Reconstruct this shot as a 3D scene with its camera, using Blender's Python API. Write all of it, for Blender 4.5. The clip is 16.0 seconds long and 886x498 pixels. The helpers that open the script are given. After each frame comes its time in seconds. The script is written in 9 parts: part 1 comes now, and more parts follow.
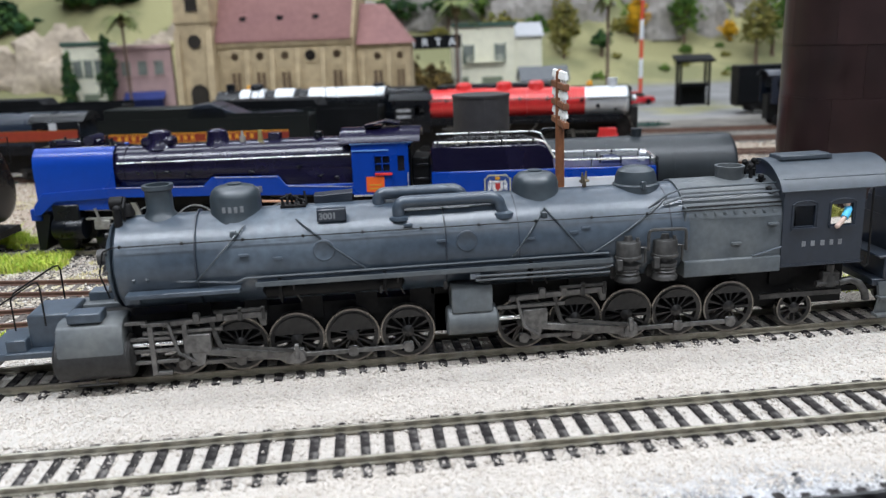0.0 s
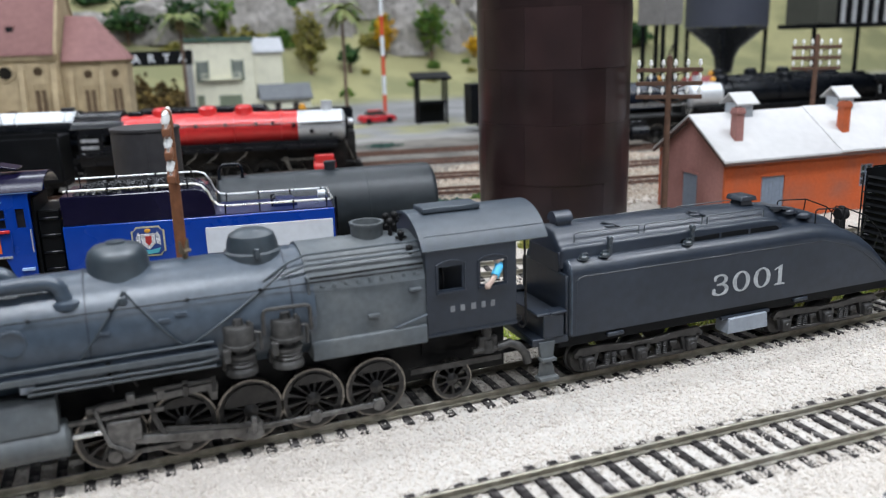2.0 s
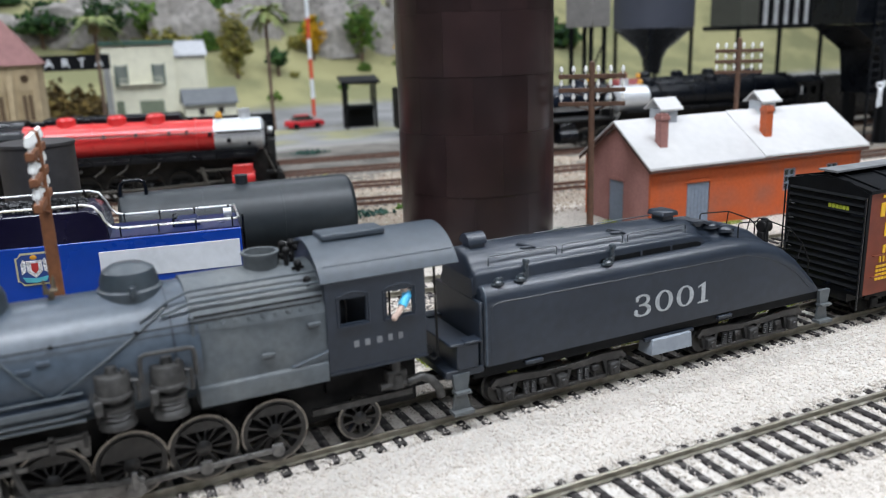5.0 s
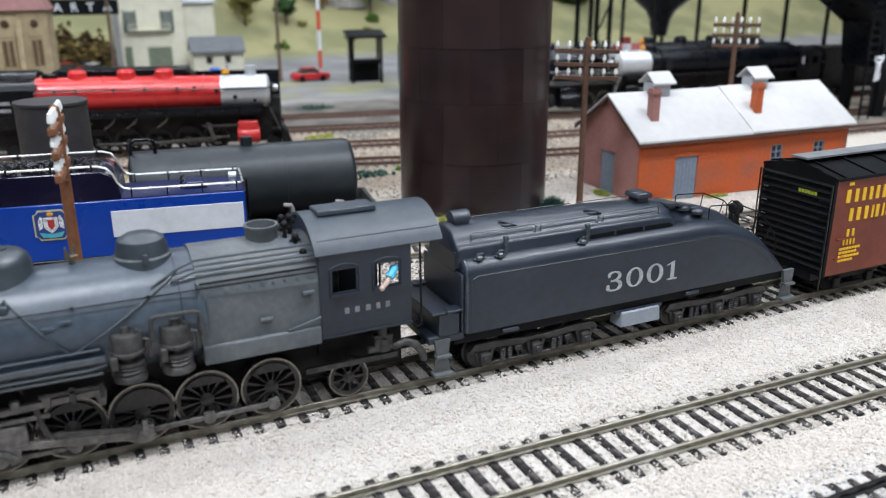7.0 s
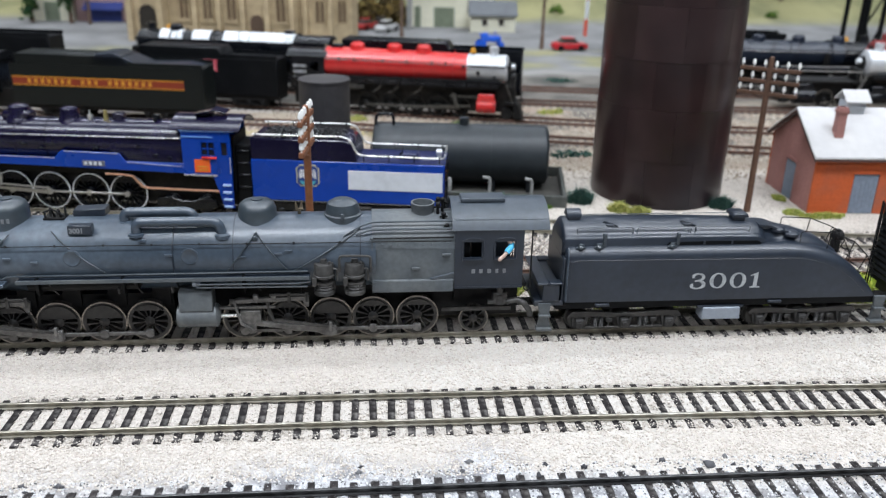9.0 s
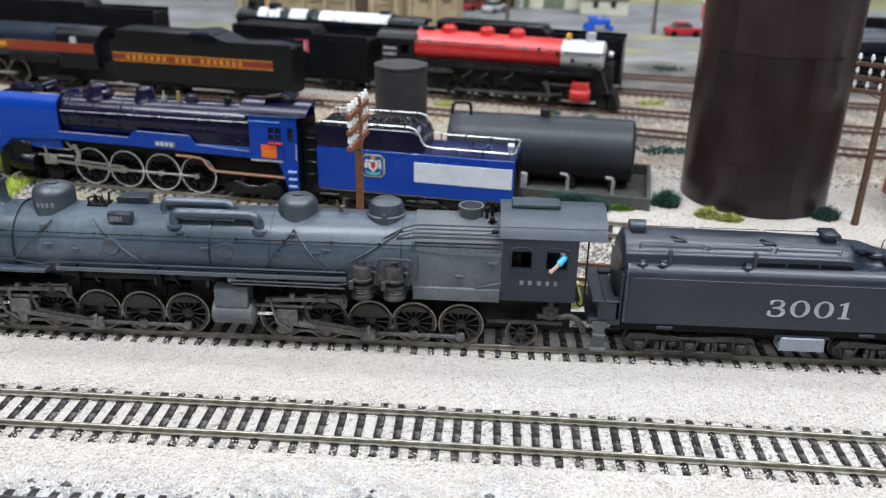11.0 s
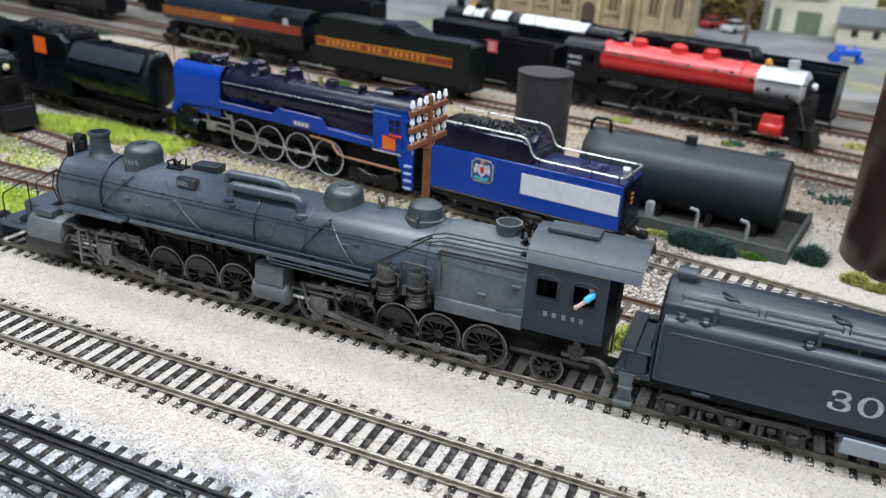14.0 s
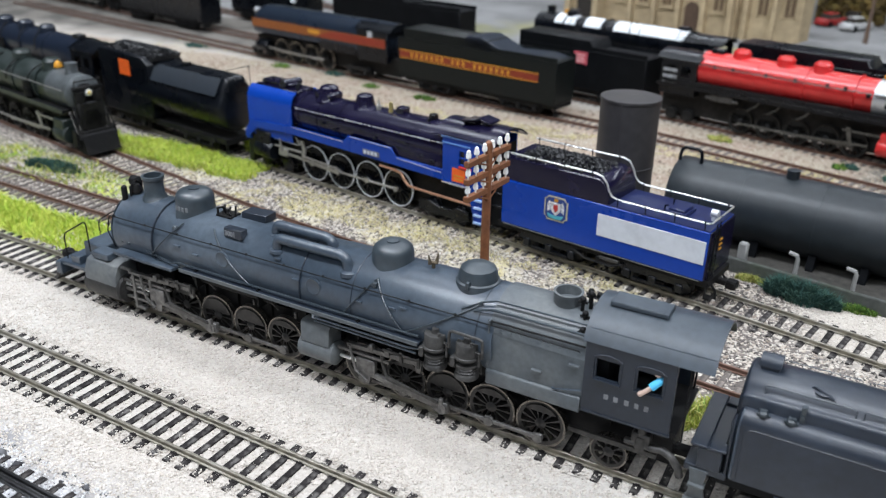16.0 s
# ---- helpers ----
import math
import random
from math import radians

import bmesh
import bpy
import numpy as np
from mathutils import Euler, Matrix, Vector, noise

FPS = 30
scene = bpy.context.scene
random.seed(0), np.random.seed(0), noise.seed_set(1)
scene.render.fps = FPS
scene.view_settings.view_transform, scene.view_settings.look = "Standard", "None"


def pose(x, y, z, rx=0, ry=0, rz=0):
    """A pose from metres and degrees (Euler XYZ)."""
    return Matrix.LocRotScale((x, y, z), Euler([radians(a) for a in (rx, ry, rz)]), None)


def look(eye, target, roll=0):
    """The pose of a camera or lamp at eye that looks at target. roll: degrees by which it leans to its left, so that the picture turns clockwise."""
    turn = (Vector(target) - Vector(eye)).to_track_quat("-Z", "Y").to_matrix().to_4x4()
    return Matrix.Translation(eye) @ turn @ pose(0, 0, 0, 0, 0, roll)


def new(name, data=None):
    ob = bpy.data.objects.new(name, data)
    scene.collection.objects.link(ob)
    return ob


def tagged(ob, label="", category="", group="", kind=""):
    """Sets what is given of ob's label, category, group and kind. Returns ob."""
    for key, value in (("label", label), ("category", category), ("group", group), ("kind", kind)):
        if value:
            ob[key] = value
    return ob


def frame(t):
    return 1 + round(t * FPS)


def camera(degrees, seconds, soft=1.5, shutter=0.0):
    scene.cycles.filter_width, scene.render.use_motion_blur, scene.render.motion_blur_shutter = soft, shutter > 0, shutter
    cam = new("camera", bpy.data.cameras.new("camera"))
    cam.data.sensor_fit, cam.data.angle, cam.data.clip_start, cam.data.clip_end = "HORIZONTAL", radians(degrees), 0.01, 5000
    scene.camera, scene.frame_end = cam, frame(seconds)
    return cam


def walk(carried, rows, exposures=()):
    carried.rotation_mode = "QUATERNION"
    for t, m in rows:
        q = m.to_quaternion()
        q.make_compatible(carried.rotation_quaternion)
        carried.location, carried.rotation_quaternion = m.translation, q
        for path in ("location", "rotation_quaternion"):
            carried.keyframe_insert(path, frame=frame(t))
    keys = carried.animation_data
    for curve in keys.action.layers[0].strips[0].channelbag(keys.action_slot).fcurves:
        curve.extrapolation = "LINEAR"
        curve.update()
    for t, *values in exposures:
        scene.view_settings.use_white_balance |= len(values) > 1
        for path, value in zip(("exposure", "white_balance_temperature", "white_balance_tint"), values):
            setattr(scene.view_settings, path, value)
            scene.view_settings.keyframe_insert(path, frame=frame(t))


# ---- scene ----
cam = camera(56.90, 16.0, 1.2)
PATH = [
    (0, (-0.1659, -0.2612, 0.1048), (-0.1347, 0.0269, 0.0273), -2.20),
    (0.5, (-0.1422, -0.2506, 0.1017), (-0.0984, 0.0361, 0.0248), -2.63),
    (1, (-0.1261, -0.2443, 0.1073), (-0.0601, 0.0382, 0.0310), -2.20),
    (1.5, (-0.1137, -0.2304, 0.1078), (-0.0374, 0.0497, 0.0321), -2.62),
    (2, (-0.1039, -0.2216, 0.1083), (0.0028, 0.0482, 0.0323), -1.71),
    (2.5, (-0.0973, -0.2144, 0.1095), (0.0182, 0.0520, 0.0340), -1.76),
    (3, (-0.0928, -0.2116, 0.1084), (0.0305, 0.0512, 0.0328), -1.62),
    (3.5, (-0.0881, -0.2100, 0.1105), (0.0405, 0.0502, 0.0346), -1.59),
    (4, (-0.0864, -0.2084, 0.1107), (0.0399, 0.0528, 0.0345), -1.91),
    (6.5, (-0.0897, -0.2109, 0.1133), (0.0378, 0.0487, 0.0338), -1.66),
    (7, (-0.0898, -0.2263, 0.1238), (0.0329, 0.0307, 0.0295), -0.11),
    (7.5, (-0.0957, -0.2535, 0.1411), (-0.0011, 0.0126, 0.0400), 0.05),
    (8, (-0.0887, -0.2824, 0.1576), (-0.0223, -0.0089, 0.0535), 0.20),
    (8.5, (-0.0708, -0.3038, 0.1662), (-0.0150, -0.0309, 0.0546), 0.42),
    (9, (-0.0626, -0.3179, 0.1653), (-0.0356, -0.0413, 0.0525), 1.22),
    (9.5, (-0.0458, -0.3221, 0.1714), (-0.0402, -0.0445, 0.0578), 1.01),
    (9.7, (-0.0451, -0.3224, 0.1726), (-0.0475, -0.0456, 0.0568), 0.48),
    (11.8, (-0.0094, -0.2729, 0.1637), (-0.0402, -0.0004, 0.0420), 2.86),
    (12, (0.0036, -0.2703, 0.1647), (-0.0429, -0.0001, 0.0430), 2.80),
    (12.5, (0.0293, -0.2644, 0.1716), (-0.0476, -0.0012, 0.0499), 1.26),
    (13, (0.0337, -0.2637, 0.1681), (-0.0509, -0.0014, 0.0496), 3.14),
    (13.5, (0.0336, -0.2654, 0.1615), (-0.0570, -0.0056, 0.0419), 3.89),
    (14, (0.0360, -0.2621, 0.1644), (-0.0640, -0.0064, 0.0434), 3.17),
    (14.5, (0.0376, -0.2527, 0.1843), (-0.0683, -0.0000, 0.0621), 0.44),
    (15, (0.0443, -0.2342, 0.1889), (-0.0672, 0.0157, 0.0660), -0.30),
    (15.5, (0.0483, -0.2296, 0.1769), (-0.0715, 0.0158, 0.0528), 1.18),
    (16, (0.0370, -0.2245, 0.1778), (-0.0960, 0.0135, 0.0526), 0.86),
]
walk(cam, [(t, look(eye, target, roll)) for t, eye, target, roll in PATH])

# light of the hall: rows of ceiling tubes, and dark walls that limit bounce
world = bpy.data.worlds.new("hall_air")
world.use_nodes = True
world.node_tree.nodes["Background"].inputs[0].default_value = (0.78, 0.90, 1.0, 1)
world.node_tree.nodes["Background"].inputs[1].default_value = 0.25
scene.world = world
scene.view_settings.exposure = -0.10
cam.data.dof.use_dof = True
cam.data.dof.focus_distance = 0.30
cam.data.dof.aperture_fstop = 16.0


def tube_lamp(x, y, z, length, width, watts):
    lamp = bpy.data.lights.new("ceiling_tube", "AREA")
    lamp.shape, lamp.size, lamp.size_y = "RECTANGLE", length, width
    lamp.energy, lamp.color = watts, (0.855, 0.912, 1.0)
    ob = new("ceiling_tube", lamp)
    ob.matrix_world = pose(x, y, z, 0, 0, 0)
    return ob


# the pair at y -1.9 is added fill that brightens the running gear
for lx, ly, lw in ((-0.9, -0.5, 45), (0.9, -0.5, 45), (-0.9, -1.9, 20), (0.9, -1.9, 20), (-0.9, 0.6, 15), (0.9, 0.6, 15), (-0.9, 2.0, 20), (0.9, 2.0, 20)):
    tube_lamp(lx, ly, 1.85, 1.5, 0.30, lw)

# ---------------------------------------------------------------- mesh helpers (all sizes in millimetres)
MM = 0.001


class M:
    """A mesh in the making."""

    def __init__(self):
        self.v, self.f = [], []

    def add(self, verts, faces, m=None):
        k = len(self.v)
        self.v += [tuple(m @ Vector(p)) for p in verts] if m else [tuple(p) for p in verts]
        self.f += [tuple(i + k for i in face) for face in faces]
        return self

    def box(self, x0, x1, y0, y1, z0, z1, c=0.0, m=None):
        if not c:
            v = [(x, y, z) for z in (z0, z1) for y in (y0, y1) for x in (x0, x1)]
            return self.add(v, [(0, 2, 3, 1), (4, 5, 7, 6), (0, 1, 5, 4), (2, 6, 7, 3), (0, 4, 6, 2), (1, 3, 7, 5)], m)
        c = min(c, (x1 - x0) * 0.45, (y1 - y0) * 0.45, (z1 - z0) * 0.45)
        ring = lambda z, d: [(x0 + d, y0 + c, z), (x0 + c, y0 + d, z), (x1 - c, y0 + d, z), (x1 - d, y0 + c, z),
                             (x1 - d, y1 - c, z), (x1 - c, y1 - d, z), (x0 + c, y1 - d, z), (x0 + d, y1 - c, z)]
        v = ring(z0, c) + ring(z0 + c, 0) + ring(z1 - c, 0) + ring(z1, c)
        f = [tuple(range(7, -1, -1)), tuple(range(24, 32))]
        for a in (0, 8, 16):
            f += [(a + i, a + (i + 1) % 8, a + 8 + (i + 1) % 8, a + 8 + i) for i in range(8)]
        return self.add(v, f, m)

    def cyl(self, p0, p1, r0, r1=None, n=14, cap=True, m=None):
        r1 = r0 if r1 is None else r1
        p0, p1 = Vector(p0), Vector(p1)
        q = (p1 - p0).to_track_quat("Z", "Y")
        v = []
        for p, r in ((p0, r0), (p1, r1)):
            v += [p + q @ Vector((r * math.cos(2 * math.pi * i / n), r * math.sin(2 * math.pi * i / n), 0)) for i in range(n)]
        f = [(i, (i + 1) % n, n + (i + 1) % n, n + i) for i in range(n)]
        if cap:
            f += [tuple(range(n - 1, -1, -1)), tuple(range(n, 2 * n))]
        return self.add(v, f, m)

    def lathe(self, prof, at=(0, 0, 0), axis="z", n=20, m=None, cap=True):
        """prof: rows of (radius, height along the axis)."""
        ax = {"z": Matrix(), "x": Matrix.Rotation(math.pi / 2, 4, "Y"), "y": Matrix.Rotation(-math.pi / 2, 4, "X")}[axis]
        mm = Matrix.Translation(at) @ ax
        mm = m @ mm if m else mm
        v = [(r * math.cos(2 * math.pi * i / n), r * math.sin(2 * math.pi * i / n), z) for r, z in prof for i in range(n)]
        f = [(k * n + i, k * n + (i + 1) % n, (k + 1) * n + (i + 1) % n, (k + 1) * n + i) for k in range(len(prof) - 1) for i in range(n)]
        if cap:
            f += [tuple(range(n - 1, -1, -1)), tuple(range((len(prof) - 1) * n, len(prof) * n))]
        return self.add(v, f, mm)

    def sheet(self, xs, zs, y0, y1, holes=()):
        """An upright wall in one piece, with openings at the given cells of its grid."""
        nx, nz = len(xs), len(zs)
        full = {(i, j) for i in range(nx - 1) for j in range(nz - 1)} - set(holes)
        v = [(x, y, z) for y in (y0, y1) for z in zs for x in xs]
        ix = lambda i, j, b_: b_ * nx * nz + j * nx + i
        f = []
        for i, j in sorted(full):
            for b_ in (0, 1):
                f.append((ix(i, j, b_), ix(i + 1, j, b_), ix(i + 1, j + 1, b_), ix(i, j + 1, b_)))
            for di, dj, e0, e1 in ((-1, 0, (i, j), (i, j + 1)), (1, 0, (i + 1, j), (i + 1, j + 1)), (0, -1, (i, j), (i + 1, j)), (0, 1, (i, j + 1), (i + 1, j + 1))):
                if (i + di, j + dj) not in full:
                    f.append((ix(*e0, 0), ix(*e1, 0), ix(*e1, 1), ix(*e0, 1)))
        return self.add(v, f)

    def tube(self, pts, r, n=6, m=None):
        pts = [Vector(p) for p in pts]
        v, q = [], None
        for k, p in enumerate(pts):
            d = (pts[min(k + 1, len(pts) - 1)] - pts[max(k - 1, 0)]).normalized()
            q = d.to_track_quat("Z", "Y") if q is None else (q @ Vector((0, 0, 1))).rotation_difference(d) @ q
            v += [p + q @ Vector((r * math.cos(2 * math.pi * i / n), r * math.sin(2 * math.pi * i / n), 0)) for i in range(n)]
        f = [(k * n + i, k * n + (i + 1) % n, (k + 1) * n + (i + 1) % n, (k + 1) * n + i) for k in range(len(pts) - 1) for i in range(n)]
        f += [tuple(range(n - 1, -1, -1)), tuple(range((len(pts) - 1) * n, len(pts) * n))]
        return self.add(v, f, m)

    def prism(self, poly, axis, a0, a1, m=None):
        """A polygon drawn out along an axis: (x, z) along y, (y, z) along x, (x, y) along z."""
        put = {"y": lambda u, w, a: (u, a, w), "x": lambda u, w, a: (a, u, w), "z": lambda u, w, a: (u, w, a)}[axis]
        n = len(poly)
        v = [put(u, w, a) for a in (a0, a1) for u, w in poly]
        return self.add(v, [(i, (i + 1) % n, n + (i + 1) % n, n + i) for i in range(n)] + [tuple(range(n - 1, -1, -1)), tuple(range(n, 2 * n))], m)

    def loft(self, rings, closed=True, m=None):
        n = len(rings[0])
        v = [p for ring in rings for p in ring]
        f = [(k * n + i, k * n + (i + 1) % n, (k + 1) * n + (i + 1) % n, (k + 1) * n + i) for k in range(len(rings) - 1) for i in range(n if closed else n - 1)]
        if closed:
            f += [tuple(range(n - 1, -1, -1)), tuple(range((len(rings) - 1) * n, len(rings) * n))]
        return self.add(v, f, m)

    def ball(self, c, r, n=10, k=6, m=None):
        prof = [(max(1e-3, math.sin(math.pi * i / k)), -math.cos(math.pi * i / k)) for i in range(k + 1)]
        rr = (r, r, r) if isinstance(r, (int, float)) else r
        mm = Matrix.Translation(c) @ Matrix.Diagonal((*rr, 1))
        return self.lathe(prof, n=n, m=m @ mm if m else mm)

    def mesh(self, name, material, bevel=0.0, smooth=38, segments=1):
        me = bpy.data.meshes.new(name)
        me.from_pydata([(x * MM, y * MM, z * MM) for x, y, z in self.v], [], self.f)
        bm = bmesh.new()
        bm.from_mesh(me)
        bmesh.ops.recalc_face_normals(bm, faces=bm.faces)
        if bevel:
            edges = [e for e in bm.edges if len(e.link_faces) == 2 and e.calc_face_angle(0) > radians(28)]
            bmesh.ops.bevel(bm, geom=edges, offset=bevel * MM, offset_type="OFFSET", segments=segments, profile=0.5, affect="EDGES", clamp_overlap=True)
        bm.to_mesh(me)
        bm.free()
        if smooth:
            me.polygons.foreach_set("use_smooth", [True] * len(me.polygons))
            me.set_sharp_from_angle(angle=radians(smooth))
        me.materials.append(material)
        return me


def thing(name, label, category, at=(0, 0, 0), rz=0.0, group="", kind=""):
    ob = new(name)
    ob.empty_display_size = 0.01
    ob.matrix_world = pose(at[0] * MM, at[1] * MM, at[2] * MM, 0, 0, rz)
    return tagged(ob, label, category, group, kind)


def part(name, m, material, parent, label="", bevel=0.0, smooth=38, segments=1, kind=""):
    ob = new(name, m.mesh(name, material, bevel, smooth, segments) if isinstance(m, M) else m)
    ob.parent = parent
    return tagged(ob, label, kind=kind)


def again(name, mesh, parent, at, turn=(0, 0, 0)):
    """One more piece on a mesh that is there already."""
    ob = new(name, mesh)
    ob.parent = parent
    ob.matrix_basis = pose(at[0] * MM, at[1] * MM, at[2] * MM, *turn)
    return ob


def single(name, m, material, label, category, group="", kind="", bevel=0.0, smooth=38, at=(0, 0, 0), rz=0.0, segments=1):
    ob = new(name, m.mesh(name, material, bevel, smooth, segments))
    ob.matrix_world = pose(at[0] * MM, at[1] * MM, at[2] * MM, 0, 0, rz)
    return tagged(ob, label, category, group, kind)


def arc(cx, cz, r, a0, a1, n):
    """Points of an arc, in degrees from the first axis."""
    return [(cx + r * math.cos(radians(a0 + (a1 - a0) * i / n)), cz + r * math.sin(radians(a0 + (a1 - a0) * i / n))) for i in range(n + 1)]


def lettering(name, text, size, material, parent, m, label=""):
    """Words or numbers with the built-in font, size in millimetres, on a plane given by m."""
    cu = bpy.data.curves.new(name, "FONT")
    cu.body, cu.size, cu.extrude, cu.offset = text, size * MM, 0.00004, 0.00012
    tmp = new(name + "_tmp", cu)
    me = bpy.data.meshes.new_from_object(tmp.evaluated_get(bpy.context.evaluated_depsgraph_get()))
    bpy.data.objects.remove(tmp)
    me.materials.clear()
    me.materials.append(material)
    ob = new(name, me)
    ob.parent = parent
    ob.matrix_basis = m
    return tagged(ob, label)


# ---------------------------------------------------------------- materials
def mat(name, col, rough=0.5, metal=0.0, var=0.12, scale=250.0, bump=0.0, bscale=1500.0, stain=None, stain_amount=0.35, stain_scale=60.0, coat=0.0, random=0.0, spec=0.5):
    """A painted or bare surface: grain at one scale, stains at another, fine relief."""
    m = bpy.data.materials.new(name)
    m.use_nodes = True
    nt = m.node_tree
    b = nt.nodes["Principled BSDF"]
    tc = nt.nodes.new("ShaderNodeTexCoord")
    n1 = nt.nodes.new("ShaderNodeTexNoise")
    n1.inputs["Scale"].default_value, n1.inputs["Detail"].default_value = scale, 5
    nt.links.new(tc.outputs["Object"], n1.inputs["Vector"])
    r1 = nt.nodes.new("ShaderNodeMapRange")
    r1.inputs[1].default_value, r1.inputs[2].default_value = 0.3, 0.7
    r1.inputs[3].default_value, r1.inputs[4].default_value = 1 - var, 1 + var
    nt.links.new(n1.outputs[0], r1.inputs[0])
    value = r1.outputs[0]
    if random:
        oi = nt.nodes.new("ShaderNodeObjectInfo")
        r2 = nt.nodes.new("ShaderNodeMapRange")
        r2.inputs[3].default_value, r2.inputs[4].default_value = 1 - random, 1 + random
        nt.links.new(oi.outputs["Random"], r2.inputs[0])
        mu = nt.nodes.new("ShaderNodeMath")
        mu.operation = "MULTIPLY"
        nt.links.new(value, mu.inputs[0])
        nt.links.new(r2.outputs[0], mu.inputs[1])
        value = mu.outputs[0]
    mx = nt.nodes.new("ShaderNodeMix")
    mx.data_type, mx.blend_type = "RGBA", "MIX"
    n2 = nt.nodes.new("ShaderNodeTexNoise")
    n2.inputs["Scale"].default_value, n2.inputs["Detail"].default_value = stain_scale, 6
    nt.links.new(tc.outputs["Object"], n2.inputs["Vector"])
    r3 = nt.nodes.new("ShaderNodeMapRange")
    r3.inputs[1].default_value, r3.inputs[2].default_value = 0.48, 0.72
    r3.inputs[3].default_value, r3.inputs[4].default_value = 0.0, stain_amount
    nt.links.new(n2.outputs[0], r3.inputs[0])
    nt.links.new(r3.outputs[0], mx.inputs["Factor"])
    mx.inputs[6].default_value = (*col, 1)
    mx.inputs[7].default_value = (*(stain or [c * 0.75 for c in col]), 1)
    hs = nt.nodes.new("ShaderNodeHueSaturation")
    nt.links.new(mx.outputs[2], hs.inputs["Color"])
    nt.links.new(value, hs.inputs["Value"])
    nt.links.new(hs.outputs[0], b.inputs["Base Color"])
    rr = nt.nodes.new("ShaderNodeMapRange")
    rr.inputs[3].default_value, rr.inputs[4].default_value = max(0.03, rough - 0.1), min(1, rough + 0.1)
    nt.links.new(n2.outputs[0], rr.inputs[0])
    nt.links.new(rr.outputs[0], b.inputs["Roughness"])
    b.inputs["Metallic"].default_value = metal
    b.inputs["Coat Weight"].default_value = coat
    b.inputs["Specular IOR Level"].default_value = spec
    if bump:
        n3 = nt.nodes.new("ShaderNodeTexNoise")
        n3.inputs["Scale"].default_value, n3.inputs["Detail"].default_value = bscale, 4
        nt.links.new(tc.outputs["Object"], n3.inputs["Vector"])
        bp = nt.nodes.new("ShaderNodeBump")
        bp.inputs["Strength"].default_value, bp.inputs["Distance"].default_value = 0.6, bump * MM
        nt.links.new(n3.outputs[0], bp.inputs["Height"])
        nt.links.new(bp.outputs[0], b.inputs["Normal"])
    return m


GREY_LOCO = mat("weathered_grey_paint", (0.040, 0.056, 0.076), 0.36, 0, 0.22, 420, 0.05, 2200, (0.088, 0.113, 0.140), 0.7, 30, spec=0.8)
GREY_FIREBOX = mat("dusty_grey_paint", (0.085, 0.097, 0.105), 0.45, 0, 0.14, 500, 0.04, 2500, (0.15, 0.155, 0.148), 0.7, 42)
GREY_ROOF = mat("bluish_grey_roof_paint", (0.032, 0.044, 0.058), 0.44, 0, 0.16, 400, 0.05, 2200, (0.062, 0.074, 0.087), 0.65, 34, spec=0.6)
GREY_TENDER = mat("dark_grey_tender_paint", (0.0145, 0.0205, 0.031), 0.38, 0, 0.16, 380, 0.04, 2200, (0.031, 0.041, 0.058), 0.6, 24, spec=0.65)
GREY_GEAR = mat("dusty_running_gear", (0.055, 0.053, 0.050), 0.45, 0.15, 0.4, 600, 0.06, 2200, (0.020, 0.019, 0.018), 0.85, 140, spec=0.5)
GREY_ROD = mat("worn_grey_rod", (0.15, 0.145, 0.138), 0.38, 0.4, 0.35, 600, 0.05, 2200, (0.055, 0.051, 0.047), 0.8, 120, spec=0.6)
GREY_WHEEL = mat("dusty_dark_wheel", (0.022, 0.021, 0.020), 0.40, 0.2, 0.35, 600, 0.05, 2200, (0.055, 0.050, 0.046), 0.75, 130, spec=0.6)
GREY_DOME = mat("dark_dome_paint", (0.030, 0.041, 0.050), 0.36, 0, 0.16, 450, 0.04, 2200, (0.060, 0.076, 0.087), 0.6, 50, spec=0.8)
GREY_TOOL = mat("pale_grey_toolbox_paint", (0.26, 0.29, 0.33), 0.55, 0, 0.08, 500)
BLACK_GEAR = mat("black_underframe", (0.007, 0.007, 0.0075), 0.55, 0.0, 0.3, 500, 0.03, 2000, (0.022, 0.020, 0.018), 0.6, 100, spec=0.2)
TYRE_DULL = mat("dull_wheel_tyre", (0.20, 0.185, 0.165), 0.28, 0.9, 0.3, 700, 0.03, 2000)
TYRE = mat("bright_wheel_tyre", (0.34, 0.32, 0.29), 0.26, 0.95, 0.2, 900)
TYRE_BLACK = mat("oily_black_tyre", (0.035, 0.033, 0.030), 0.35, 0.6, 0.2, 600)
WHITE_LETTER = mat("worn_white_lettering", (0.40, 0.42, 0.43), 0.6, 0, 0.2, 900, 0, 0, (0.19, 0.20, 0.21), 0.5, 500)
FADED_LETTER = mat("faded_grey_lettering", (0.20, 0.21, 0.22), 0.6, 0, 0.2, 900)
BLUE = mat("royal_blue_enamel", (0.0015, 0.040, 0.30), 0.28, 0, 0.06, 260, 0.015, 2000, (0.002, 0.048, 0.35), 0.5, 30, 0.1, spec=0.4)
NAVY = mat("dark_navy_enamel", (0.006, 0.005, 0.020), 0.22, 0, 0.12, 260, 0.03, 1500, (0.014, 0.012, 0.036), 0.6, 40, 0.15, spec=0.4)
SILVER = mat("silver_paint", (0.62, 0.64, 0.66), 0.38, 0.4, 0.1, 500, 0.02, 2500)
CHROME = mat("bright_handrail_wire", (0.85, 0.85, 0.83), 0.28, 0.8, 0.05, 500)
DECK_BLUE = mat("dark_blue_deck_paint", (0.006, 0.012, 0.06), 0.3, 0, 0.1, 300, 0.02, 1500, (0.012, 0.02, 0.075), 0.5, 50)
GREY_PANEL = mat("pale_grey_panel_paint", (0.60, 0.63, 0.68), 0.5, 0, 0.06, 300)
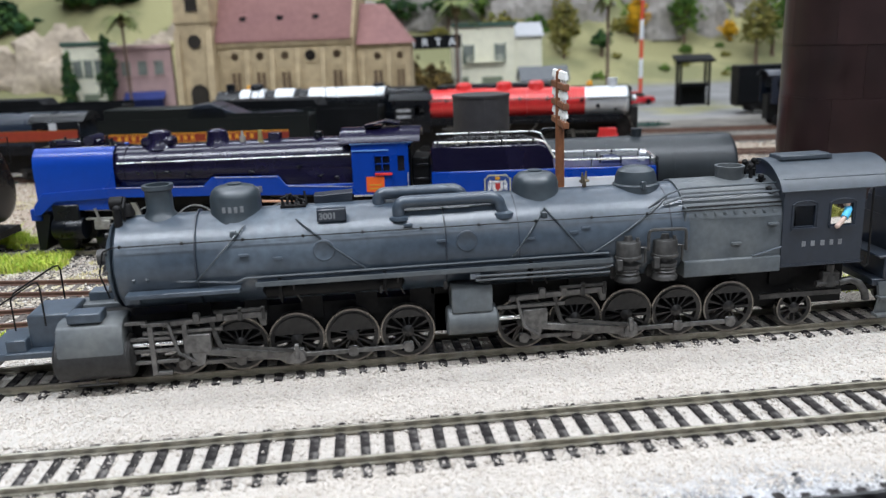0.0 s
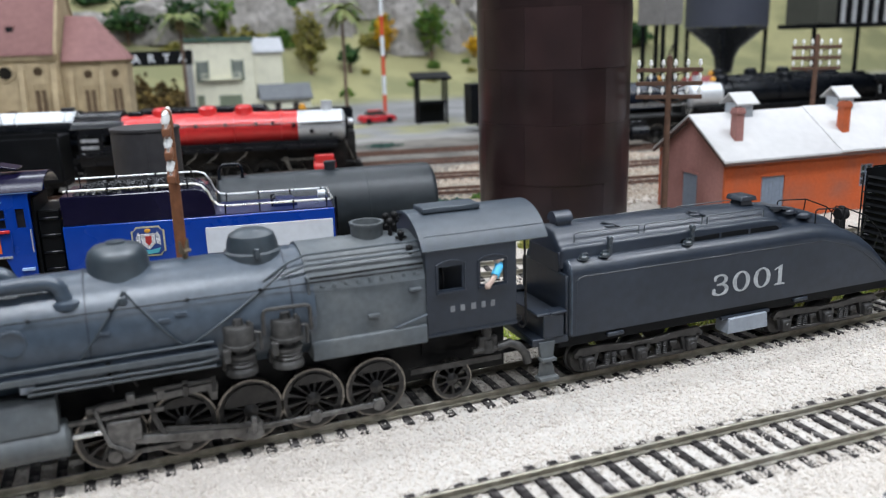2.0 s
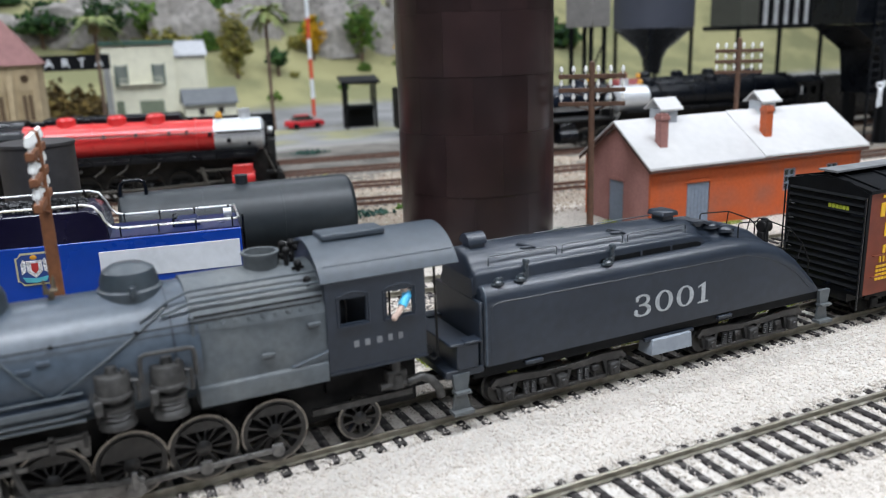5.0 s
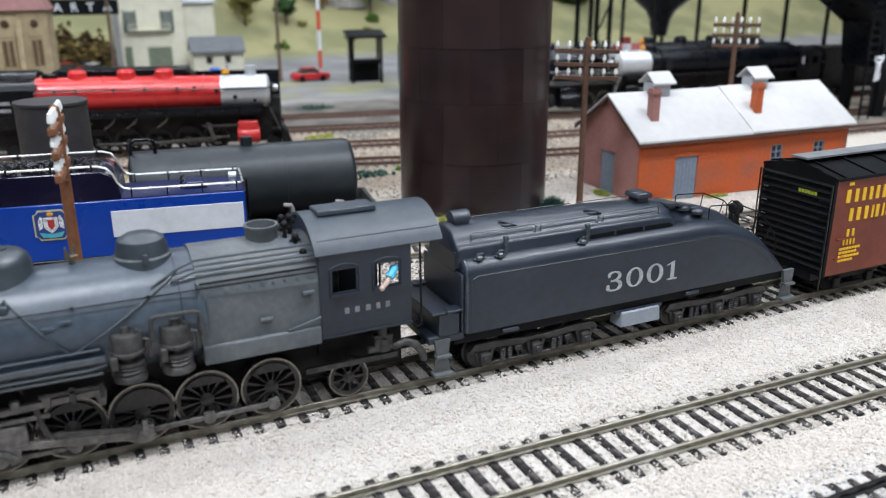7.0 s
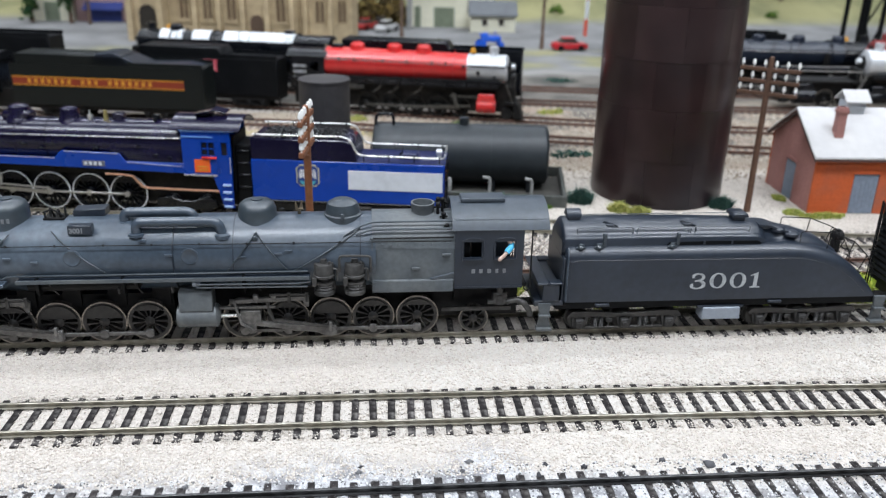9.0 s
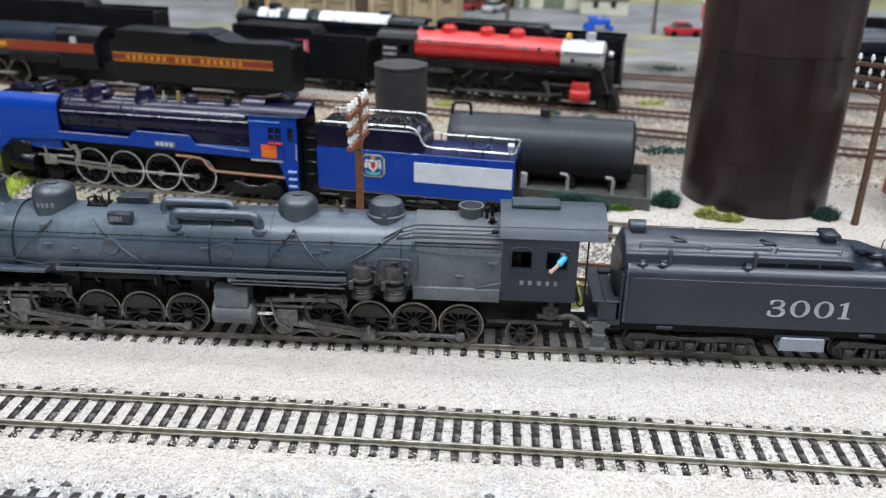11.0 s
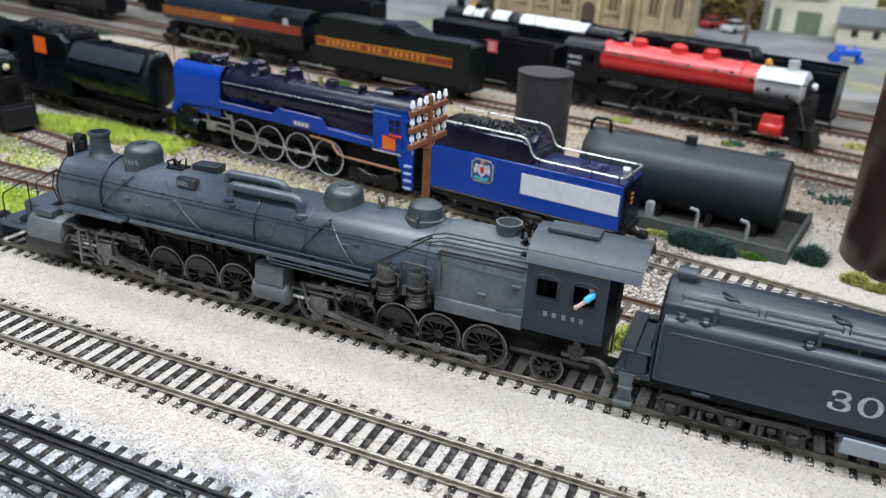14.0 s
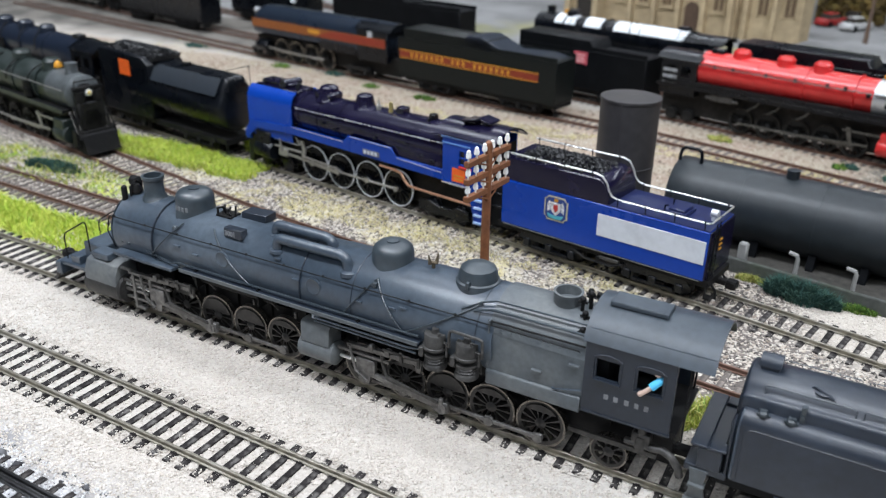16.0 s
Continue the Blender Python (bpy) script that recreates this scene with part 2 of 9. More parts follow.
COPPER = mat("copper_pipe", (0.65, 0.36, 0.24), 0.35, 0.7, 0.1, 400)
STEEL_ROD = mat("dull_steel_rod", (0.36, 0.35, 0.33), 0.42, 0.7, 0.2, 600)
ORANGE = mat("orange_sign_paint", (0.78, 0.12, 0.015), 0.5, 0, 0.1, 300)
RED = mat("bright_red_enamel", (0.58, 0.026, 0.026), 0.30, 0, 0.08, 240, 0.015, 1500, (0.50, 0.03, 0.03), 0.4, 40, 0.3)
BLACK = mat("satin_black_paint", (0.0024, 0.0034, 0.0056), 0.28, 0, 0.25, 300, 0.02, 1500, (0.007, 0.009, 0.012), 0.6, 60, spec=0.35)
BLACK_DULL = mat("dull_black_paint", (0.0036, 0.0042, 0.0052), 0.5, 0, 0.2, 300, 0.03, 1500, (0.010, 0.011, 0.013), 0.5, 60, spec=0.15)
DARK_BLUE = mat("dark_blue_black_boiler", (0.007, 0.012, 0.024), 0.33, 0, 0.1, 200)
COAL = mat("coal", (0.012, 0.0125, 0.014), 0.35, 0, 0.4, 1200, 0.5, 1800, spec=0.4)
MAROON = mat("maroon_band_paint", (0.19, 0.022, 0.010), 0.4, 0, 0.14, 200)
GOLD = mat("gold_line_paint", (0.58, 0.27, 0.025), 0.4, 0, 0.1, 500)
WHITE = mat("white_paint", (0.74, 0.77, 0.80), 0.45, 0, 0.06, 300)
TANK_BLACK = mat("satin_black_tank", (0.017, 0.022, 0.026), 0.42, 0, 0.16, 260, 0.05, 1800, (0.030, 0.036, 0.040), 0.6, 40, spec=0.45)
TANK_BROWN = mat("oxide_brown_plates", (0.028, 0.015, 0.015), 0.32, 0, 0.25, 60, 0.06, 700, (0.009, 0.009, 0.014), 0.95, 11, spec=0.42, random=0.22)
TANK_GREY = mat("dark_grey_plate", (0.034, 0.032, 0.033), 0.55, 0, 0.15, 200, 0.05, 900, (0.062, 0.056, 0.054), 0.5, 50)
BRICK_ORANGE = mat("orange_brick_paint", (0.50, 0.095, 0.022), 0.7, 0, 0.1, 500, 0.04, 900, (0.30, 0.11, 0.07), 0.7, 40)
BRICK_PINK = mat("faded_pink_brick", (0.36, 0.17, 0.15), 0.75, 0, 0.1, 500, 0.04, 900, (0.22, 0.09, 0.075), 0.6, 40)
ROOF_WHITE = mat("white_card_roof", (0.52, 0.51, 0.505), 0.7, 0, 0.04, 200, 0.02, 900, (0.62, 0.60, 0.57), 0.5, 20)
DOOR_GREY = mat("blue_grey_door", (0.19, 0.23, 0.29), 0.6, 0, 0.12, 400, 0.02, 1500)
TRIM_DARK = mat("dark_wood_trim", (0.09, 0.045, 0.035), 0.7, 0, 0.2, 400)
WOOD = mat("brown_pole_wood", (0.20, 0.075, 0.03), 0.6, 0, 0.25, 400, 0.05, 1500, (0.10, 0.04, 0.02), 0.6, 150)
WOOD_DARK = mat("dark_pole_wood", (0.10, 0.05, 0.03), 0.7, 0, 0.25, 400, 0.05, 1500)
GLASSY = mat("white_insulator_glaze", (0.85, 0.85, 0.82), 0.25, 0, 0.03, 300)
CONCRETE = mat("grey_concrete", (0.24, 0.24, 0.23), 0.85, 0, 0.15, 200, 0.1, 900)
BOX_RED = mat("boxcar_brown_red", (0.17, 0.034, 0.015), 0.5, 0, 0.12, 300, 0.02, 1500, (0.10, 0.025, 0.014), 0.5, 50)
YELLOW = mat("yellow_lettering", (0.80, 0.47, 0.02), 0.5, 0, 0.08, 500)
RAIL = mat("rail_brown_sides", (0.27, 0.25, 0.20), 0.38, 0.6, 0.2, 400, 0.02, 2000, (0.44, 0.42, 0.37), 0.7, 80)
RAIL_DARK = mat("blackened_rail", (0.03, 0.03, 0.031), 0.32, 0.6, 0.2, 400, 0.02, 2000, (0.10, 0.10, 0.10), 0.5, 60)
RAIL_RUST = mat("rusty_rail", (0.15, 0.085, 0.062), 0.6, 0.3, 0.2, 400, 0.02, 2000)
TIE = mat("dark_sleeper", (0.020, 0.017, 0.017), 0.75, 0, 0.45, 500, 0.12, 1500, (0.16, 0.15, 0.14), 0.75, 260, 0, 0.4, spec=0.2)
TIE_GREY = mat("dusty_sleeper", (0.10, 0.085, 0.075), 0.85, 0, 0.4, 500, 0.1, 1500, (0.2, 0.17, 0.15), 0.6, 200, 0, 0.3)
FIGURE_BLUE = mat("light_blue_figure", (0.08, 0.48, 0.78), 0.5, 0, 0.05, 500)
SKIN = mat("pale_figure_paint", (0.60, 0.44, 0.36), 0.5, 0, 0.05, 500)

# ---------------------------------------------------------------- ground, one sheet, and the hall that closes it in
def ground_material():
    m = bpy.data.materials.new("layout_ground")
    m.use_nodes = True
    nt = m.node_tree
    b = nt.nodes["Principled BSDF"]
    b.inputs["Roughness"].default_value = 0.95
    b.inputs["Specular IOR Level"].default_value = 0.2
    tc = nt.nodes.new("ShaderNodeTexCoord")

    def noise_(scale, detail=4, out=0):
        n = nt.nodes.new("ShaderNodeTexNoise")
        n.inputs["Scale"].default_value, n.inputs["Detail"].default_value = scale, detail
        nt.links.new(tc.outputs["Object"], n.inputs["Vector"])
        return n.outputs[out]

    def math_(op, a, c, clamp=False):
        n = nt.nodes.new("ShaderNodeMath")
        n.operation, n.use_clamp = op, clamp
        for i, s in enumerate((a, c)):
            if isinstance(s, (int, float)):
                n.inputs[i].default_value = s
            else:
                nt.links.new(s, n.inputs[i])
        return n.outputs[0]

    def ramp(s, lo, hi, a=0.0, c=1.0):
        n = nt.nodes.new("ShaderNodeMapRange")
        n.interpolation_type = "SMOOTHSTEP"
        nt.links.new(s, n.inputs[0])
        for i, q in enumerate((lo, hi, a, c)):
            n.inputs[i + 1].default_value = q
        return n.outputs[0]

    def mix(fac, a, c):
        n = nt.nodes.new("ShaderNodeMix")
        n.data_type = "RGBA"
        if isinstance(fac, float):
            n.inputs["Factor"].default_value = fac
        else:
            nt.links.new(fac, n.inputs["Factor"])
        for i, s in ((6, a), (7, c)):
            if isinstance(s, tuple):
                n.inputs[i].default_value = (*s, 1)
            else:
                nt.links.new(s, n.inputs[i])
        return n.outputs[2]

    sep = nt.nodes.new("ShaderNodeSeparateXYZ")
    nt.links.new(tc.outputs["Object"], sep.inputs[0])
    wob = math_("MULTIPLY", math_("SUBTRACT", noise_(16, 5), 0.5), 0.05)
    wob2 = math_("MULTIPLY", math_("SUBTRACT", noise_(23, 5), 0.5), 0.05)
    X, Y = math_("ADD", sep.outputs[0], wob), math_("ADD", sep.outputs[1], wob2)

    def zone(x0, x1, y0, y1, soft=0.012):
        a = math_("MULTIPLY", ramp(X, x0 - soft, x0 + soft), ramp(X, x1 - soft, x1 + soft, 1.0, 0.0))
        c = math_("MULTIPLY", ramp(Y, y0 - soft, y0 + soft), ramp(Y, y1 - soft, y1 + soft, 1.0, 0.0))
        return math_("MULTIPLY", a, c)

    vor = nt.nodes.new("ShaderNodeTexVoronoi")
    vor.inputs["Scale"].default_value = 900
    nt.links.new(tc.outputs["Object"], vor.inputs["Vector"])
    cell = nt.nodes.new("ShaderNodeSeparateColor")
    nt.links.new(vor.outputs["Color"], cell.inputs[0])
    cream = mix(cell.outputs[0], (0.48, 0.435, 0.385), (0.60, 0.55, 0.50))
    cream = mix(ramp(noise_(9, 4), 0.4, 0.65), cream, mix(cell.outputs[1], (0.52, 0.485, 0.44), (0.62, 0.585, 0.54)))
    dirty = mix(ramp(noise_(120, 4), 0.42, 0.6), mix(cell.outputs[0], (0.42, 0.42, 0.43), (0.64, 0.64, 0.65)), (0.22, 0.22, 0.23))
    speck = mix(ramp(cell.outputs[0], 0.45, 0.6), mix(cell.outputs[1], (0.09, 0.08, 0.075), (0.22, 0.19, 0.17)), mix(cell.outputs[2], (0.42, 0.36, 0.30), (0.62, 0.57, 0.50)))
    tan = mix(ramp(noise_(40, 5), 0.4, 0.62), mix(cell.outputs[1], (0.34, 0.28, 0.21), (0.47, 0.41, 0.33)), mix(cell.outputs[0], (0.30, 0.22, 0.17), (0.44, 0.36, 0.29)))
    sand = mix(cell.outputs[2], (0.48, 0.43, 0.37), (0.62, 0.57, 0.51))
    straw = mix(ramp(noise_(150, 4), 0.4, 0.6), (0.52, 0.45, 0.25), (0.60, 0.55, 0.42))
    green = mix(ramp(noise_(60, 4), 0.4, 0.6), (0.22, 0.33, 0.04), (0.45, 0.47, 0.08))
    grey = mix(ramp(noise_(25, 5), 0.4, 0.6), (0.11, 0.105, 0.095), (0.19, 0.175, 0.155))
    road = mix(ramp(noise_(14, 5), 0.35, 0.65), (0.20, 0.20, 0.20), (0.28, 0.28, 0.28))
    field = mix(ramp(noise_(9, 5), 0.4, 0.6), (0.35, 0.33, 0.17), (0.23, 0.23, 0.12))
    col = cream
    col = mix(zone(-3, 3, 0.030, 0.30), col, speck)
    col = mix(zone(-0.42, -0.03, 0.085, 0.135, 0.02), col, mix(ramp(noise_(35, 4), 0.42, 0.6), speck, straw))
    col = mix(zone(-3, -0.30, 0.010, 0.046, 0.008), col, green)
    col = mix(zone(0.05, 3, 0.014, 0.042, 0.008), col, green)
    col = mix(zone(-0.49, -0.32, 0.140, 0.166, 0.010), col, green)
    col = mix(zone(-1.0, -0.36, 0.078, 0.11, 0.012), col, mix(ramp(noise_(30, 4), 0.4, 0.6), green, speck))
    col = mix(zone(-3, 3, 0.20, 0.42, 0.02), col, tan)
    col = mix(zone(-3, 3, 0.44, 0.62, 0.03), col, grey)
    col = mix(zone(0.02, 3, 0.105, 0.235, 0.015), col, sand)
    col = mix(zone(0.02, 3, 0.26, 0.46, 0.03), col, mix(ramp(noise_(20, 5), 0.4, 0.6), grey, tan))
    col = mix(zone(-9, 9, 0.62, 1.6, 0.03), col, road)
    col = mix(zone(-0.5, 0.62, 0.66, 0.80, 0.03), col, mix(ramp(noise_(12, 4), 0.35, 0.6), field, road))
    col = mix(zone(-9, 9, 1.12, 4, 0.04), col, field)
    col = mix(zone(-3, -0.02, -0.40, -0.098, 0.014), col, dirty)
    col = mix(zone(-3, 3, -0.40, -0.112, 0.010), col, dirty)
    nt.links.new(col, b.inputs["Base Color"])
    bp = nt.nodes.new("ShaderNodeBump")
    bp.inputs["Strength"].default_value, bp.inputs["Distance"].default_value = 0.9, 0.0006
    hh = math_("ADD", math_("MULTIPLY", vor.outputs["Distance"], -1.0), noise_(2500, 2))
    nt.links.new(hh, bp.inputs["Height"])
    nt.links.new(bp.outputs[0], b.inputs["Normal"])
    return m


def lie(x, y):
    """Height of the ground, in millimetres."""
    h = 1.1 * noise.noise(Vector((x * 0.012, y * 0.012, 3.1))) + 0.35 * noise.noise(Vector((x * 0.09, y * 0.09, 1.0)))
    h *= 0.55
    if y > 1120:
        rise = (y - 1120) / 500.0
        h += 300 * min(1, rise) ** 1.25 * (0.75 + 0.5 * noise.noise(Vector((x * 0.0022, y * 0.003, 7)))) + 14 * min(1, rise * 3) * noise.noise(Vector((x * 0.012, y * 0.012, 5)))
    return h - 0.25


def steps(a, b, d):
    n = max(1, round((b - a) / d))
    return [a + (b - a) * i / n for i in range(n + 1)]


gm = M()
xs = steps(-2600, -700, 60) + steps(-690, 420, 8) + steps(440, 2600, 60)
ys = steps(-420, 300, 8) + steps(310, 1100, 40) + steps(1110, 2300, 30)
gm.v = [(x, y, lie(x, y)) for y in ys for x in xs]
w = len(xs)
gm.f = [(j * w + i, j * w + i + 1, (j + 1) * w + i + 1, (j + 1) * w + i) for j in range(len(ys) - 1) for i in range(w - 1)]
single("ground", gm, ground_material(), "ballasted model railway ground with gravel, sand, road and hillside", "ground", kind="structure", smooth=180)

# unseen shell, kept dark so that little light bounces into the blacks
WALL_DARK = mat("dark_hall_wall", (0.08, 0.083, 0.09), 0.9, 0, 0.04, 3)
CEIL = mat("grey_hall_ceiling", (0.22, 0.23, 0.245), 0.9, 0, 0.04, 3)
FLOORM = mat("grey_hall_floor", (0.10, 0.10, 0.10), 0.6, 0, 0.08, 8)
for wname, r in (("wall_north", (-3600, 3600, 3000, 3100, -950, 2300)), ("wall_south", (-3600, 3600, -2700, -2600, -950, 2300)), ("wall_west", (-3700, -3600, -2700, 3100, -950, 2300)), ("wall_east", (3600, 3700, -2700, 3100, -950, 2300))):
    single(wname, M().box(*r), WALL_DARK, "plain dark wall added unseen to close the hall and cut bounce", "wall", kind="structure")
single("floor", M().box(-3700, 3700, -2700, 3100, -1000, -950), FLOORM, "plain grey floor of the exhibition hall", "floor", kind="structure")
single("ceiling", M().box(-3700, 3700, -2700, 3100, 2300, 2350), CEIL, "plain grey ceiling added unseen over the hall, dark to cut bounce", "ceiling", kind="structure")


def pebbles(name, n, area, size, material, label, seed, keep=None, z=0.0):
    """Loose stones, six-cornered and uneven, as one mesh."""
    rng = np.random.default_rng(seed)
    x0, x1, y0, y1 = area
    px, py = rng.uniform(x0, x1, n), rng.uniform(y0, y1, n)
    if keep is not None:
        k = keep(px, py, rng)
        px, py = px[k], py[k]
    n = len(px)
    base = np.array([(1, 0, 0), (0, 1, 0), (-1, 0, 0), (0, -1, 0), (0, 0, 1), (0, 0, -1)], float)
    tri = np.array([(0, 1, 4), (1, 2, 4), (2, 3, 4), (3, 0, 4), (1, 0, 5), (2, 1, 5), (3, 2, 5), (0, 3, 5)])
    s = rng.uniform(size[0], size[1], (n, 1, 1)) * 0.5
    v = (base + rng.normal(0, 0.22, (n, 6, 3))) * s * rng.uniform(0.7, 1.2, (n, 1, 3))
    a = rng.uniform(0, 2 * math.pi, n)
    c, q = np.cos(a)[:, None], np.sin(a)[:, None]
    vx, vy = v[:, :, 0] * c - v[:, :, 1] * q, v[:, :, 0] * q + v[:, :, 1] * c
    hz = np.array([lie(x, y) for x, y in zip(px, py)]) + z + rng.uniform(-0.12, 0.16, n)
    v = np.stack([vx + px[:, None], vy + py[:, None], v[:, :, 2] * 0.9 + hz[:, None]], -1) * MM
    me = bpy.data.meshes.new(name)
    me.vertices.add(n * 6)
    me.vertices.foreach_set("co", v.ravel())
    me.loops.add(n * 24)
    me.loops.foreach_set("vertex_index", (tri[None] + (np.arange(n) * 6)[:, None, None]).ravel().astype(np.int32))
    me.polygons.add(n * 8)
    me.polygons.foreach_set("loop_start", np.arange(0, n * 24, 3, dtype=np.int32))
    me.update(calc_edges=True)
    me.materials.append(material)
    return tagged(new(name, me), label, "gravel", kind="stuff")


def stone(name, cols, rough=0.9):
    """Stones of several colours, one colour a stone."""
    m = bpy.data.materials.new(name)
    m.use_nodes = True
    nt = m.node_tree
    b = nt.nodes["Principled BSDF"]
    b.inputs["Roughness"].default_value = rough
    b.inputs["Specular IOR Level"].default_value = 0.25
    ge = nt.nodes.new("ShaderNodeNewGeometry")
    cr = nt.nodes.new("ShaderNodeValToRGB")
    cr.color_ramp.interpolation = "CONSTANT"
    while len(cr.color_ramp.elements) < len(cols):
        cr.color_ramp.elements.new(0.5)
    for i, (e, c) in enumerate(zip(cr.color_ramp.elements, cols)):
        e.position, e.color = i / len(cols), (*c, 1)
    nt.links.new(ge.outputs["Random Per Island"], cr.inputs[0])
    nt.links.new(cr.outputs[0], b.inputs["Base Color"])
    return m


def off_tracks(px, py, rng):
    """Few stones stay on sleepers between and beside the rails of the front lines."""
    on = (np.abs(py + 67.6 + 0.013 * px) < 15) | (np.abs(py + 3) < 15)
    tie = np.abs(((px + 900) / 6.6) % 1.0 - 0.5) > 0.26
    rail = (np.abs(np.abs(py + 67.6 + 0.013 * px) - 8.7) < 1.0) | (np.abs(np.abs(py + 3) - 8.7) < 1.0)
    return (~on | tie | (rng.random(len(px)) < 0.28)) & ~rail


PEB_WHITE = stone("cream_ballast_stones", [(0.575, 0.525, 0.470), (0.60, 0.55, 0.495), (0.535, 0.48, 0.42), (0.59, 0.54, 0.485), (0.56, 0.51, 0.455), (0.62, 0.57, 0.515), (0.58, 0.53, 0.475), (0.47, 0.42, 0.365)])
PEB_GREY = stone("grey_gravel_stones", [(0.10, 0.09, 0.085), (0.20, 0.18, 0.16), (0.46, 0.42, 0.37), (0.62, 0.58, 0.52), (0.14, 0.12, 0.11), (0.34, 0.28, 0.23), (0.54, 0.47, 0.39), (0.07, 0.065, 0.06)])
PEB_TAN = stone("tan_gravel_stones", [(0.38, 0.32, 0.24), (0.48, 0.42, 0.34), (0.27, 0.21, 0.16), (0.43, 0.38, 0.31), (0.54, 0.48, 0.40), (0.19, 0.14, 0.11)])
pebbles("ballast", 98000, (-345, 240, -104, 30), (0.6, 1.3), PEB_WHITE, "fine cream white ballast of loose stones", 1, off_tracks)


def on_sleepers(px, py, rng):
    """Stones that lie over the ends of the front sleepers, and some between the rails."""
    a, c = np.abs(py + 67.6 + 0.013 * px), np.abs(py + 3)
    d = np.minimum(a, c)
    rail = np.abs(d - 8.72) < 1.3
    tie = np.abs(((px + 900) / 6.6) % 1.0 - 0.5) < 0.3
    ends = (d > 11.5 + rng.normal(0, 1.2, len(px))) & (d < 15.6)
    speck = (a < 8) & (rng.random(len(px)) < 0.10 + 0.16 * (px > -60)) & tie
    return ((ends & (rng.random(len(px)) < 0.8)) | speck) & ~rail


pebbles("ballast", 60000, (-345, 240, -86, 14), (0.55, 1.1), PEB_WHITE, "cream ballast spilt over the ends of sleepers", 12, on_sleepers, 0.5)
pebbles("dirty_ballast", 14000, (-230, 180, -140, -100), (0.5, 1.1), stone("dirty_ballast_stones", [(0.6, 0.6, 0.6), (0.70, 0.70, 0.70), (0.3, 0.3, 0.3), (0.55, 0.55, 0.56), (0.12, 0.12, 0.12), (0.66, 0.66, 0.67)]), "dirty grey ballast of loose stones", 2, lambda px, py, rng: np.abs(np.abs(py + 120) - 9) > 1.2)
pebbles("slate_chips", 40, (-260, 60, -118, -96), (1.6, 4.2), stone("dark_slate_chips", [(0.05, 0.05, 0.055), (0.09, 0.09, 0.095), (0.14, 0.14, 0.145)]), "scattered dark stone chips on the ballast", 9)
pebbles("gravel", 42000, (-520, 260, 44, 205), (0.8, 1.9), PEB_GREY, "mixed dark and pale gravel", 3, lambda px, py, rng: (px < 14) | (py < 104))
pebbles("sand", 9000, (16, 300, 106, 205), (0.5, 1.1), stone("sand_grains", [(0.58, 0.53, 0.47), (0.66, 0.61, 0.55), (0.48, 0.43, 0.37), (0.68, 0.64, 0.59), (0.34, 0.31, 0.27)]), "pale sand round the tanks and the shed", 6)
pebbles("sandy_gravel", 26000, (-640, 330, 205, 420), (1.0, 2.4), PEB_TAN, "tan gravel along the farther lines", 4)
single("layout_bench", M().box(-2590, 2590, -415, 2290, -950, -6), mat("painted_bench_boards", (0.10, 0.10, 0.11), 0.7, 0, 0.1, 8), "plain dark boarded bench that carries the layout", "bench", kind="structure")

# ---------------------------------------------------------------- tracks
def along(path, d):
    """Points and headings at even distances on a line of (x, y)."""
    out, left = [], 0.0
    for (x0, y0), (x1, y1) in zip(path, path[1:]):
        n, a = math.hypot(x1 - x0, y1 - y0), math.atan2(y1 - y0, x1 - x0)
        s = left
        while s < n:
            out.append((x0 + (x1 - x0) * s / n, y0 + (y1 - y0) * s / n, a))
            s += d
        left = s - n
    return out


def curve(points, k=12):
    """A smooth line through points (Catmull-Rom)."""
    p = [points[0]] + list(points) + [points[-1]]
    out = []
    for i in range(1, len(p) - 2):
        for j in range(k):
            t = j / k
            out.append(tuple(0.5 * (2 * b + (c - a) * t + (2 * a - 5 * b + 4 * c - d) * t * t + (3 * b - a - 3 * c + d) * t ** 3) for a, b, c, d in zip(p[i - 1], p[i], p[i + 1], p[i + 2])))
    return out + [points[-1]]


RAIL_SECTION = [(-0.85, 0.25), (0.85, 0.25), (0.85, 0.55), (0.22, 0.75), (0.22, 1.7), (0.48, 1.85), (0.48, 2.4), (0.3, 2.52), (-0.3, 2.52), (-0.48, 2.4), (-0.48, 1.85), (-0.22, 1.7), (-0.22, 0.75), (-0.85, 0.55)]


def rail_mesh(path, off):
    m, rings = M(), []
    for i, (x, y) in enumerate(path):
        x0, y0 = path[max(i - 1, 0)]
        x1, y1 = path[min(i + 1, len(path) - 1)]
        a = math.atan2(y1 - y0, x1 - x0)
        nx, ny = -math.sin(a), math.cos(a)
        rings.append([(x + nx * (off + u), y + ny * (off + u), z) for u, z in RAIL_SECTION])
    return m.loft(rings)


def tie_mesh(name, material, seed):
    r = random.Random(seed)
    m = M().box(-1.25 + r.uniform(-.15, .15), 1.25 + r.uniform(-.15, .15), -14.6 + r.uniform(-.5, .5), 14.6 + r.uniform(-.5, .5), -1.2, 0.38, 0.14)
    for y in (-8.7, 8.7):
        for s in (-1, 1):
            m.box(-0.75, 0.75, y + s * 1.25 - 0.45, y + s * 1.25 + 0.45, 0.3, 0.72, 0.1)
            m.box(-1.5, -0.9, y + s * 1.5 - 0.3, y + s * 1.5 + 0.3, 0.3, 0.6)
    return m.mesh(name, material)


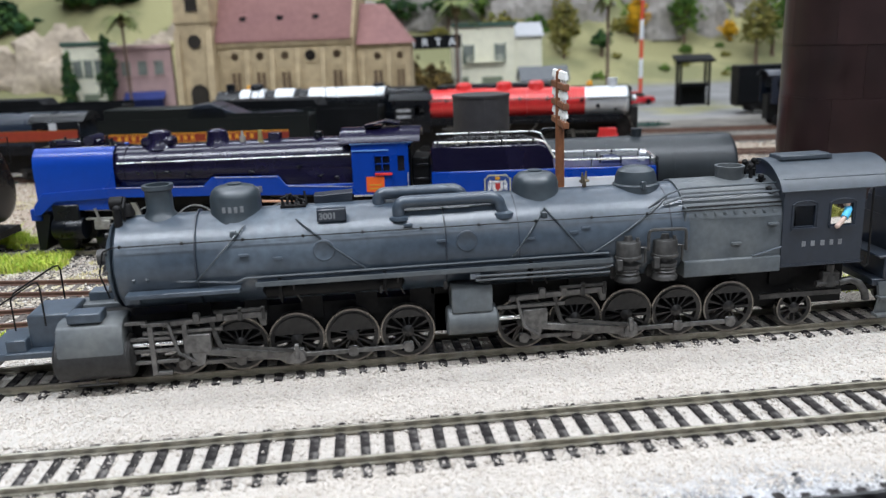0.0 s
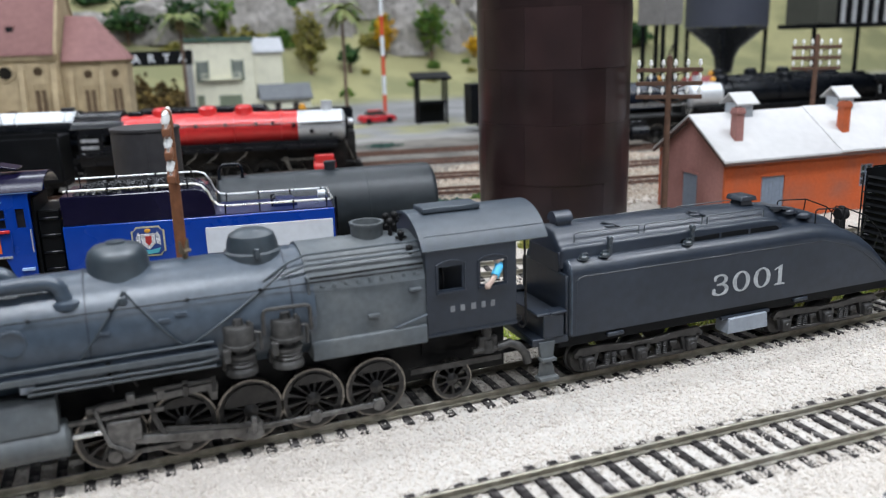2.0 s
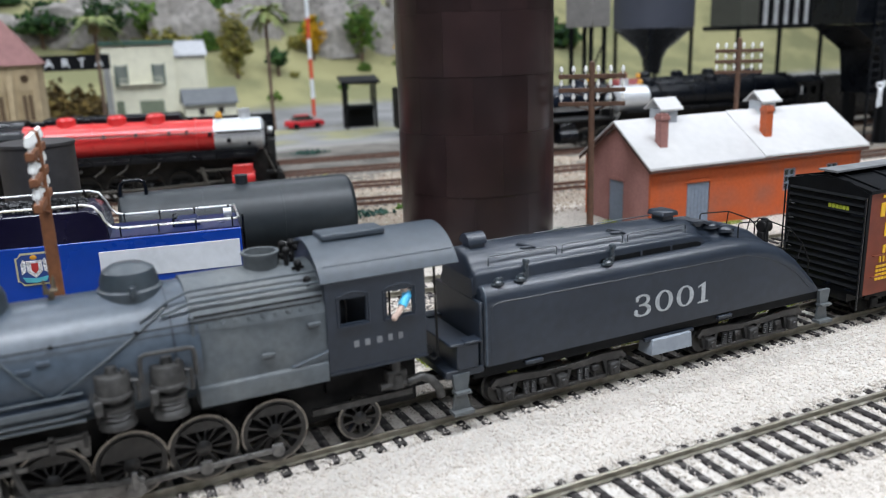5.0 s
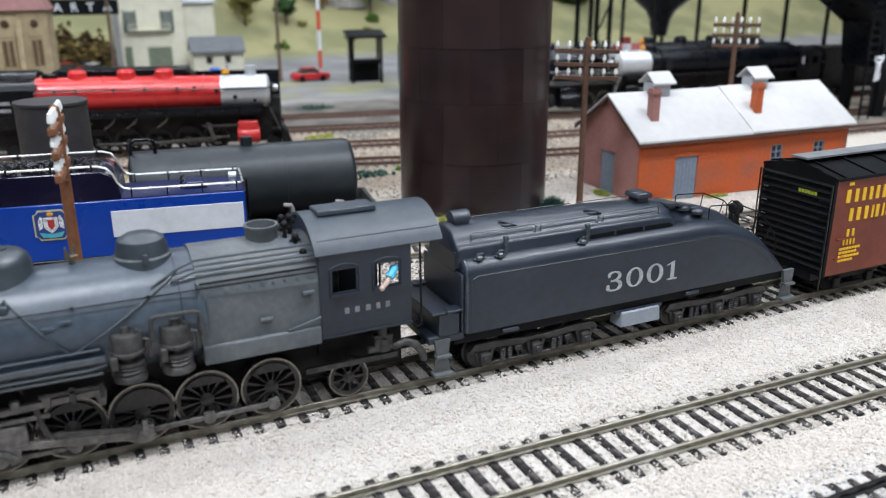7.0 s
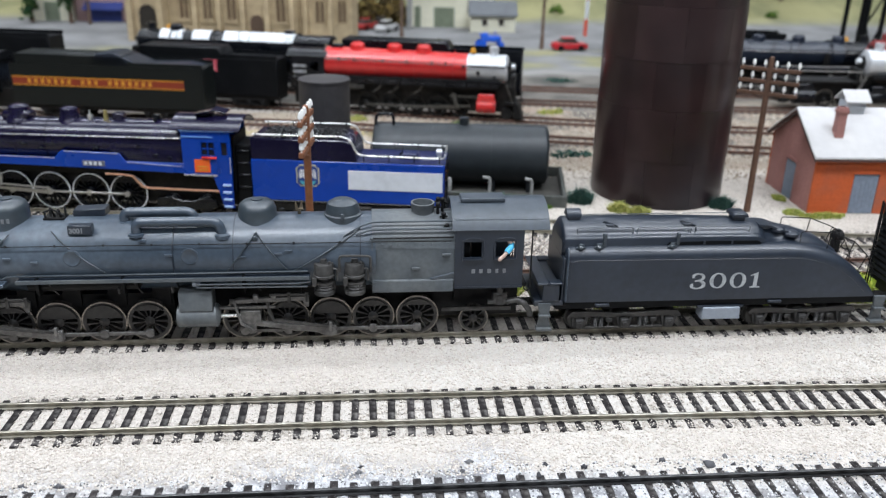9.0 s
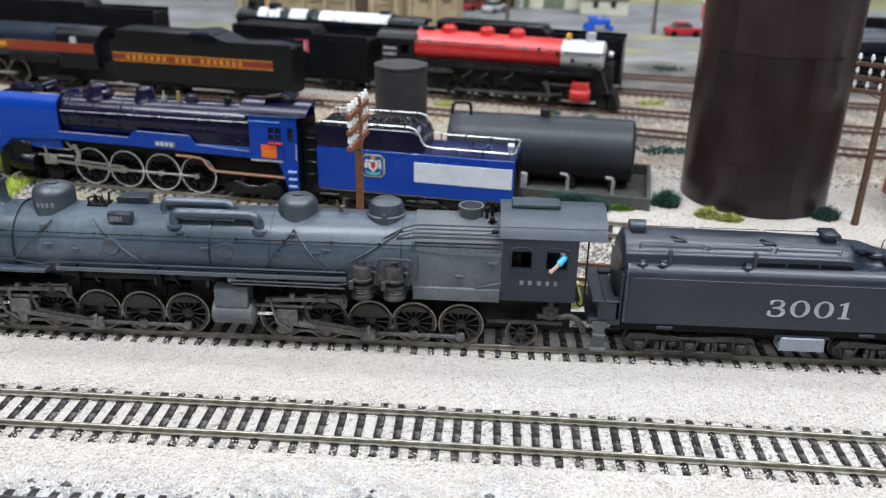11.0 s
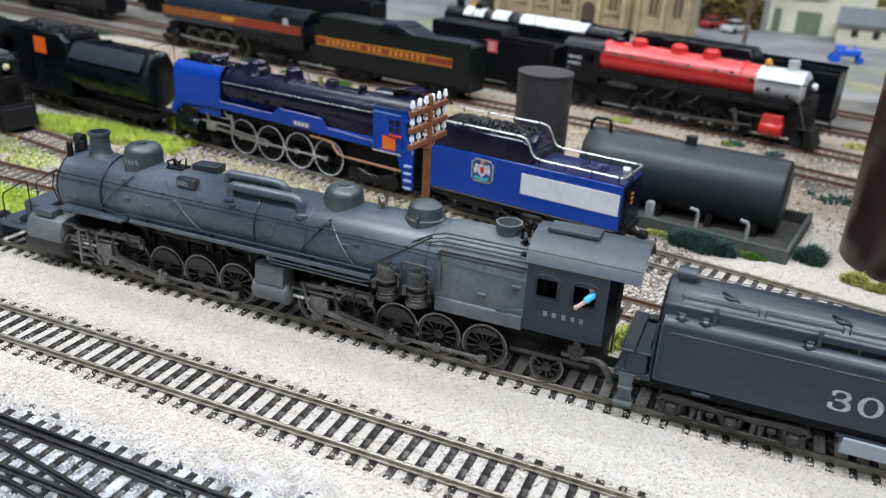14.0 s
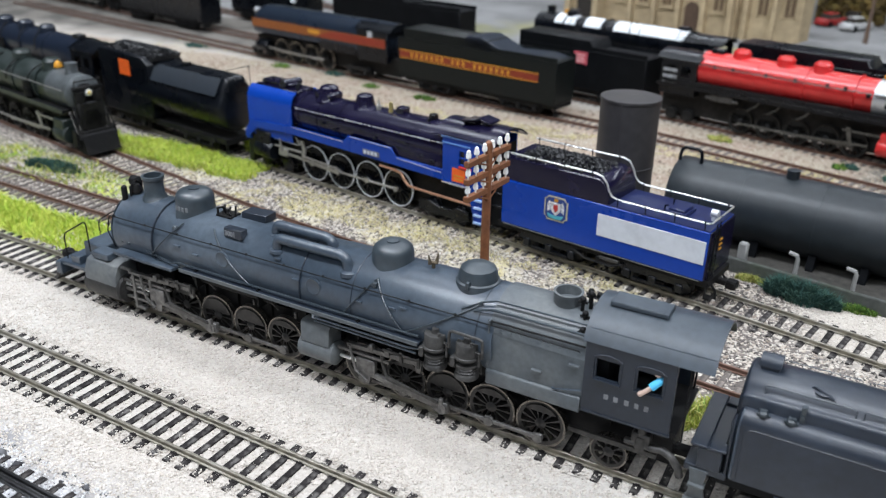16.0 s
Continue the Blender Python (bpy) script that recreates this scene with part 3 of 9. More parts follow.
def railway(name, path, label, rail_mat, tie_mat, near=None, pitch=6.6, seed=0):
    """A line of two rails on sleepers. near: the stretch in x whose sleepers are pieces of their own."""
    t = thing(name, label, "railway track", group="railway tracks")
    for off in (-8.72, 8.72):
        part("rail", rail_mesh(path, off), rail_mat, t, smooth=30)
    meshes = [tie_mesh("sleeper", tie_mat, seed + i) for i in range(4)]
    rest, r = M(), random.Random(seed)
    for x, y, a in along(path, pitch):
        if near and near[0] < x < near[1]:
            again("sleeper", meshes[r.randrange(4)], t, (x + r.uniform(-.25, .25), y + r.uniform(-.3, .3), r.uniform(-.12, .05)), (0, 0, math.degrees(a) + r.uniform(-1.5, 1.5)))
        else:
            rest.box(-1.25, 1.25, -14.6, 14.6, -1.2, 0.38, 0, Matrix.Translation((x, y, r.uniform(-.1, .05))) @ Matrix.Rotation(a + r.uniform(-.03, .03), 4, "Z"))
    if rest.v:
        part("sleepers", rest, tie_mat, t, kind="stuff")
    return t


MAIN_Y = -3.0
FRONT = curve([(-900, -58), (-500, -64), (-200, -66), (-60, -67), (60, -69), (140, -71.5), (240, -76), (500, -92)])
railway("railway_track", FRONT, "track with brown rails and dark sleepers in cream ballast", RAIL, TIE, (-330, 235), seed=1)
railway("railway_track", [(-1500, MAIN_Y), (-300, MAIN_Y), (1200, MAIN_Y)], "track under the grey locomotive in cream ballast", RAIL, TIE, (-330, 240), seed=11)
THIRD = [(-900, -119), (-300, -119.5), (0, -120.5), (300, -122)]
third = railway("railway_track", THIRD, "blackened track with a turnout in dirty ballast", RAIL_DARK, TIE, (-230, 175), seed=21)
part("turnout_rail", rail_mesh([(-270, -112.5), (-134, -114), (-97, -115.4)], 0), RAIL_DARK, third)
part("turnout_rail", rail_mesh([(-220, -113.5), (-146, -123), (-118, -127.4), (-60, -140), (20, -165)], 0), RAIL_DARK, third)
part("turnout_rail", rail_mesh([(-300, -130), (-143, -133), (-119, -136), (-60, -149), (20, -175)], 0), RAIL_DARK, third)
B_LINE = curve([(-900, 225), (-640, 165), (-420, 124), (-300, 101), (-200, 86), (0, 63), (100, 56), (200, 51), (420, 47), (900, 45)])
railway("railway_track", B_LINE, "track on dark gravel with rusty rails", RAIL_RUST, TIE_GREY, (-430, 320), seed=31)
A_LINE = curve([(-1000, 78), (-460, 64), (-330, 61), (-180, 63), (-60, 66)])
railway("railway_track", A_LINE, "weathered siding on grey gravel", RAIL_RUST, TIE_GREY, (-430, 320), seed=41)
BLUE_LINE = curve([(-900, 262), (-600, 216), (-400, 186), (-250, 163), (-128, 145), (-22, 128), (38, 117), (126, 100), (250, 83), (420, 78), (900, 76)])
railway("railway_track", BLUE_LINE, "track under the blue locomotive with pale worn rails", RAIL, TIE, (-430, 320), seed=51)
NW_LINE = curve([(-1100, 540), (-560, 446), (-349, 408), (-204, 383), (-104, 366), (-20, 344), (43, 327), (150, 299), (300, 270), (700, 240), (1200, 235)])
railway("railway_track", NW_LINE, "rust-brown track on tan gravel", RAIL_RUST, TIE_GREY, None, seed=61)
RED_LINE = curve([(-1100, 600), (-700, 526), (-450, 492), (-196, 449), (40, 392), (150, 366), (300, 338), (600, 315), (1200, 310)])
railway("railway_track", RED_LINE, "rust-brown track under the red locomotive", RAIL_RUST, TIE_GREY, None, seed=71)
BACK_LINE = curve([(-1100, 710), (-700, 620), (-500, 580), (-250, 535), (0, 478), (120, 452), (300, 424), (600, 405), (1300, 400)])
railway("railway_track", BACK_LINE, "dusty track beside the road", RAIL_RUST, TIE_GREY, None, seed=81)
FAR_LINE = curve([(-1000, 880), (-400, 640), (0, 545), (300, 495), (700, 470), (1300, 465)])
railway("railway_track", FAR_LINE, "dusty rusted track beside the road", RAIL_RUST, TIE_GREY, None, seed=91)

GREY_TRUCK = mat("dusty_truck_castings", (0.034, 0.033, 0.032), 0.42, 0.1, 0.25, 700, 0.04, 2500, (0.03, 0.029, 0.028), 0.7, 120, spec=0.3)


# ---------------------------------------------------------------- wheels
def spoked_wheel(name, r, width, spokes, material, weight=0.0, hub=0.22, rim=0.13, tyre=None):
    """A wheel in one piece on the y axis, its outer face towards -y; the tyre has its own metal."""
    n = spokes * 4
    radii = [0.0, r * hub * 0.55, r * hub, r * (1 - rim - 0.07), r * (1 - rim * 0.5), r]
    front = [-0.9, -0.6, 0.0, 0.35, 0.0, 0.0]
    fill = lambda k, i: k != 2 or i % 4 == 0
    m = M()
    for k in range(6):
        for i in range(n):
            a = 2 * math.pi * i / n
            x, z = radii[k] * math.sin(a), -radii[k] * math.cos(a)
            m.v += [(x, front[k], z), (x, width, z)]
    ix = lambda k, i, b_: (k * n + i % n) * 2 + b_
    band = []
    for k in range(5):
        for i in range(n):
            if not fill(k, i):
                continue
            m.f.append((ix(k, i, 0), ix(k + 1, i, 0), ix(k + 1, i + 1, 0), ix(k, i + 1, 0)))
            m.f.append((ix(k, i, 1), ix(k, i + 1, 1), ix(k + 1, i + 1, 1), ix(k + 1, i, 1)))
            band += [k == 4, k == 4]
            if k == 2:
                for e in (i, i + 1):
                    if not fill(k, e if e > i else i - 1):
                        m.f.append((ix(2, e, 0), ix(3, e, 0), ix(3, e, 1), ix(2, e, 1)))
                        band.append(False)
            if k == 4:
                m.f.append((ix(5, i, 0), ix(5, i, 1), ix(5, i + 1, 1), ix(5, i + 1, 0)))
                band.append(True)
        if k == 2:
            for i in range(n):
                if not fill(2, i):
                    m.f += [(ix(2, i, 0), ix(2, i, 1), ix(2, i + 1, 1), ix(2, i + 1, 0)), (ix(3, i, 0), ix(3, i + 1, 0), ix(3, i + 1, 1), ix(3, i, 1))]
                    band += [False, False]
    if weight:
        k = len(m.f)
        m.prism(arc(0, 0, radii[3] + 0.3, 90 - weight, 90 + weight, 14), "y", -0.35, width * 0.8)
        band += [False] * (len(m.f) - k)
    me = m.mesh(name, material)
    me.materials.append(tyre or TYRE)
    if len(me.polygons) == len(band):
        me.polygons.foreach_set("material_index", [int(q) for q in band])
    return me


def handrail(pts, posts, r=0.22):
    m = M().tube(pts, r, 6)
    for p in posts:
        m.ball(p, 0.55, 6, 4)
    return m


# ---------------------------------------------------------------- grey articulated locomotive
def on_boiler(x, z, r, zc, out=0.3):
    return (x, -math.sqrt(max(0.0, r * r - (z - zc) ** 2)) - out, z)


def grey_locomotive():
    t = thing("steam_locomotive", "weathered dark grey articulated steam locomotive with two sets of driving wheels", "locomotive", (0, MAIN_Y, 0), group="locomotives")
    R, ZC = 15.0, 38.0
    m = M().lathe([(13.2, -239), (14.6, -238), (14.6, -205), (15.0, -204), (15.0, -130), (15.3, -129.5), (15.3, -60)], (0, 0, ZC), "x", 40)
    part("boiler", m, GREY_LOCO, t, "grey boiler with banded courses")
    for x in (-214.5, -138.5, -115.5, -66):
        part("boiler_band", M().lathe([(14.5, -0.3), (15.4, -0.2), (15.4, 0.2), (14.5, 0.3)], (x, 0, ZC), "x", 48), GREY_TENDER, t)
    m = M().lathe([(14.2, -239.4), (13.2, -240.4), (11.0, -240.8), (10.6, -241.6), (4, -242.4), (0.5, -242.6)], (0, 0, ZC), "x", 32)
    door = part("smokebox_front", m, GREY_LOCO, t)
    for i in range(12):
        a = 2 * math.pi * i / 12
        part("door_dog", M().box(-241.8, -240.6, -0.5, 0.5, 10.4, 12.4, 0, Matrix.Translation((0, 0, ZC)) @ Matrix.Rotation(a, 4, "X")), GREY_GEAR, door)
    part("headlight", M().lathe([(2.2, -246.5), (2.6, -246.5), (2.6, -242), (1.2, -241)], (0, 0, ZC + 2), "x", 16).box(-245, -242, -2.6, 2.6, ZC - 2.2, ZC - 0.6), GREY_GEAR, door)
    # stack, domes, fittings on top
    m = M().lathe([(6.4, 50.0), (5.0, 52.6), (4.1, 54), (4.0, 60.2), (4.7, 60.8), (4.7, 62), (3.6, 62), (3.4, 57)], (-226, 0, 0), "z", 28)
    part("smokestack", m, GREY_DOME, t)
    for x, r, top, base in ((-202.8, 7.9, 60.8, 10.4), (-107, 7.6, 59.6, 10.4)):
        m = M().lathe([(base, 44.5), (r + 1.2, 49.5), (r + 0.1, 51.5), (r, 54), (r - 0.1, top - 3.6), (r - 0.7, top - 1.9), (r - 2.0, top - 0.7), (r - 3.8, top - 0.2), (2.3, top), (2.3, top + 0.4), (0.3, top + 0.5)], (x, 0, 0), "z", 36)
        part("sand_dome", m, GREY_DOME, t)
    m = M().lathe([(9.0, 46), (8.0, 50), (7.6, 52.6), (7.6, 53.6), (6.9, 54.0), (6.7, 56), (6.0, 58), (4, 59.2), (0.3, 59.5)], (-73, 0, 0), "z", 28).box(-73.7, -72.3, -8.2, -6.6, 52.6, 55.4, 0.2)
    part("steam_dome", m, GREY_DOME, t)
    for x, dy in ((-205.6, 0.5), (-203.8, 0.1), (-202.0, 0.0), (-200.2, 0.35)):
        part("number_bar", M().box(x - 0.5, x + 0.5, -8.05 + dy, -7.2, 53.2, 55.0), FADED_LETTER, t, "small worn number mark on the dome")
    m = M().lathe([(4.6, 51.5), (4.6, 56.6), (4.9, 57), (4.9, 57.7), (4.1, 57.7), (3.9, 54.5), (0.2, 54.4)], (-40.6, 0, 0), "z", 22)
    part("turret_cowl", m, GREY_FIREBOX, t, "open round cowl in front of the cab")
    for dx, dy, h in ((-34.6, -3, 57.6), (-32.6, -1, 59), (-34, 2.5, 58), (-31.4, 3.5, 57), (-32.5, -6, 54.5), (-31.5, -10, 51)):
        part("safety_valve", M().cyl((dx, dy, 48), (dx, dy, h), 0.8, 0.6, 8).ball((dx, dy, h), 1.1, 8, 5).cyl((dx - 1.6, dy, h - 1), (dx + 1.6, dy, h - 1), 0.4, None, 6), BLACK_GEAR, t, "dark valve ahead of the cab")
    m = M().cyl((-90.4, 0, 52.5), (-90.4, 0, 55), 0.7, None, 8)
    m.cyl((-92, 0, 55.3), (-88.8, 0, 55.3), 0.45, None, 6).cyl((-91.2, -1, 55), (-91.6, -1.5, 58.4), 0.8, 0.25, 8).cyl((-89.8, 1, 55), (-89.4, 1.5, 58.4), 0.8, 0.25, 8)
    part("pop_valve", m, mat("tarnished_brass", (0.16, 0.13, 0.09), 0.4, 0.7, 0.2, 500), t, "tarnished brass safety valves")
    # bell and fittings behind the front dome
    m = M().box(-189, -181, -3, 3, 52.6, 53.6, 0.2)
    for i in range(6):
        m.cyl((-188 + i * 1.4, -2.5 + (i % 3), 53), (-188.4 + i * 1.4, -2.2 + (i % 2) * 3, 56 + (i % 3) * 0.6), 0.5, 0.4, 6)
    m.tube([(-189, -2, 55.5), (-186, -1, 56.6), (-183, -2, 55.5), (-181, -3, 54.5)], 0.4)
    part("generator", m, BLACK_GEAR, t)
    part("top_box", M().prism([(-178.6, 52.4), (-166.6, 52.4), (-166.2, 56.0), (-178.6, 55.4)], "y", 0.5, 7.0), GREY_TENDER, t, bevel=0.2)
    nb = part("number_board", M().box(-177.6, -168.6, -11.0, -7.4, 49.2, 53.2, 0.3).box(-175, -171, -9, -7, 45, 49.4), GREY_TENDER, t)
    lettering("digit", "3001", 2.7, FADED_LETTER, nb, pose(-0.1770, -0.01106, 0.0502, 90, 0, 0), "small worn number on the board")
    for y, x0, x1, zt in ((-9.0, -152.4, -120.5, 53.7), (-2.6, -158.2, -131.5, 55.6)):
        zb = ZC + math.sqrt(R * R - y * y) - 0.5
        pts = [(x0, y, zb - 1)] + [(x0 + 2.2 - 2.2 * math.cos(a), y, zt - 2.2 + 2.2 * math.sin(a)) for a in np.linspace(0, math.pi / 2, 6)] + \
              [(x1 - 3.6 + 3.6 * math.sin(a), y, zt - 3 + 3 * math.cos(a)) for a in np.linspace(0, math.pi / 2, 6)] + [(x1 + 1.2, y - 1, zb - 2)]
        pipe = part("reheater_pipe", M().tube(pts, 2.0, 12), GREY_LOCO, t, "thick looped pipe on the boiler")
        part("pipe_flange", M().lathe([(3.4, zb - 1.2), (3.2, zb - 0.2), (2.2, zb)], (x0, y, 0), "z", 14), GREY_LOCO, pipe)
        part("pipe_flange", M().lathe([(3.6, zb - 2.2), (3.4, zb - 0.8), (2.2, zb - 0.3)], (x1 + 1, y - 0.5, 0), "z", 14), GREY_LOCO, pipe)
    # handrails, pipes and braces
    pts = [(-240.5, -10, 44.5)] + [on_boiler(x, 46.2, 15.4, ZC, 1.3) for x in range(-238, -60, 10)] + [(-60, -14.8, 46.4), (-30, -15.6, 46.6)]
    part("handrail", handrail(pts, [on_boiler(x, 46.2, 15.4, ZC, 1.0) for x in range(-236, -70, 18)], 0.2), BLACK_GEAR, t)
    part("handrail", handrail([(x, -y, z) for x, y, z in pts], [], 0.26), BLACK_GEAR, t)
    for pa, pb in (((-184, 50.5), (-162.6, 34.2)), ((-106.6, 49.6), (-119, 34.2)), ((-106.6, 49.6), (-93.6, 34.2)), ((-93.4, 34.2), (-66, 50.4)), ((-215, 34.2), (-199.6, 49.8))):
        pts = [on_boiler(pa[0] + (pb[0] - pa[0]) * i / 8, pa[1] + (pb[1] - pa[1]) * i / 8, 15.5, ZC, 0.35) for i in range(9)]
        part("sand_pipe", M().tube(pts, 0.32, 6), GREY_DOME, t)
    for x in (-202.8, -107):
        for s in (-1, 1):
            part("sand_valve", M().box(x - 1.0, x + 1.0, s * 12.2 - 0.8, s * 12.2 + 0.8, 46.6, 48.6, 0.3), GREY_DOME, t)
    part("steam_line", M().tube([(-72.8, -11.9, 47.6), (-66, -10.2, 51.2), (-61, -9.6, 52.7), (-29, -9.6, 52.9)], 0.34, 6), GREY_DOME, t)
    part("steam_line", M().tube([(-68, -12.3, 48.6), (-61.6, -12.0, 50.4), (-29, -12.0, 50.6)], 0.42, 6), GREY_DOME, t)
    part("steam_line", M().tube([(-62, -13.5, 47.2), (-29, -13.6, 47.4)], 0.34, 6), BLACK_GEAR, t)
    for x, z in ((-176, 41.4), (-132, 41.4)):
        p = on_boiler(x, z, 15.2, ZC, 0)
        caps = M().lathe([(3.4, -0.4), (3.4, 0.25), (3.0, 0.45), (2.6, 0.3), (0.2, 0.35)], m=Matrix.Translation(p) @ Matrix.Rotation(radians(90), 4, "X") @ Matrix.Rotation(0, 4, "Y"), n=14)
        part("washout_cap", caps, GREY_LOCO, t)
    for x, z in ((-200, 41.5), (-190, 40), (-150, 47), (-98, 42), (-94, 43), (-140, 42), (-112, 41)):
        p = on_boiler(x, z, 15.2, ZC, 0)
        part("boiler_step", M().box(p[0] - 1.4, p[0] + 1.4, p[1] - 0.7, p[1] + 0.5, z - 0.35, z + 0.35), GREY_LOCO, t)
    # firebox
    prof = [(-14.2, 27)] + [(-14.2, 43)] + arc(0, 39.5, 14.6, 166, 14, 16) + [(14.2, 43), (14.2, 27)]
    fb = part("firebox", M().prism(prof, "x", -61.4, -28.4), GREY_FIREBOX, t, "dusty paler grey firebox casing", bevel=0.4)
    for i in range(9):
        at_ = Matrix.Translation((-57.5 + i * 3.3, -13.62, 44.9)) @ Matrix.Rotation(radians(68), 4, "X")
        part("washout_plug", M().lathe([(0.85, -0.3), (0.85, 0.12), (0.55, 0.12), (0.5, 0.3), (0.1, 0.32)], n=10, m=at_), GREY_FIREBOX, fb)
    for x, z in ((-31.8, 40.4), (-44.0, 34.6)):
        part("firebox_step", M().box(x - 1.7, x + 1.7, -15.4, -14.0, z - 0.4, z + 0.5, 0.15), GREY_FIREBOX, fb)
    part("firebox_rod", M().tube([(-38.4, -14.4, 30.2), (-37.6, -15, 30.3), (-28.6, -15, 32.6)], 0.33), GREY_LOCO, fb)
    part("jacket_edge", M().box(-61.7, -61.1, -14.5, 14.5, 29.8, 47.5), GREY_FIREBOX, fb)
    part("firebox_skirt", M().prism([(-15.3, 24.4), (-15.3, 29.3), (-14.9, 29.8), (14.9, 29.8), (15.3, 29.3), (15.3, 24.4)], "x", -61.6, -28.8), GREY_FIREBOX, t, "dusty grey skirt below the firebox", bevel=0.25)
    part("cab_sill", M().box(-28.6, -0.4, -14.9, 14.9, 25.4, 26.2), GREY_TENDER, t)
    # running boards
    for s in (-1, 1):
        lo, hi = sorted((s * 9.0, s * 18.0))
        m = M().box(-197, -86, lo, hi, 32.0, 33.2, 0.2)
        board = part("running_board", m, GREY_TENDER, t, bevel=0)
        # paler strip: the light caught by the board's edge, put into its colour
        part("lit_board_edge", M().box(-197, -86.2, s * 18.0 - 0.3, s * 18.0 + 0.3, 32.2, 33.6), GREY_FIREBOX, board)
        part("front_running_board", M().box(-235.4, -201.8, lo, hi, 30.6, 32.0, 0.2), GREY_LOCO, t)
        part("pipe_run", M().tube([(-130, s * 17.8, 30.7), (-90, s * 17.8, 30.5), (-86, s * 17.4, 31)], 0.42).tube([(-130, s * 17.6, 29.3), (-87, s * 17.6, 29.0)], 0.42).tube([(-224, s * 13.4, 34.6), (-203, s * 15.9, 33.4), (-200, s * 16, 34.6), (-87, s * 15.9, 34.8)], 0.42), GREY_DOME, t)
        # added black cylinder, stands in for the darkness under the board
        part("under_board_shade", M().lathe([(0.4, -196), (3.0, -194.5), (3.0, -153), (0.4, -151.5)], (0, s * 11.4, 29.6), "x", 18), BLACK_GEAR, t)
    for x0, x1, z0, z1 in ((-131.6, -128.4, 31.0, 33.0), (-160.0, -159.0, 28.6, 31.0), (-140.0, -138.8, 28.4, 31.0)):
        part("pipe_bracket", M().box(x0, x1, -17.4, -16.2, z0 - 1.4, z1 - 1.4, 0.2), GREY_WHEEL if x1 - x0 < 2 else GREY_TOOL, t)
    for x in (-190, -158, -112):
        part("board_bracket", M().prism([(x - 0.5, 33.6), (x + 0.5, 33.6), (x + 0.5, 26), (x - 0.5, 28)], "y", -16.6, -9.0), BLACK_GEAR, t)
        part("drain_pipe", M().tube([(x + 4, -14.8, 32), (x + 4, -14.0, 29), (x + 6, -12.2, 25)], 0.3, 6), GREY_WHEEL, t)
    # air pumps
    for x in (-80.5, -68.4):
        m = M().lathe([(3.6, 38.2), (3.9, 37.8), (3.9, 33.6), (4.3, 33.4), (4.3, 32.6), (2.4, 32.4), (2.4, 30.8), (4.0, 30.6), (4.0, 29.8), (3.4, 29.6), (3.9, 29), (3.4, 28.4), (3.9, 27.8), (3.4, 27.2), (3.9, 26.6), (4.2, 26), (4.2, 25.2), (0.3, 25)], (x, -15.5, 0), "z", 20)
        m.cyl((x, -15.5, 38), (x, -15.5, 39.8), 1.6, 1.2, 10).cyl((x + 2.4, -17.4, 37), (x + 2.4, -17.4, 39.4), 0.6, None, 6).box(x - 4.6, x - 2.8, -19.2, -17.2, 29.4, 33, 0.2).box(x - 4.4, x + 4.2, -12.4, -10, 25, 37)
        m.tube([(x + 3.8, -16.5, 36), (x + 5.2, -17, 36), (x + 5.2, -17, 31)], 0.5)
        part("air_pump", m, GREY_GEAR, t, "twin-cylinder air pump")
    part("pump_pipe", M().tube([(-74.4, -17.2, 35), (-74.4, -17.2, 40), (-74, -17.2, 41.2), (-73, -17.2, 41.6), (-63.4, -17.2, 41.4), (-62.4, -17.2, 41), (-62.1, -17.2, 40), (-62.1, -17.2, 34.5)], 0.55, 8), GREY_GEAR, t)
    # cab
    X0, X1, YS, Z0, ZE = -28.5, -0.6, 14.6, 26.2, 50.8
    for s in (-1, 1):
        y0, y1 = sorted((s * YS, s * (YS - 0.9)))
        part("cab_side", M().sheet((X0, -24.8, -17.6, -12.0, -4.4, X1), (Z0, 38.8, 45.6, ZE), y0, y1, ((1, 1), (3, 1))), GREY_TENDER, t, "dark grey cab side with two open windows", smooth=25)
    cab = M()
    cab.prism([(0.92 - YS, Z0 + 0.3), (0.92 - YS, ZE - 0.2)] + arc(0, 41.8, 16.5, 148, 32, 10) + [(YS - 0.92, ZE - 0.2), (YS - 0.92, Z0 + 0.3)], "x", X0 + 0.1, X0 + 0.9)
    part("cab_front", cab, GREY_TENDER, t, smooth=25)
    part("cab_floor", M().box(X0, X1 + 2, -14, 14, 25.6, 27), BLACK_GEAR, t)
    part("backhead", M().lathe([(11, -28), (11, -22), (9, -21)], (0, 0, 40), "x", 18), BLACK_DULL, t)
    m = M()
    outer, inner = arc(0, 41.8, 17.6, 149.6, 30.4, 20), arc(0, 41.8, 16.8, 149.6, 30.4, 20)
    m.prism(outer + inner[::-1], "x", -29.6, 9.5)
    roof = part("cab_roof", m, GREY_ROOF, t, "curved bluish grey cab roof overhanging the rear", smooth=50)
    part("roof_seam", M().tube([(-28, -12.4, 54.2), (9, -12.4, 54.2)], 0.22), GREY_ROOF, roof)
    part("roof_hatch", M().box(-25.4, -7.4, -5.0, 3.0, 59.0, 60.6, 0.3), GREY_ROOF, roof)
    wf = M()
    for a, b_ in ((-24.8, -17.6), (-12.0, -4.4)):
        wf.tube([(a - 0.7, -YS - 0.2, 38), (a - 0.7, -YS - 0.1, 46.2), (a + 1, -YS - 0.1, 47.0), ((a + b_) / 2, -YS - 0.1, 47.4), (b_ - 1, -YS - 0.1, 47.0), (b_ + 0.7, -YS - 0.1, 46.2), (b_ + 0.7, -YS - 0.1, 38)], 0.22).box(a - 0.6, b_ + 0.6, -YS - 0.7, -YS, 37.7, 38.4)
    part("window_trim", wf, GREY_TENDER, t)
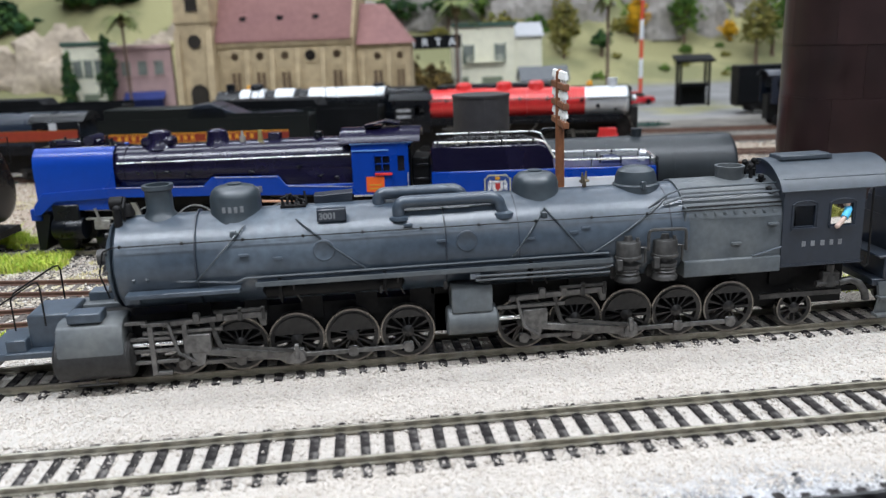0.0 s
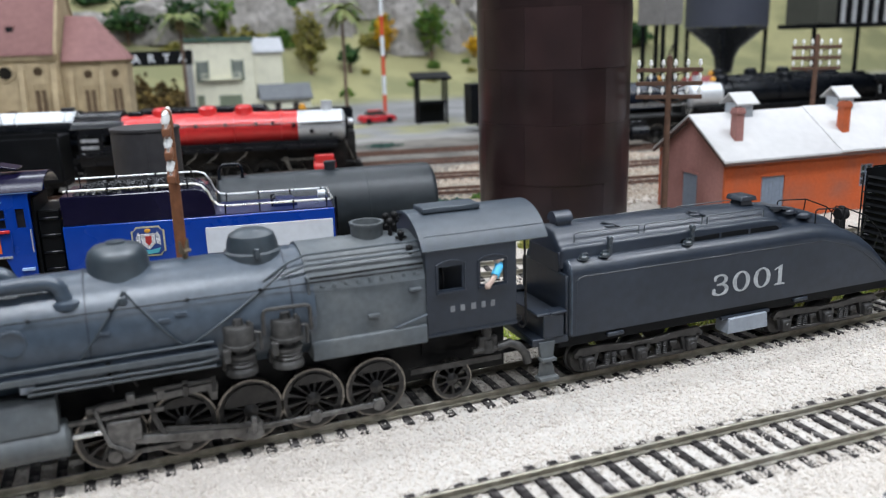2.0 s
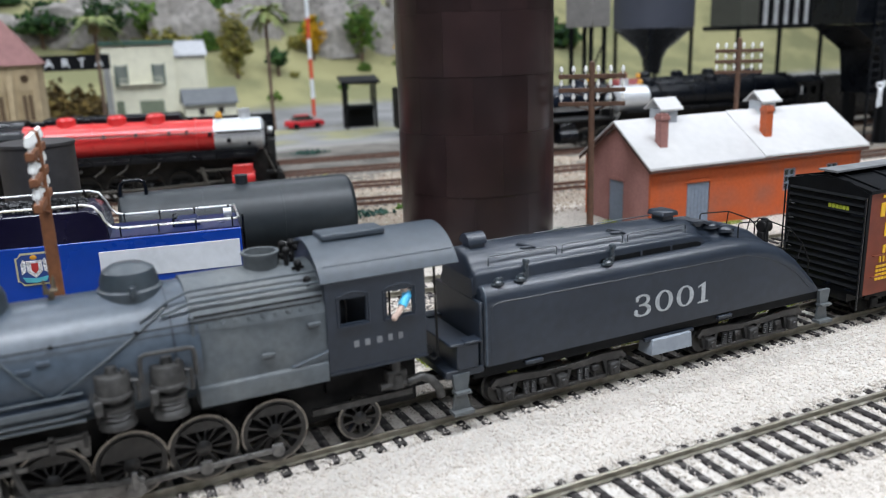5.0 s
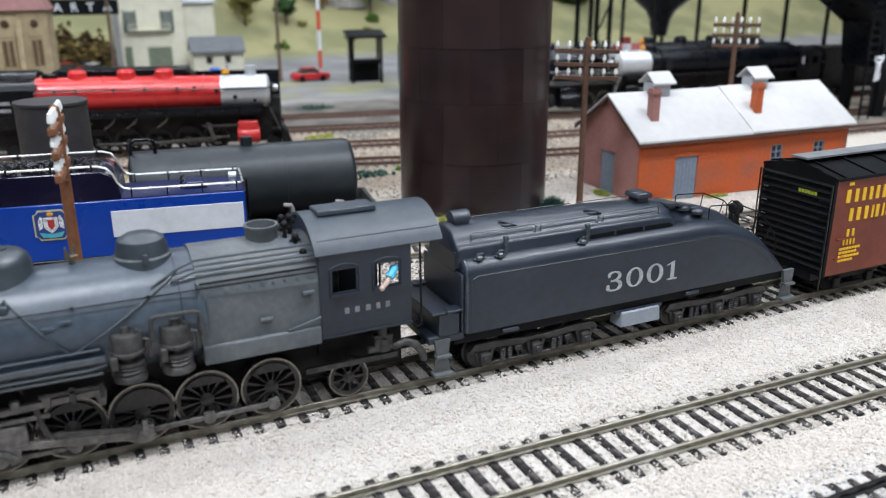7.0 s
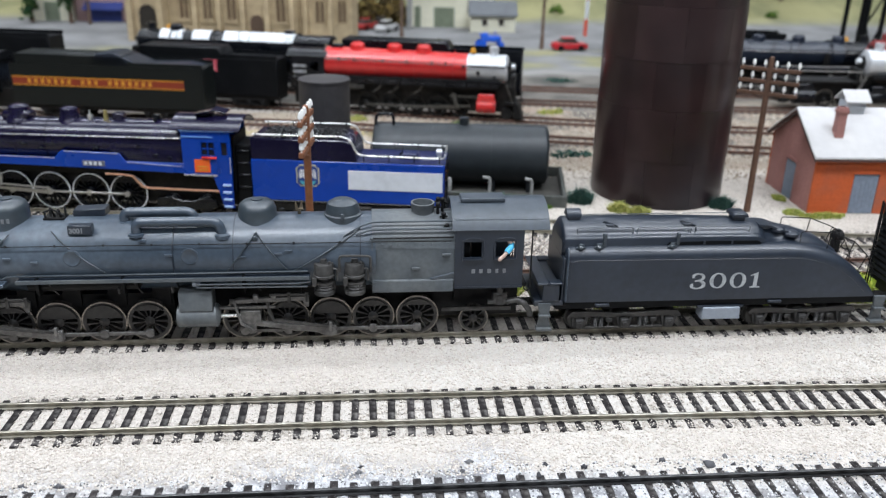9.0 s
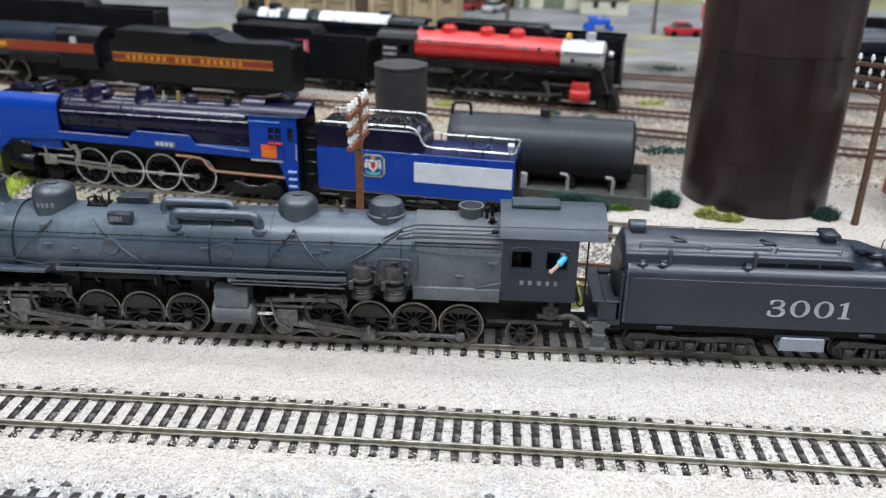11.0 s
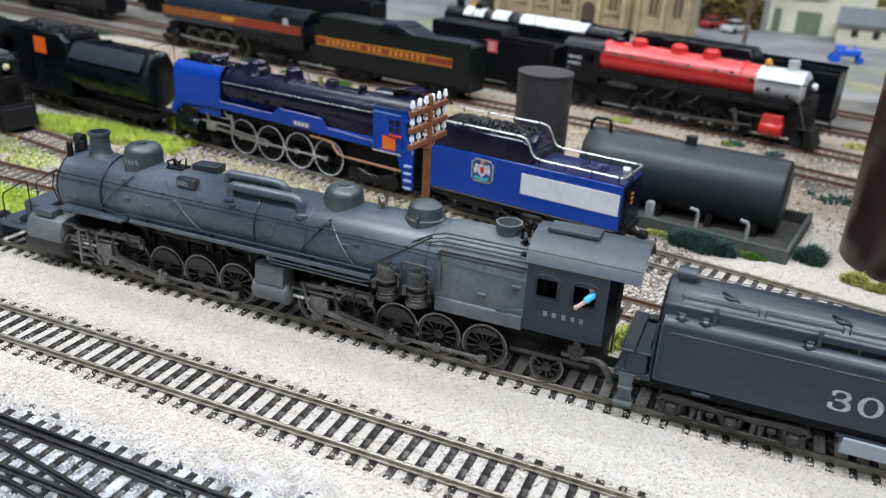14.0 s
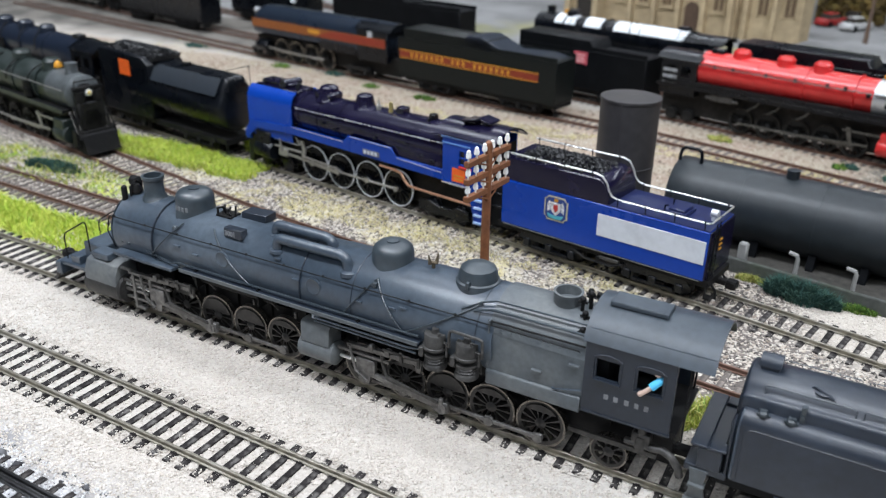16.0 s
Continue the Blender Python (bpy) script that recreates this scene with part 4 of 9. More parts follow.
    for x, w in ((-20.8, 1.9), (-17.7, 1.9), (-14.3, 2.0), (-11.2, 1.7), (-8.2, 1.8)):
        part("letter_bar", M().box(x - w * 0.36, x + w * 0.36, -YS - 0.06, -YS + 0.05, 32.0, 33.8), FADED_LETTER, t, "small worn white letter mark", smooth=0)
    m = M().tube([(0.4, -13.2, 27), (0.6, -13.6, 24.4), (1.8, -13.6, 23.4), (3, -13.6, 24.2), (3, -13.6, 28), (3, -13, 50), (1, -12.4, 51.8)], 0.35)
    part("cab_grab_rail", m, BLACK_GEAR, t)
    part("cab_grab_rail", M().tube([(0, 13.2, 27), (0.5, 13, 50)], 0.35), BLACK_GEAR, t)
    # driving wheels and rods
    wheel = spoked_wheel("driving_wheel", 8.9, 2.4, 13, GREY_WHEEL, 50, tyre=TYRE_DULL)
    wheel_w = spoked_wheel("driving_wheel", 8.9, 2.4, 13, GREY_WHEEL, 76, tyre=TYRE_DULL)
    for set_ in ((-222.0, -204.4, -186.8, -169.2, -151.4), (-113.6, -96.1, -78.6, -61.4, -43.1)):
        for x in set_:
            for s in (-1, 1):
                again("driving_wheel", wheel_w if x in (-186.8, -169.2, -78.6) else wheel, t, (x, s * 9.9, 11.5), (0, 0, 0 if s < 0 else 180))
            part("axle", M().cyl((x, -8, 11.5), (x, 8, 11.5), 1.4, None, 10), BLACK_GEAR, t)
        x0, x1 = set_[0], set_[-1]
        for s in (-1, 1):
            y0, y1 = sorted((s * 10.6, s * 11.7))
            m = M().box(x0 - 1, x1 + 1, y0, y1, 6.0, 7.5, 0.2)
            for x in set_:
                m.lathe([(1.7, -0.8), (1.7, 0.8), (0.8, 1.2)], (x, s * 11.4, 6.7), "y", 12)
                m.box(x - 1.6, x + 1.6, y0, y1, 5.2, 8.4, 0.3)
            part("side_rod", m, GREY_ROD, t)
            xm = set_[2]
            yy = s * 13.4
            xc = xm - 28 if xm < -150 else xm - 30
            part("main_rod", M().prism([(xc, 10.2), (xc, 12.2), (xm - 4, 9.2), (xm - 3, 10.0), (xm + 2.2, 9.8), (xm + 2.6, 5.6), (xm - 3, 5.0), (xm - 4, 6.4)], "y", yy - 0.9, yy + 0.9), GREY_ROD, t, bevel=0.2)
            part("crank_pin", M().lathe([(2.2, -0.9), (2.2, 0.9), (1.6, 1.5), (0.3, 1.6)], (xm, yy + s * 0.6, 7.4), "y", 14).box(xm - 0.7, xm + 0.7, yy + s * 0.9 - 0.8, yy + s * 0.9 + 0.8, 7, 11.6, 0.2), GREY_ROD, t)
            guide = part("guide_bar", M().prism([(xm - 40, 20.2), (xm - 40, 21.9), (xm - 9, 23.2), (xm - 8.2, 22.6), (xm - 8.6, 18.4), (xm - 10.2, 18.4), (xm - 11, 21.2)], "y", yy - 0.8, yy + 0.8), GREY_ROD, t, bevel=0.15)
            part("lower_guide_bar", M().box(xm - 46, xm - 22, yy - 0.6, yy + 0.6, 17.8, 18.9, 0.15), GREY_ROD, guide)
            part("crosshead", M().box(xc - 6, xc + 2.2, yy - 1.1, yy + 1.1, 11.2, 17.2, 0.3).prism([(xc - 4.4, 12), (xc + 0.6, 12), (xc - 0.4, 7.2), (xc - 2.6, 6.6)], "y", yy - 0.9, yy + 0.9), GREY_ROD, t)
            part("piston_rod", M().cyl((xm - 50, s * 12.9, 14.6), (xc - 5, s * 12.9, 14.6), 0.75, None, 10), CHROME, t, "bright piston rod")
            part("combination_lever", M().tube([(xm - 38, yy + s * 1.6, 21.8), (xm - 36.8, yy + s * 1.8, 16.6), (xm - 35.6, yy + s * 1.8, 11.8), (xm - 31, yy + s * 1.6, 8.6)], 0.55, 6), GREY_ROD, t)
            part("radius_rod", M().box(xm - 24, xm - 9, yy - 1.6, yy - 0.9, 23.6, 24.6, 0.15).box(xm - 17, xm - 15.6, yy - 1.6, yy - 0.9, 20.8, 25.2, 0.15).box(xm - 9.8, xm - 8.6, yy - 1.6, yy - 0.9, 20.8, 25, 0.15), GREY_GEAR, t)
            for k in (-29.5, -22.4):
                part("link_bracket", M().box(xm + k - 1.1, xm + k + 1.1, yy - 1.3, yy + 0.9, 21.2, 23.9, 0.3), GREY_ROD, guide)
            part("expansion_link", M().tube([(xm - 25.2, yy, 21.4), (xm - 24.6, yy, 17), (xm - 23.4, yy, 13), (xm - 21.6, yy, 10.4)], 0.8, 6), GREY_GEAR, t)
            part("eccentric_rod", M().prism([(xm - 22, 12.6), (xm - 22, 13.6), (xm - 1, 10.2), (xm - 1, 9.2)], "y", yy + s * 1.5 - 0.35, yy + s * 1.5 + 0.35), GREY_GEAR, t)
            if xm < -150:
                for x_, za, zb_ in ((xm - 43.6, 5.0, 20.4), (xm - 33.4, 7.0, 20.8)):
                    part("guide_yoke", M().box(x_ - 0.8, x_ + 0.8, yy - 1.0, yy + 1.6, za, zb_, 0.15), GREY_ROD, guide)
                part("yoke_foot", M().box(xm - 44.6, xm - 38.4, yy - 0.8, yy + 1.4, 4.6, 5.8, 0.15), GREY_ROD, guide)
                for z_ in (9.0, 12.6, 16.6):
                    part("yoke_bar", M().box(xm - 50, xm - 36, yy - 0.6, yy + 0.5, z_ - 0.55, z_ + 0.55, 0.1), GREY_ROD, guide)
                part("valve_stem", M().box(xm - 51, xm - 44.6, yy - 0.6, yy + 0.6, 21.4, 22.4, 0.1).box(xm - 46, xm - 38.6, yy - 0.9, yy + 0.9, 20.6, 21.8, 0.1), GREY_ROD, guide)
    m = M().box(-262, -130, -5.5, 5.5, 9, 22).box(-142, -0.5, -5.5, 5.5, 9, 25)
    for x in np.arange(-225, -30, 17.5):
        m.box(x + 5, x + 12, -6.6, 6.6, 17, 25)
    part("engine_frame", m, BLACK_GEAR, t)
    # high-pressure cylinders, then the larger front pair
    for s in (-1, 1):
        m = M().lathe([(4.4, -139), (4.8, -138.6), (4.8, -123.6), (4.4, -123.2), (2, -122.4)], (0, s * 13.2, 15.2), "x", 24)
        cy = part("cylinder", m, GREY_FIREBOX, t)
        part("valve_chest", M().prism([(s * 9, 18), (s * 17.2, 18.6), (s * 16.8, 26.2), (s * 15.6, 27.2), (s * 9, 27.2)], "x", -137.6, -124.6), GREY_FIREBOX, cy, bevel=0.3)
        m = M().lathe([(6.2, -259.2), (6.9, -258.4), (6.9, -237.4), (6.2, -236.6), (5.0, -236.4), (2, -235.4)], (0, s * 11.0, 11.2), "x", 30)
        cy = part("cylinder", m, GREY_TRUCK, t, "large front cylinder")
        part("valve_chest", M().prism([(s * 4, 10), (s * 6, 5.0), (s * 12, 4.4), (s * 16.0, 6.4), (s * 17.6, 10), (s * 17.2, 18.6), (s * 15.2, 22.4), (s * 12, 23.6), (s * 4, 23.6)], "x", -257.6, -238), GREY_FIREBOX, cy, "flat-sided casing of the front cylinder", bevel=0.6, segments=2)
        part("chest_lid", M().box(-254, -244, s * 11.5 - 3.4, s * 11.5 + 3.4, 23.4, 26.4, 0.3), GREY_LOCO, cy)
        part("cylinder_cock", M().cyl((-254, s * 14, 3.2), (-242, s * 14, 3.2), 0.4, None, 6).cyl((-248, s * 14, 3.2), (-248, s * 14, 6), 0.5, None, 6), GREY_GEAR, cy)
        part("lead_step", M().box(-236, -232, s * 14 - 1.5, s * 14 + 1.5, 28.6, 30), GREY_LOCO, t)
    # pilot deck
    m = M().box(-281, -256, -12.6, 12.6, 12.6, 14.6, 0.3).box(-268, -255, -8, 8, 14.4, 25, 0.4).box(-283, -279.5, -13.6, 13.6, 8, 14.0, 0.3)
    pilot = part("pilot_deck", m, GREY_LOCO, t, bevel=0)
    m = M()
    for i in range(9):
        y = -12 + i * 3
        m.prism([(-283, 9.5), (-281.5, 9.5), (-285.6, 3.6), (-287, 3.6)], "y", y - 0.5, y + 0.5)
    m.box(-287.4, -285.4, -12.6, 12.6, 3.4, 4.6)
    part("pilot_bars", m, GREY_GEAR, pilot)
    for y in (-9.5, 9.5):
        part("pilot_rail", M().tube([(-279, y, 14), (-279, y, 25), (-277.6, y, 27.6), (-264, y, 35.6), (-262.6, y, 35.8), (-262, y, 34.6), (-262, y, 22)], 0.3, 6), BLACK_GEAR, pilot)
        part("pilot_step", M().box(-274, -268, y - 2, y + 2, 14.4, 18.4, 0.3), GREY_LOCO, pilot)
    part("smokebox_rail", M().tube([(-241.4, -11.6, 30), (-243, -13, 38), (-241.4, -12.4, 44.6), (-238, -12.6, 46)], 0.28, 6), BLACK_GEAR, pilot)
    for x in (-233, -229):
        part("smokebox_brace", M().tube([(x, -11, 31), (x, -14.6, 36)], 0.5, 6), GREY_DOME, t)
    part("coupler", M().box(-292, -283, -1.5, 1.5, 9, 12, 0.3).box(-294, -290, -2.4, 2.2, 8.4, 12.6, 0.6), BLACK_GEAR, pilot)
    part("bell", M().lathe([(2.5, 53), (2.3, 54.6), (1.5, 56.4), (0.3, 57)], (-236, -1, 0), "z", 16).tube([(-236, -4, 51), (-236, -4, 56), (-236, -1, 58.6), (-236, 2, 56), (-236, 2, 51)], 0.45), BLACK_GEAR, t)
    part("marker_lamp", M().cyl((-237.4, -6, 50.6), (-237.4, -6, 55.6), 1.3, None, 10).ball((-237.4, -6, 56), 1.3, 10, 6), BLACK_GEAR, t)
    part("top_headlight", M().lathe([(1.8, -2.4), (2.2, -2.2), (2.2, 1.6), (1.0, 2.4)], (-239, 2, 56.4), "x", 14).box(-240.4, -237.4, 0.6, 3.4, 50.6, 54.6, 0.3), BLACK_GEAR, t)
    small_w = spoked_wheel("truck_wheel", 6.3, 2.2, 9, GREY_WHEEL, 0, 0.3, 0.16, tyre=TYRE_DULL)
    for x in (-19.4, -248):
        for s in (-1, 1):
            again("truck_wheel", small_w, t, (x, s * 9.4, 9.0), (0, 0, 0 if s < 0 else 180))
    m = M().box(-33, -4, -11.2, -10, 13.5, 15.2).box(-33, -4, 10, 11.2, 13.5, 15.2)
    m.cyl((-9, -11.5, 21), (-9, -11.5, 24.5), 1.5, None, 10).cyl((-9, -11.5, 17), (-9, -11.5, 21), 2.4, 2.0, 12).cyl((-14, -12.2, 18), (-5, -12.2, 18), 1.1, None, 8)
    m.box(-12, -6, -13, -10, 17, 22, 0.4)
    part("injector", m, GREY_GEAR, t)
    part("water_hose", M().tube([(-6, -12.4, 18), (-2, -12.6, 18.8), (1, -12.8, 17.4), (3.4, -12.8, 14.2), (4, -12.8, 11.5)], 1.3, 10), GREY_GEAR, t, "bent grey water hose under the cab")
    # small seated figure leaning out of the rear window
    f = M().tube([(-5.2, -13.2, 43.4), (-6.0, -13.8, 42.6), (-7.6, -14.9, 41.0)], 1.25, 10).ball((-5.4, -13.2, 43.2), (1.5, 1.2, 1.4), 10, 6)
    k = len(f.f)
    f.tube([(-7.4, -14.9, 41.2), (-8.8, -15.5, 39.8), (-10.2, -15.8, 38.6)], 0.75, 8).ball((-10.3, -15.8, 38.5), 0.9, 8, 5).ball((-6.2, -13.4, 45.4), 1.2, 10, 6)
    fig = single("driver_figure", f, FIGURE_BLUE, "tiny plain light blue figure leaning from the cab window", "figurine", at=(0, MAIN_Y, 0))
    fig.data.materials.append(SKIN)
    fig.data.polygons.foreach_set("material_index", [int(i >= k) for i in range(len(fig.data.polygons))])
    return t


grey_locomotive()


def stroke(pts, y0, y1):
    """A flat pen stroke in the x-z plane from rows of (x, z, width)."""
    m, left, right = M(), [], []
    for i, (x, z, w_) in enumerate(pts):
        a, c = pts[max(i - 1, 0)], pts[min(i + 1, len(pts) - 1)]
        dx, dz = c[0] - a[0], c[1] - a[1]
        d = math.hypot(dx, dz) or 1.0
        left.append((x - dz / d * w_ / 2, z + dx / d * w_ / 2))
        right.append((x + dz / d * w_ / 2, z - dx / d * w_ / 2))
    n = len(pts)
    m.v = [(u, y, w_) for y in (y0, y1) for u, w_ in left + right]
    for k in (0, 2 * n):
        m.f += [(k + i, k + i + 1, k + n + i + 1, k + n + i) for i in range(n - 1)]
    m.f += [(i, i + 1, 2 * n + i + 1, 2 * n + i) for i in range(n - 1)] + [(n + i, n + i + 1, 3 * n + i + 1, 3 * n + i) for i in range(n - 1)]
    m.f += [(0, n, 3 * n, 2 * n), (n - 1, 2 * n - 1, 4 * n - 1, 3 * n - 1)]
    return m


def bowl(cx, cz, rx, rz, a0, a1, thin, thick, n=18):
    """A round pen stroke, heavy at its sides and light at top and foot."""
    out = []
    for i in range(n + 1):
        a = radians(a0 + (a1 - a0) * i / n)
        out.append((cx + rx * math.cos(a), cz + rz * math.sin(a), thin + (thick - thin) * abs(math.cos(a)) ** 1.6))
    return out


def grey_tender():
    t = thing("tender", "dark grey rounded tender with white number, sloping to the rear", "tender", (0, MAIN_Y, 0), group="tenders")
    crest = [(112, 41.4), (118, 41.0), (125, 39.8), (132, 37.6), (138, 34.6), (143, 31.0), (147.2, 27.0), (150.6, 22.8), (152.8, 19.4)]
    rows = [(17.4, 40.2, 0.9), (17.8, 41.0, 0.35), (18.6, 41.4, 0.0)] + [(x, 41.4, 0.0) for x in range(24, 108, 12)] + [(x, z, 0.0) for x, z in crest] + [(153.4, 18.6, 0.2)]
    rings = []
    for x, zt, ins in rows:
        r = min(4.8, (zt - 17.8) * 0.5)
        half = [(14.5 - ins, 17.8 + ins * 0.5)] + [(14.5 - ins - r + r * math.cos(radians(a)), zt - r + r * math.sin(radians(a))) for a in range(0, 91, 10)]
        rings.append([(x, -y, z) for y, z in half] + [(x, y, z) for y, z in half[::-1]])
    part("tank_body", M().loft(rings), GREY_TENDER, t, "smooth dark grey tank with rounded shoulders", smooth=60)
    part("tank_seam", M().tube([(19.8, -14.5, 18.6), (19.8, -14.5, 35.0), (20.8, -14.5, 36.2), (22.4, -14.5, 36.6), (118, -14.5, 36.2), (128, -14.5, 33.6), (136, -14.5, 30), (142, -14.5, 26), (148.5, -14.5, 20.0)], 0.14, 5), GREY_TENDER, t)
    part("front_bead", M().tube([(18.2, -14.5, 18.4), (18.2, -14.5, 36), (18.4, -13.4, 39.4), (18.6, -11.4, 41.0)], 0.38, 6), GREY_LOCO, t)
    # raised oil bunker, its deck running down to the rear
    rings = []
    for x, edge, ridge, ins in ((16.4, 43.0, 46.8, 1.4), (16.9, 44.4, 49.0, 0.5), (17.8, 45.2, 50.2, 0.0), (40, 45.3, 50.4, 0.0), (70, 45.4, 50.0, 0.0), (96, 45.3, 49.0, 0.0), (100, 44.8, 48.5, 0.1), (102.4, 43.8, 48.0, 0.5), (103.6, 42.2, 47.4, 1.3), (110, 41.6, 46.6, 1.6), (120, 40.9, 44.4, 1.8), (129, 38.8, 41.4, 2.2), (138, 34.0, 35.6, 2.6)):
        w_ = 10.5 - ins
        half = [(w_, 38.5 if x < 110 else min(38.5, edge - 3)), (w_, edge - 1.2), (w_ - 0.35, edge - 0.35), (w_ - 1.2, edge), (w_ - 2.4, edge + 0.5), (w_ - 3.0, edge + min(1.6, (ridge - edge) * 0.45)), (w_ * 0.45, ridge - (ridge - edge) * 0.16), (w_ * 0.2, ridge - 0.12), (0, ridge)]
        rings.append([(x, -y, z) for y, z in half] + [(x, y, z) for y, z in half[::-1][1:]])
    part("oil_bunker", M().loft(rings), GREY_TENDER, t, "raised bunker with rounded edges", smooth=55)
    # no hollow here: a black strip on the wall paints the slot's shade
    part("slot_shade_strip", M().prism([(60, 41.3), (61, 42.6), (80, 43.0), (99, 42.9), (100.6, 42.2), (100.6, 41.3)], "y", -10.75, -10.2), BLACK_DULL, t, "black strip painting the shaded slot under the bunker wall")
    for x in (76, 88):
        part("slot_stay", M().box(x - 0.4, x + 0.4, -10.95, -10.4, 41.3, 43.0), GREY_TENDER, t)
    rivets = M()
    for i in range(12):
        for s in (-1, 1):
            rivets.ball((17.0, s * 13.6, 20 + i * 1.7), 0.22, 5, 3)
    part("corner_rivets", rivets, GREY_TENDER, t, kind="stuff")
    for x0, x1 in ((22.5, 46), (48, 70.5), (72.5, 96)):
        for y in (-8.2, 8.2):
            zb = 45.6
            part("bunker_rail", M().tube([(x0, y, zb), (x0, y, zb + 2.6), (x0 + 0.6, y, zb + 3.0), (x1 - 0.6, y, zb + 3.0), (x1, y, zb + 2.6), (x1, y, zb)], 0.18, 5), GREY_DOME, t)
    part("roof_vent", M().box(19.6, 24.8, -2.6, 2.6, 48.6, 52.0, 0.3), GREY_TENDER, t)
    part("vent_cap", M().prism(arc(0, 51.2, 3.0, 0, 180, 10), "x", 19.2, 25.2), GREY_TENDER, t)
    part("roof_vent", M().box(91, 96, -2.6, 2.6, 47.6, 50.6, 0.3), GREY_TENDER, t)
    part("vent_cap", M().prism([(90, 50.6), (97, 50.6), (96.4, 52.2), (90.6, 52.2)], "y", -3.8, 3.8), GREY_TENDER, t, bevel=0.2)
    for x in (34, 67):
        part("hatch_handle", M().lathe([(3.0, 0), (3.0, 0.5), (2.6, 0.8), (0.2, 0.9)], (x + 3, -3.6, 48.4), "z", 16).tube([(x, -4.4, 49.2), (x + 0.6, -4.6, 50.0), (x + 3, -5.4, 49.4), (x + 6, -6.4, 48.4)], 0.45), GREY_TENDER, t)
    hatch = M()
    for x, y, z in ((104.5, -2.0, 46.6), (110, -3.4, 45.4), (116, -4.6, 43.6)):
        hatch.lathe([(3.6, -0.6), (3.6, 0.5), (3.0, 1.0), (0.3, 1.2)], (x, y, z), "z", 16)
    hatch.prism([(101, 47.4), (106, 46.9), (119, 42.4), (119, 43.3), (106, 47.8), (101, 48.2)], "y", -6.2, 3.0)
    part("water_hatch", hatch, GREY_TENDER, t, bevel=0)
    for x in (23.5, 31, 62):
        part("filler_cap", M().lathe([(1.4, 41.0), (1.4, 42.0), (1.0, 42.4), (0.2, 42.5)], (x, -12.0, 0), "z", 14).box(x - 2.0, x + 2.0, -12.6, -11.4, 41.0, 41.6, 0.15).tube([(x - 1.2, -12.4, 42.2), (x - 1.0, -12.6, 43.2), (x + 1.0, -12.6, 43.2), (x + 1.2, -12.4, 42.2)], 0.22, 5), GREY_DOME, t)
    for x in (33.5, 64.5):
        part("valve_post", M().box(x - 0.7, x + 0.7, -11.4, -10.4, 41.2, 47.0, 0.15).cyl((x, -11.9, 46.2), (x, -10.2, 46.2), 0.75, None, 10).cyl((x, -11.8, 43.6), (x, -10.4, 43.6), 0.6, None, 8), GREY_DOME, t)
    for s in (-1, 1):
        part("rear_rail", M().tube([(118.5, s * 9, 41), (118.5, s * 9, 45.4), (119.3, s * 9, 46), (132, s * 9, 45.2), (143, s * 9, 41), (150, s * 9, 34.5), (153.8, s * 9, 28), (154, s * 9, 22)], 0.24), BLACK_GEAR, t)
        for xa, za, xb, zb in ((132, 45.2, 131, 38), (143, 41, 140.5, 33), (150, 34.5, 147, 27)):
            part("rail_post", M().tube([(xa, s * 9, za), (xb, s * 9, zb)], 0.22), BLACK_GEAR, t)
    part("backup_light", M().lathe([(2.0, 0), (2.3, 0.3), (2.3, 3.6), (1.2, 4.4)], (138.6, 0, 40.4), "x", 14).box(138.4, 141.6, -1.5, 1.5, 33, 38.6, 0.3).box(139.4, 141.4, -1.0, 1.0, 42.2, 43.4, 0.3).tube([(139, -3, 34), (139, -3, 41), (140, -2, 43), (140, 2, 43), (139, 3, 41), (139, 3, 34)], 0.25), BLACK_GEAR, t)
    for i in range(5):
        z = 22 + i * 3.6
        x = 152.8 - i * 2.9
        part("ladder_rung", M().cyl((x, -7, z), (x, -3, z), 0.3, None, 6), BLACK_GEAR, t)
    part("frame", M().box(14, 156, -13.6, 13.6, 14.4, 17.6, 0.3), BLACK_DULL, t, bevel=0)
    part("frame_lip", M().box(17.8, 153.4, -14.2, 14.2, 17.0, 17.75), BLACK_DULL, t)
    part("deck", M().box(5, 17.3, -14.4, 14.4, 16.4, 18.8, 0.3), GREY_TENDER, t)
    part("front_locker", M().box(8.4, 15.4, -14.8, 14.8, 18.7, 26.0, 0.3), GREY_TENDER, t)
    part("locker_lid", M().box(6.0, 11.0, -15.2, 15.2, 26.1, 27.0, 0.3), GREY_TENDER, t)
    for s in (-1, 1):
        y0, y1 = sorted((s * 15.2, s * 10.6))
        part("lid_edge", M().box(11.1, 16.4, y0, y1, 26.1, 27.0, 0.3), GREY_TENDER, t)
    part("front_wall", M().box(16.2, 17.35, -14.2, 14.2, 18.6, 37.5, 0.4).box(16.3, 17.3, -9.6, 9.6, 37.0, 43.5, 0.3), GREY_TENDER, t)
    for x in (8.2, 155.0):
        st = M().prism([(x - 1.4, 17.8), (x + 4, 17.8), (x + 3.2, 12.6), (x - 0.6, 12.6)], "y", -15.0, -13.6).box(x - 1.0, x + 3.8, -16.4, -13.4, 12.0, 12.8).prism([(x - 0.4, 12.4), (x + 3.0, 12.4), (x + 4.4, 6.4), (x - 1.4, 6.4)], "y", -14.4, -13.6).box(x - 1.8, x + 4.6, -16.6, -13.0, 5.8, 6.8)
        part("footstep", st, GREY_FIREBOX, t, "pale worn footstep")
    part("tool_box", M().prism([(77.8, 14.4), (93.8, 14.4), (94.4, 9.0), (77.2, 9.0)], "y", -15.6, -9), GREY_TOOL, t, bevel=0.3)
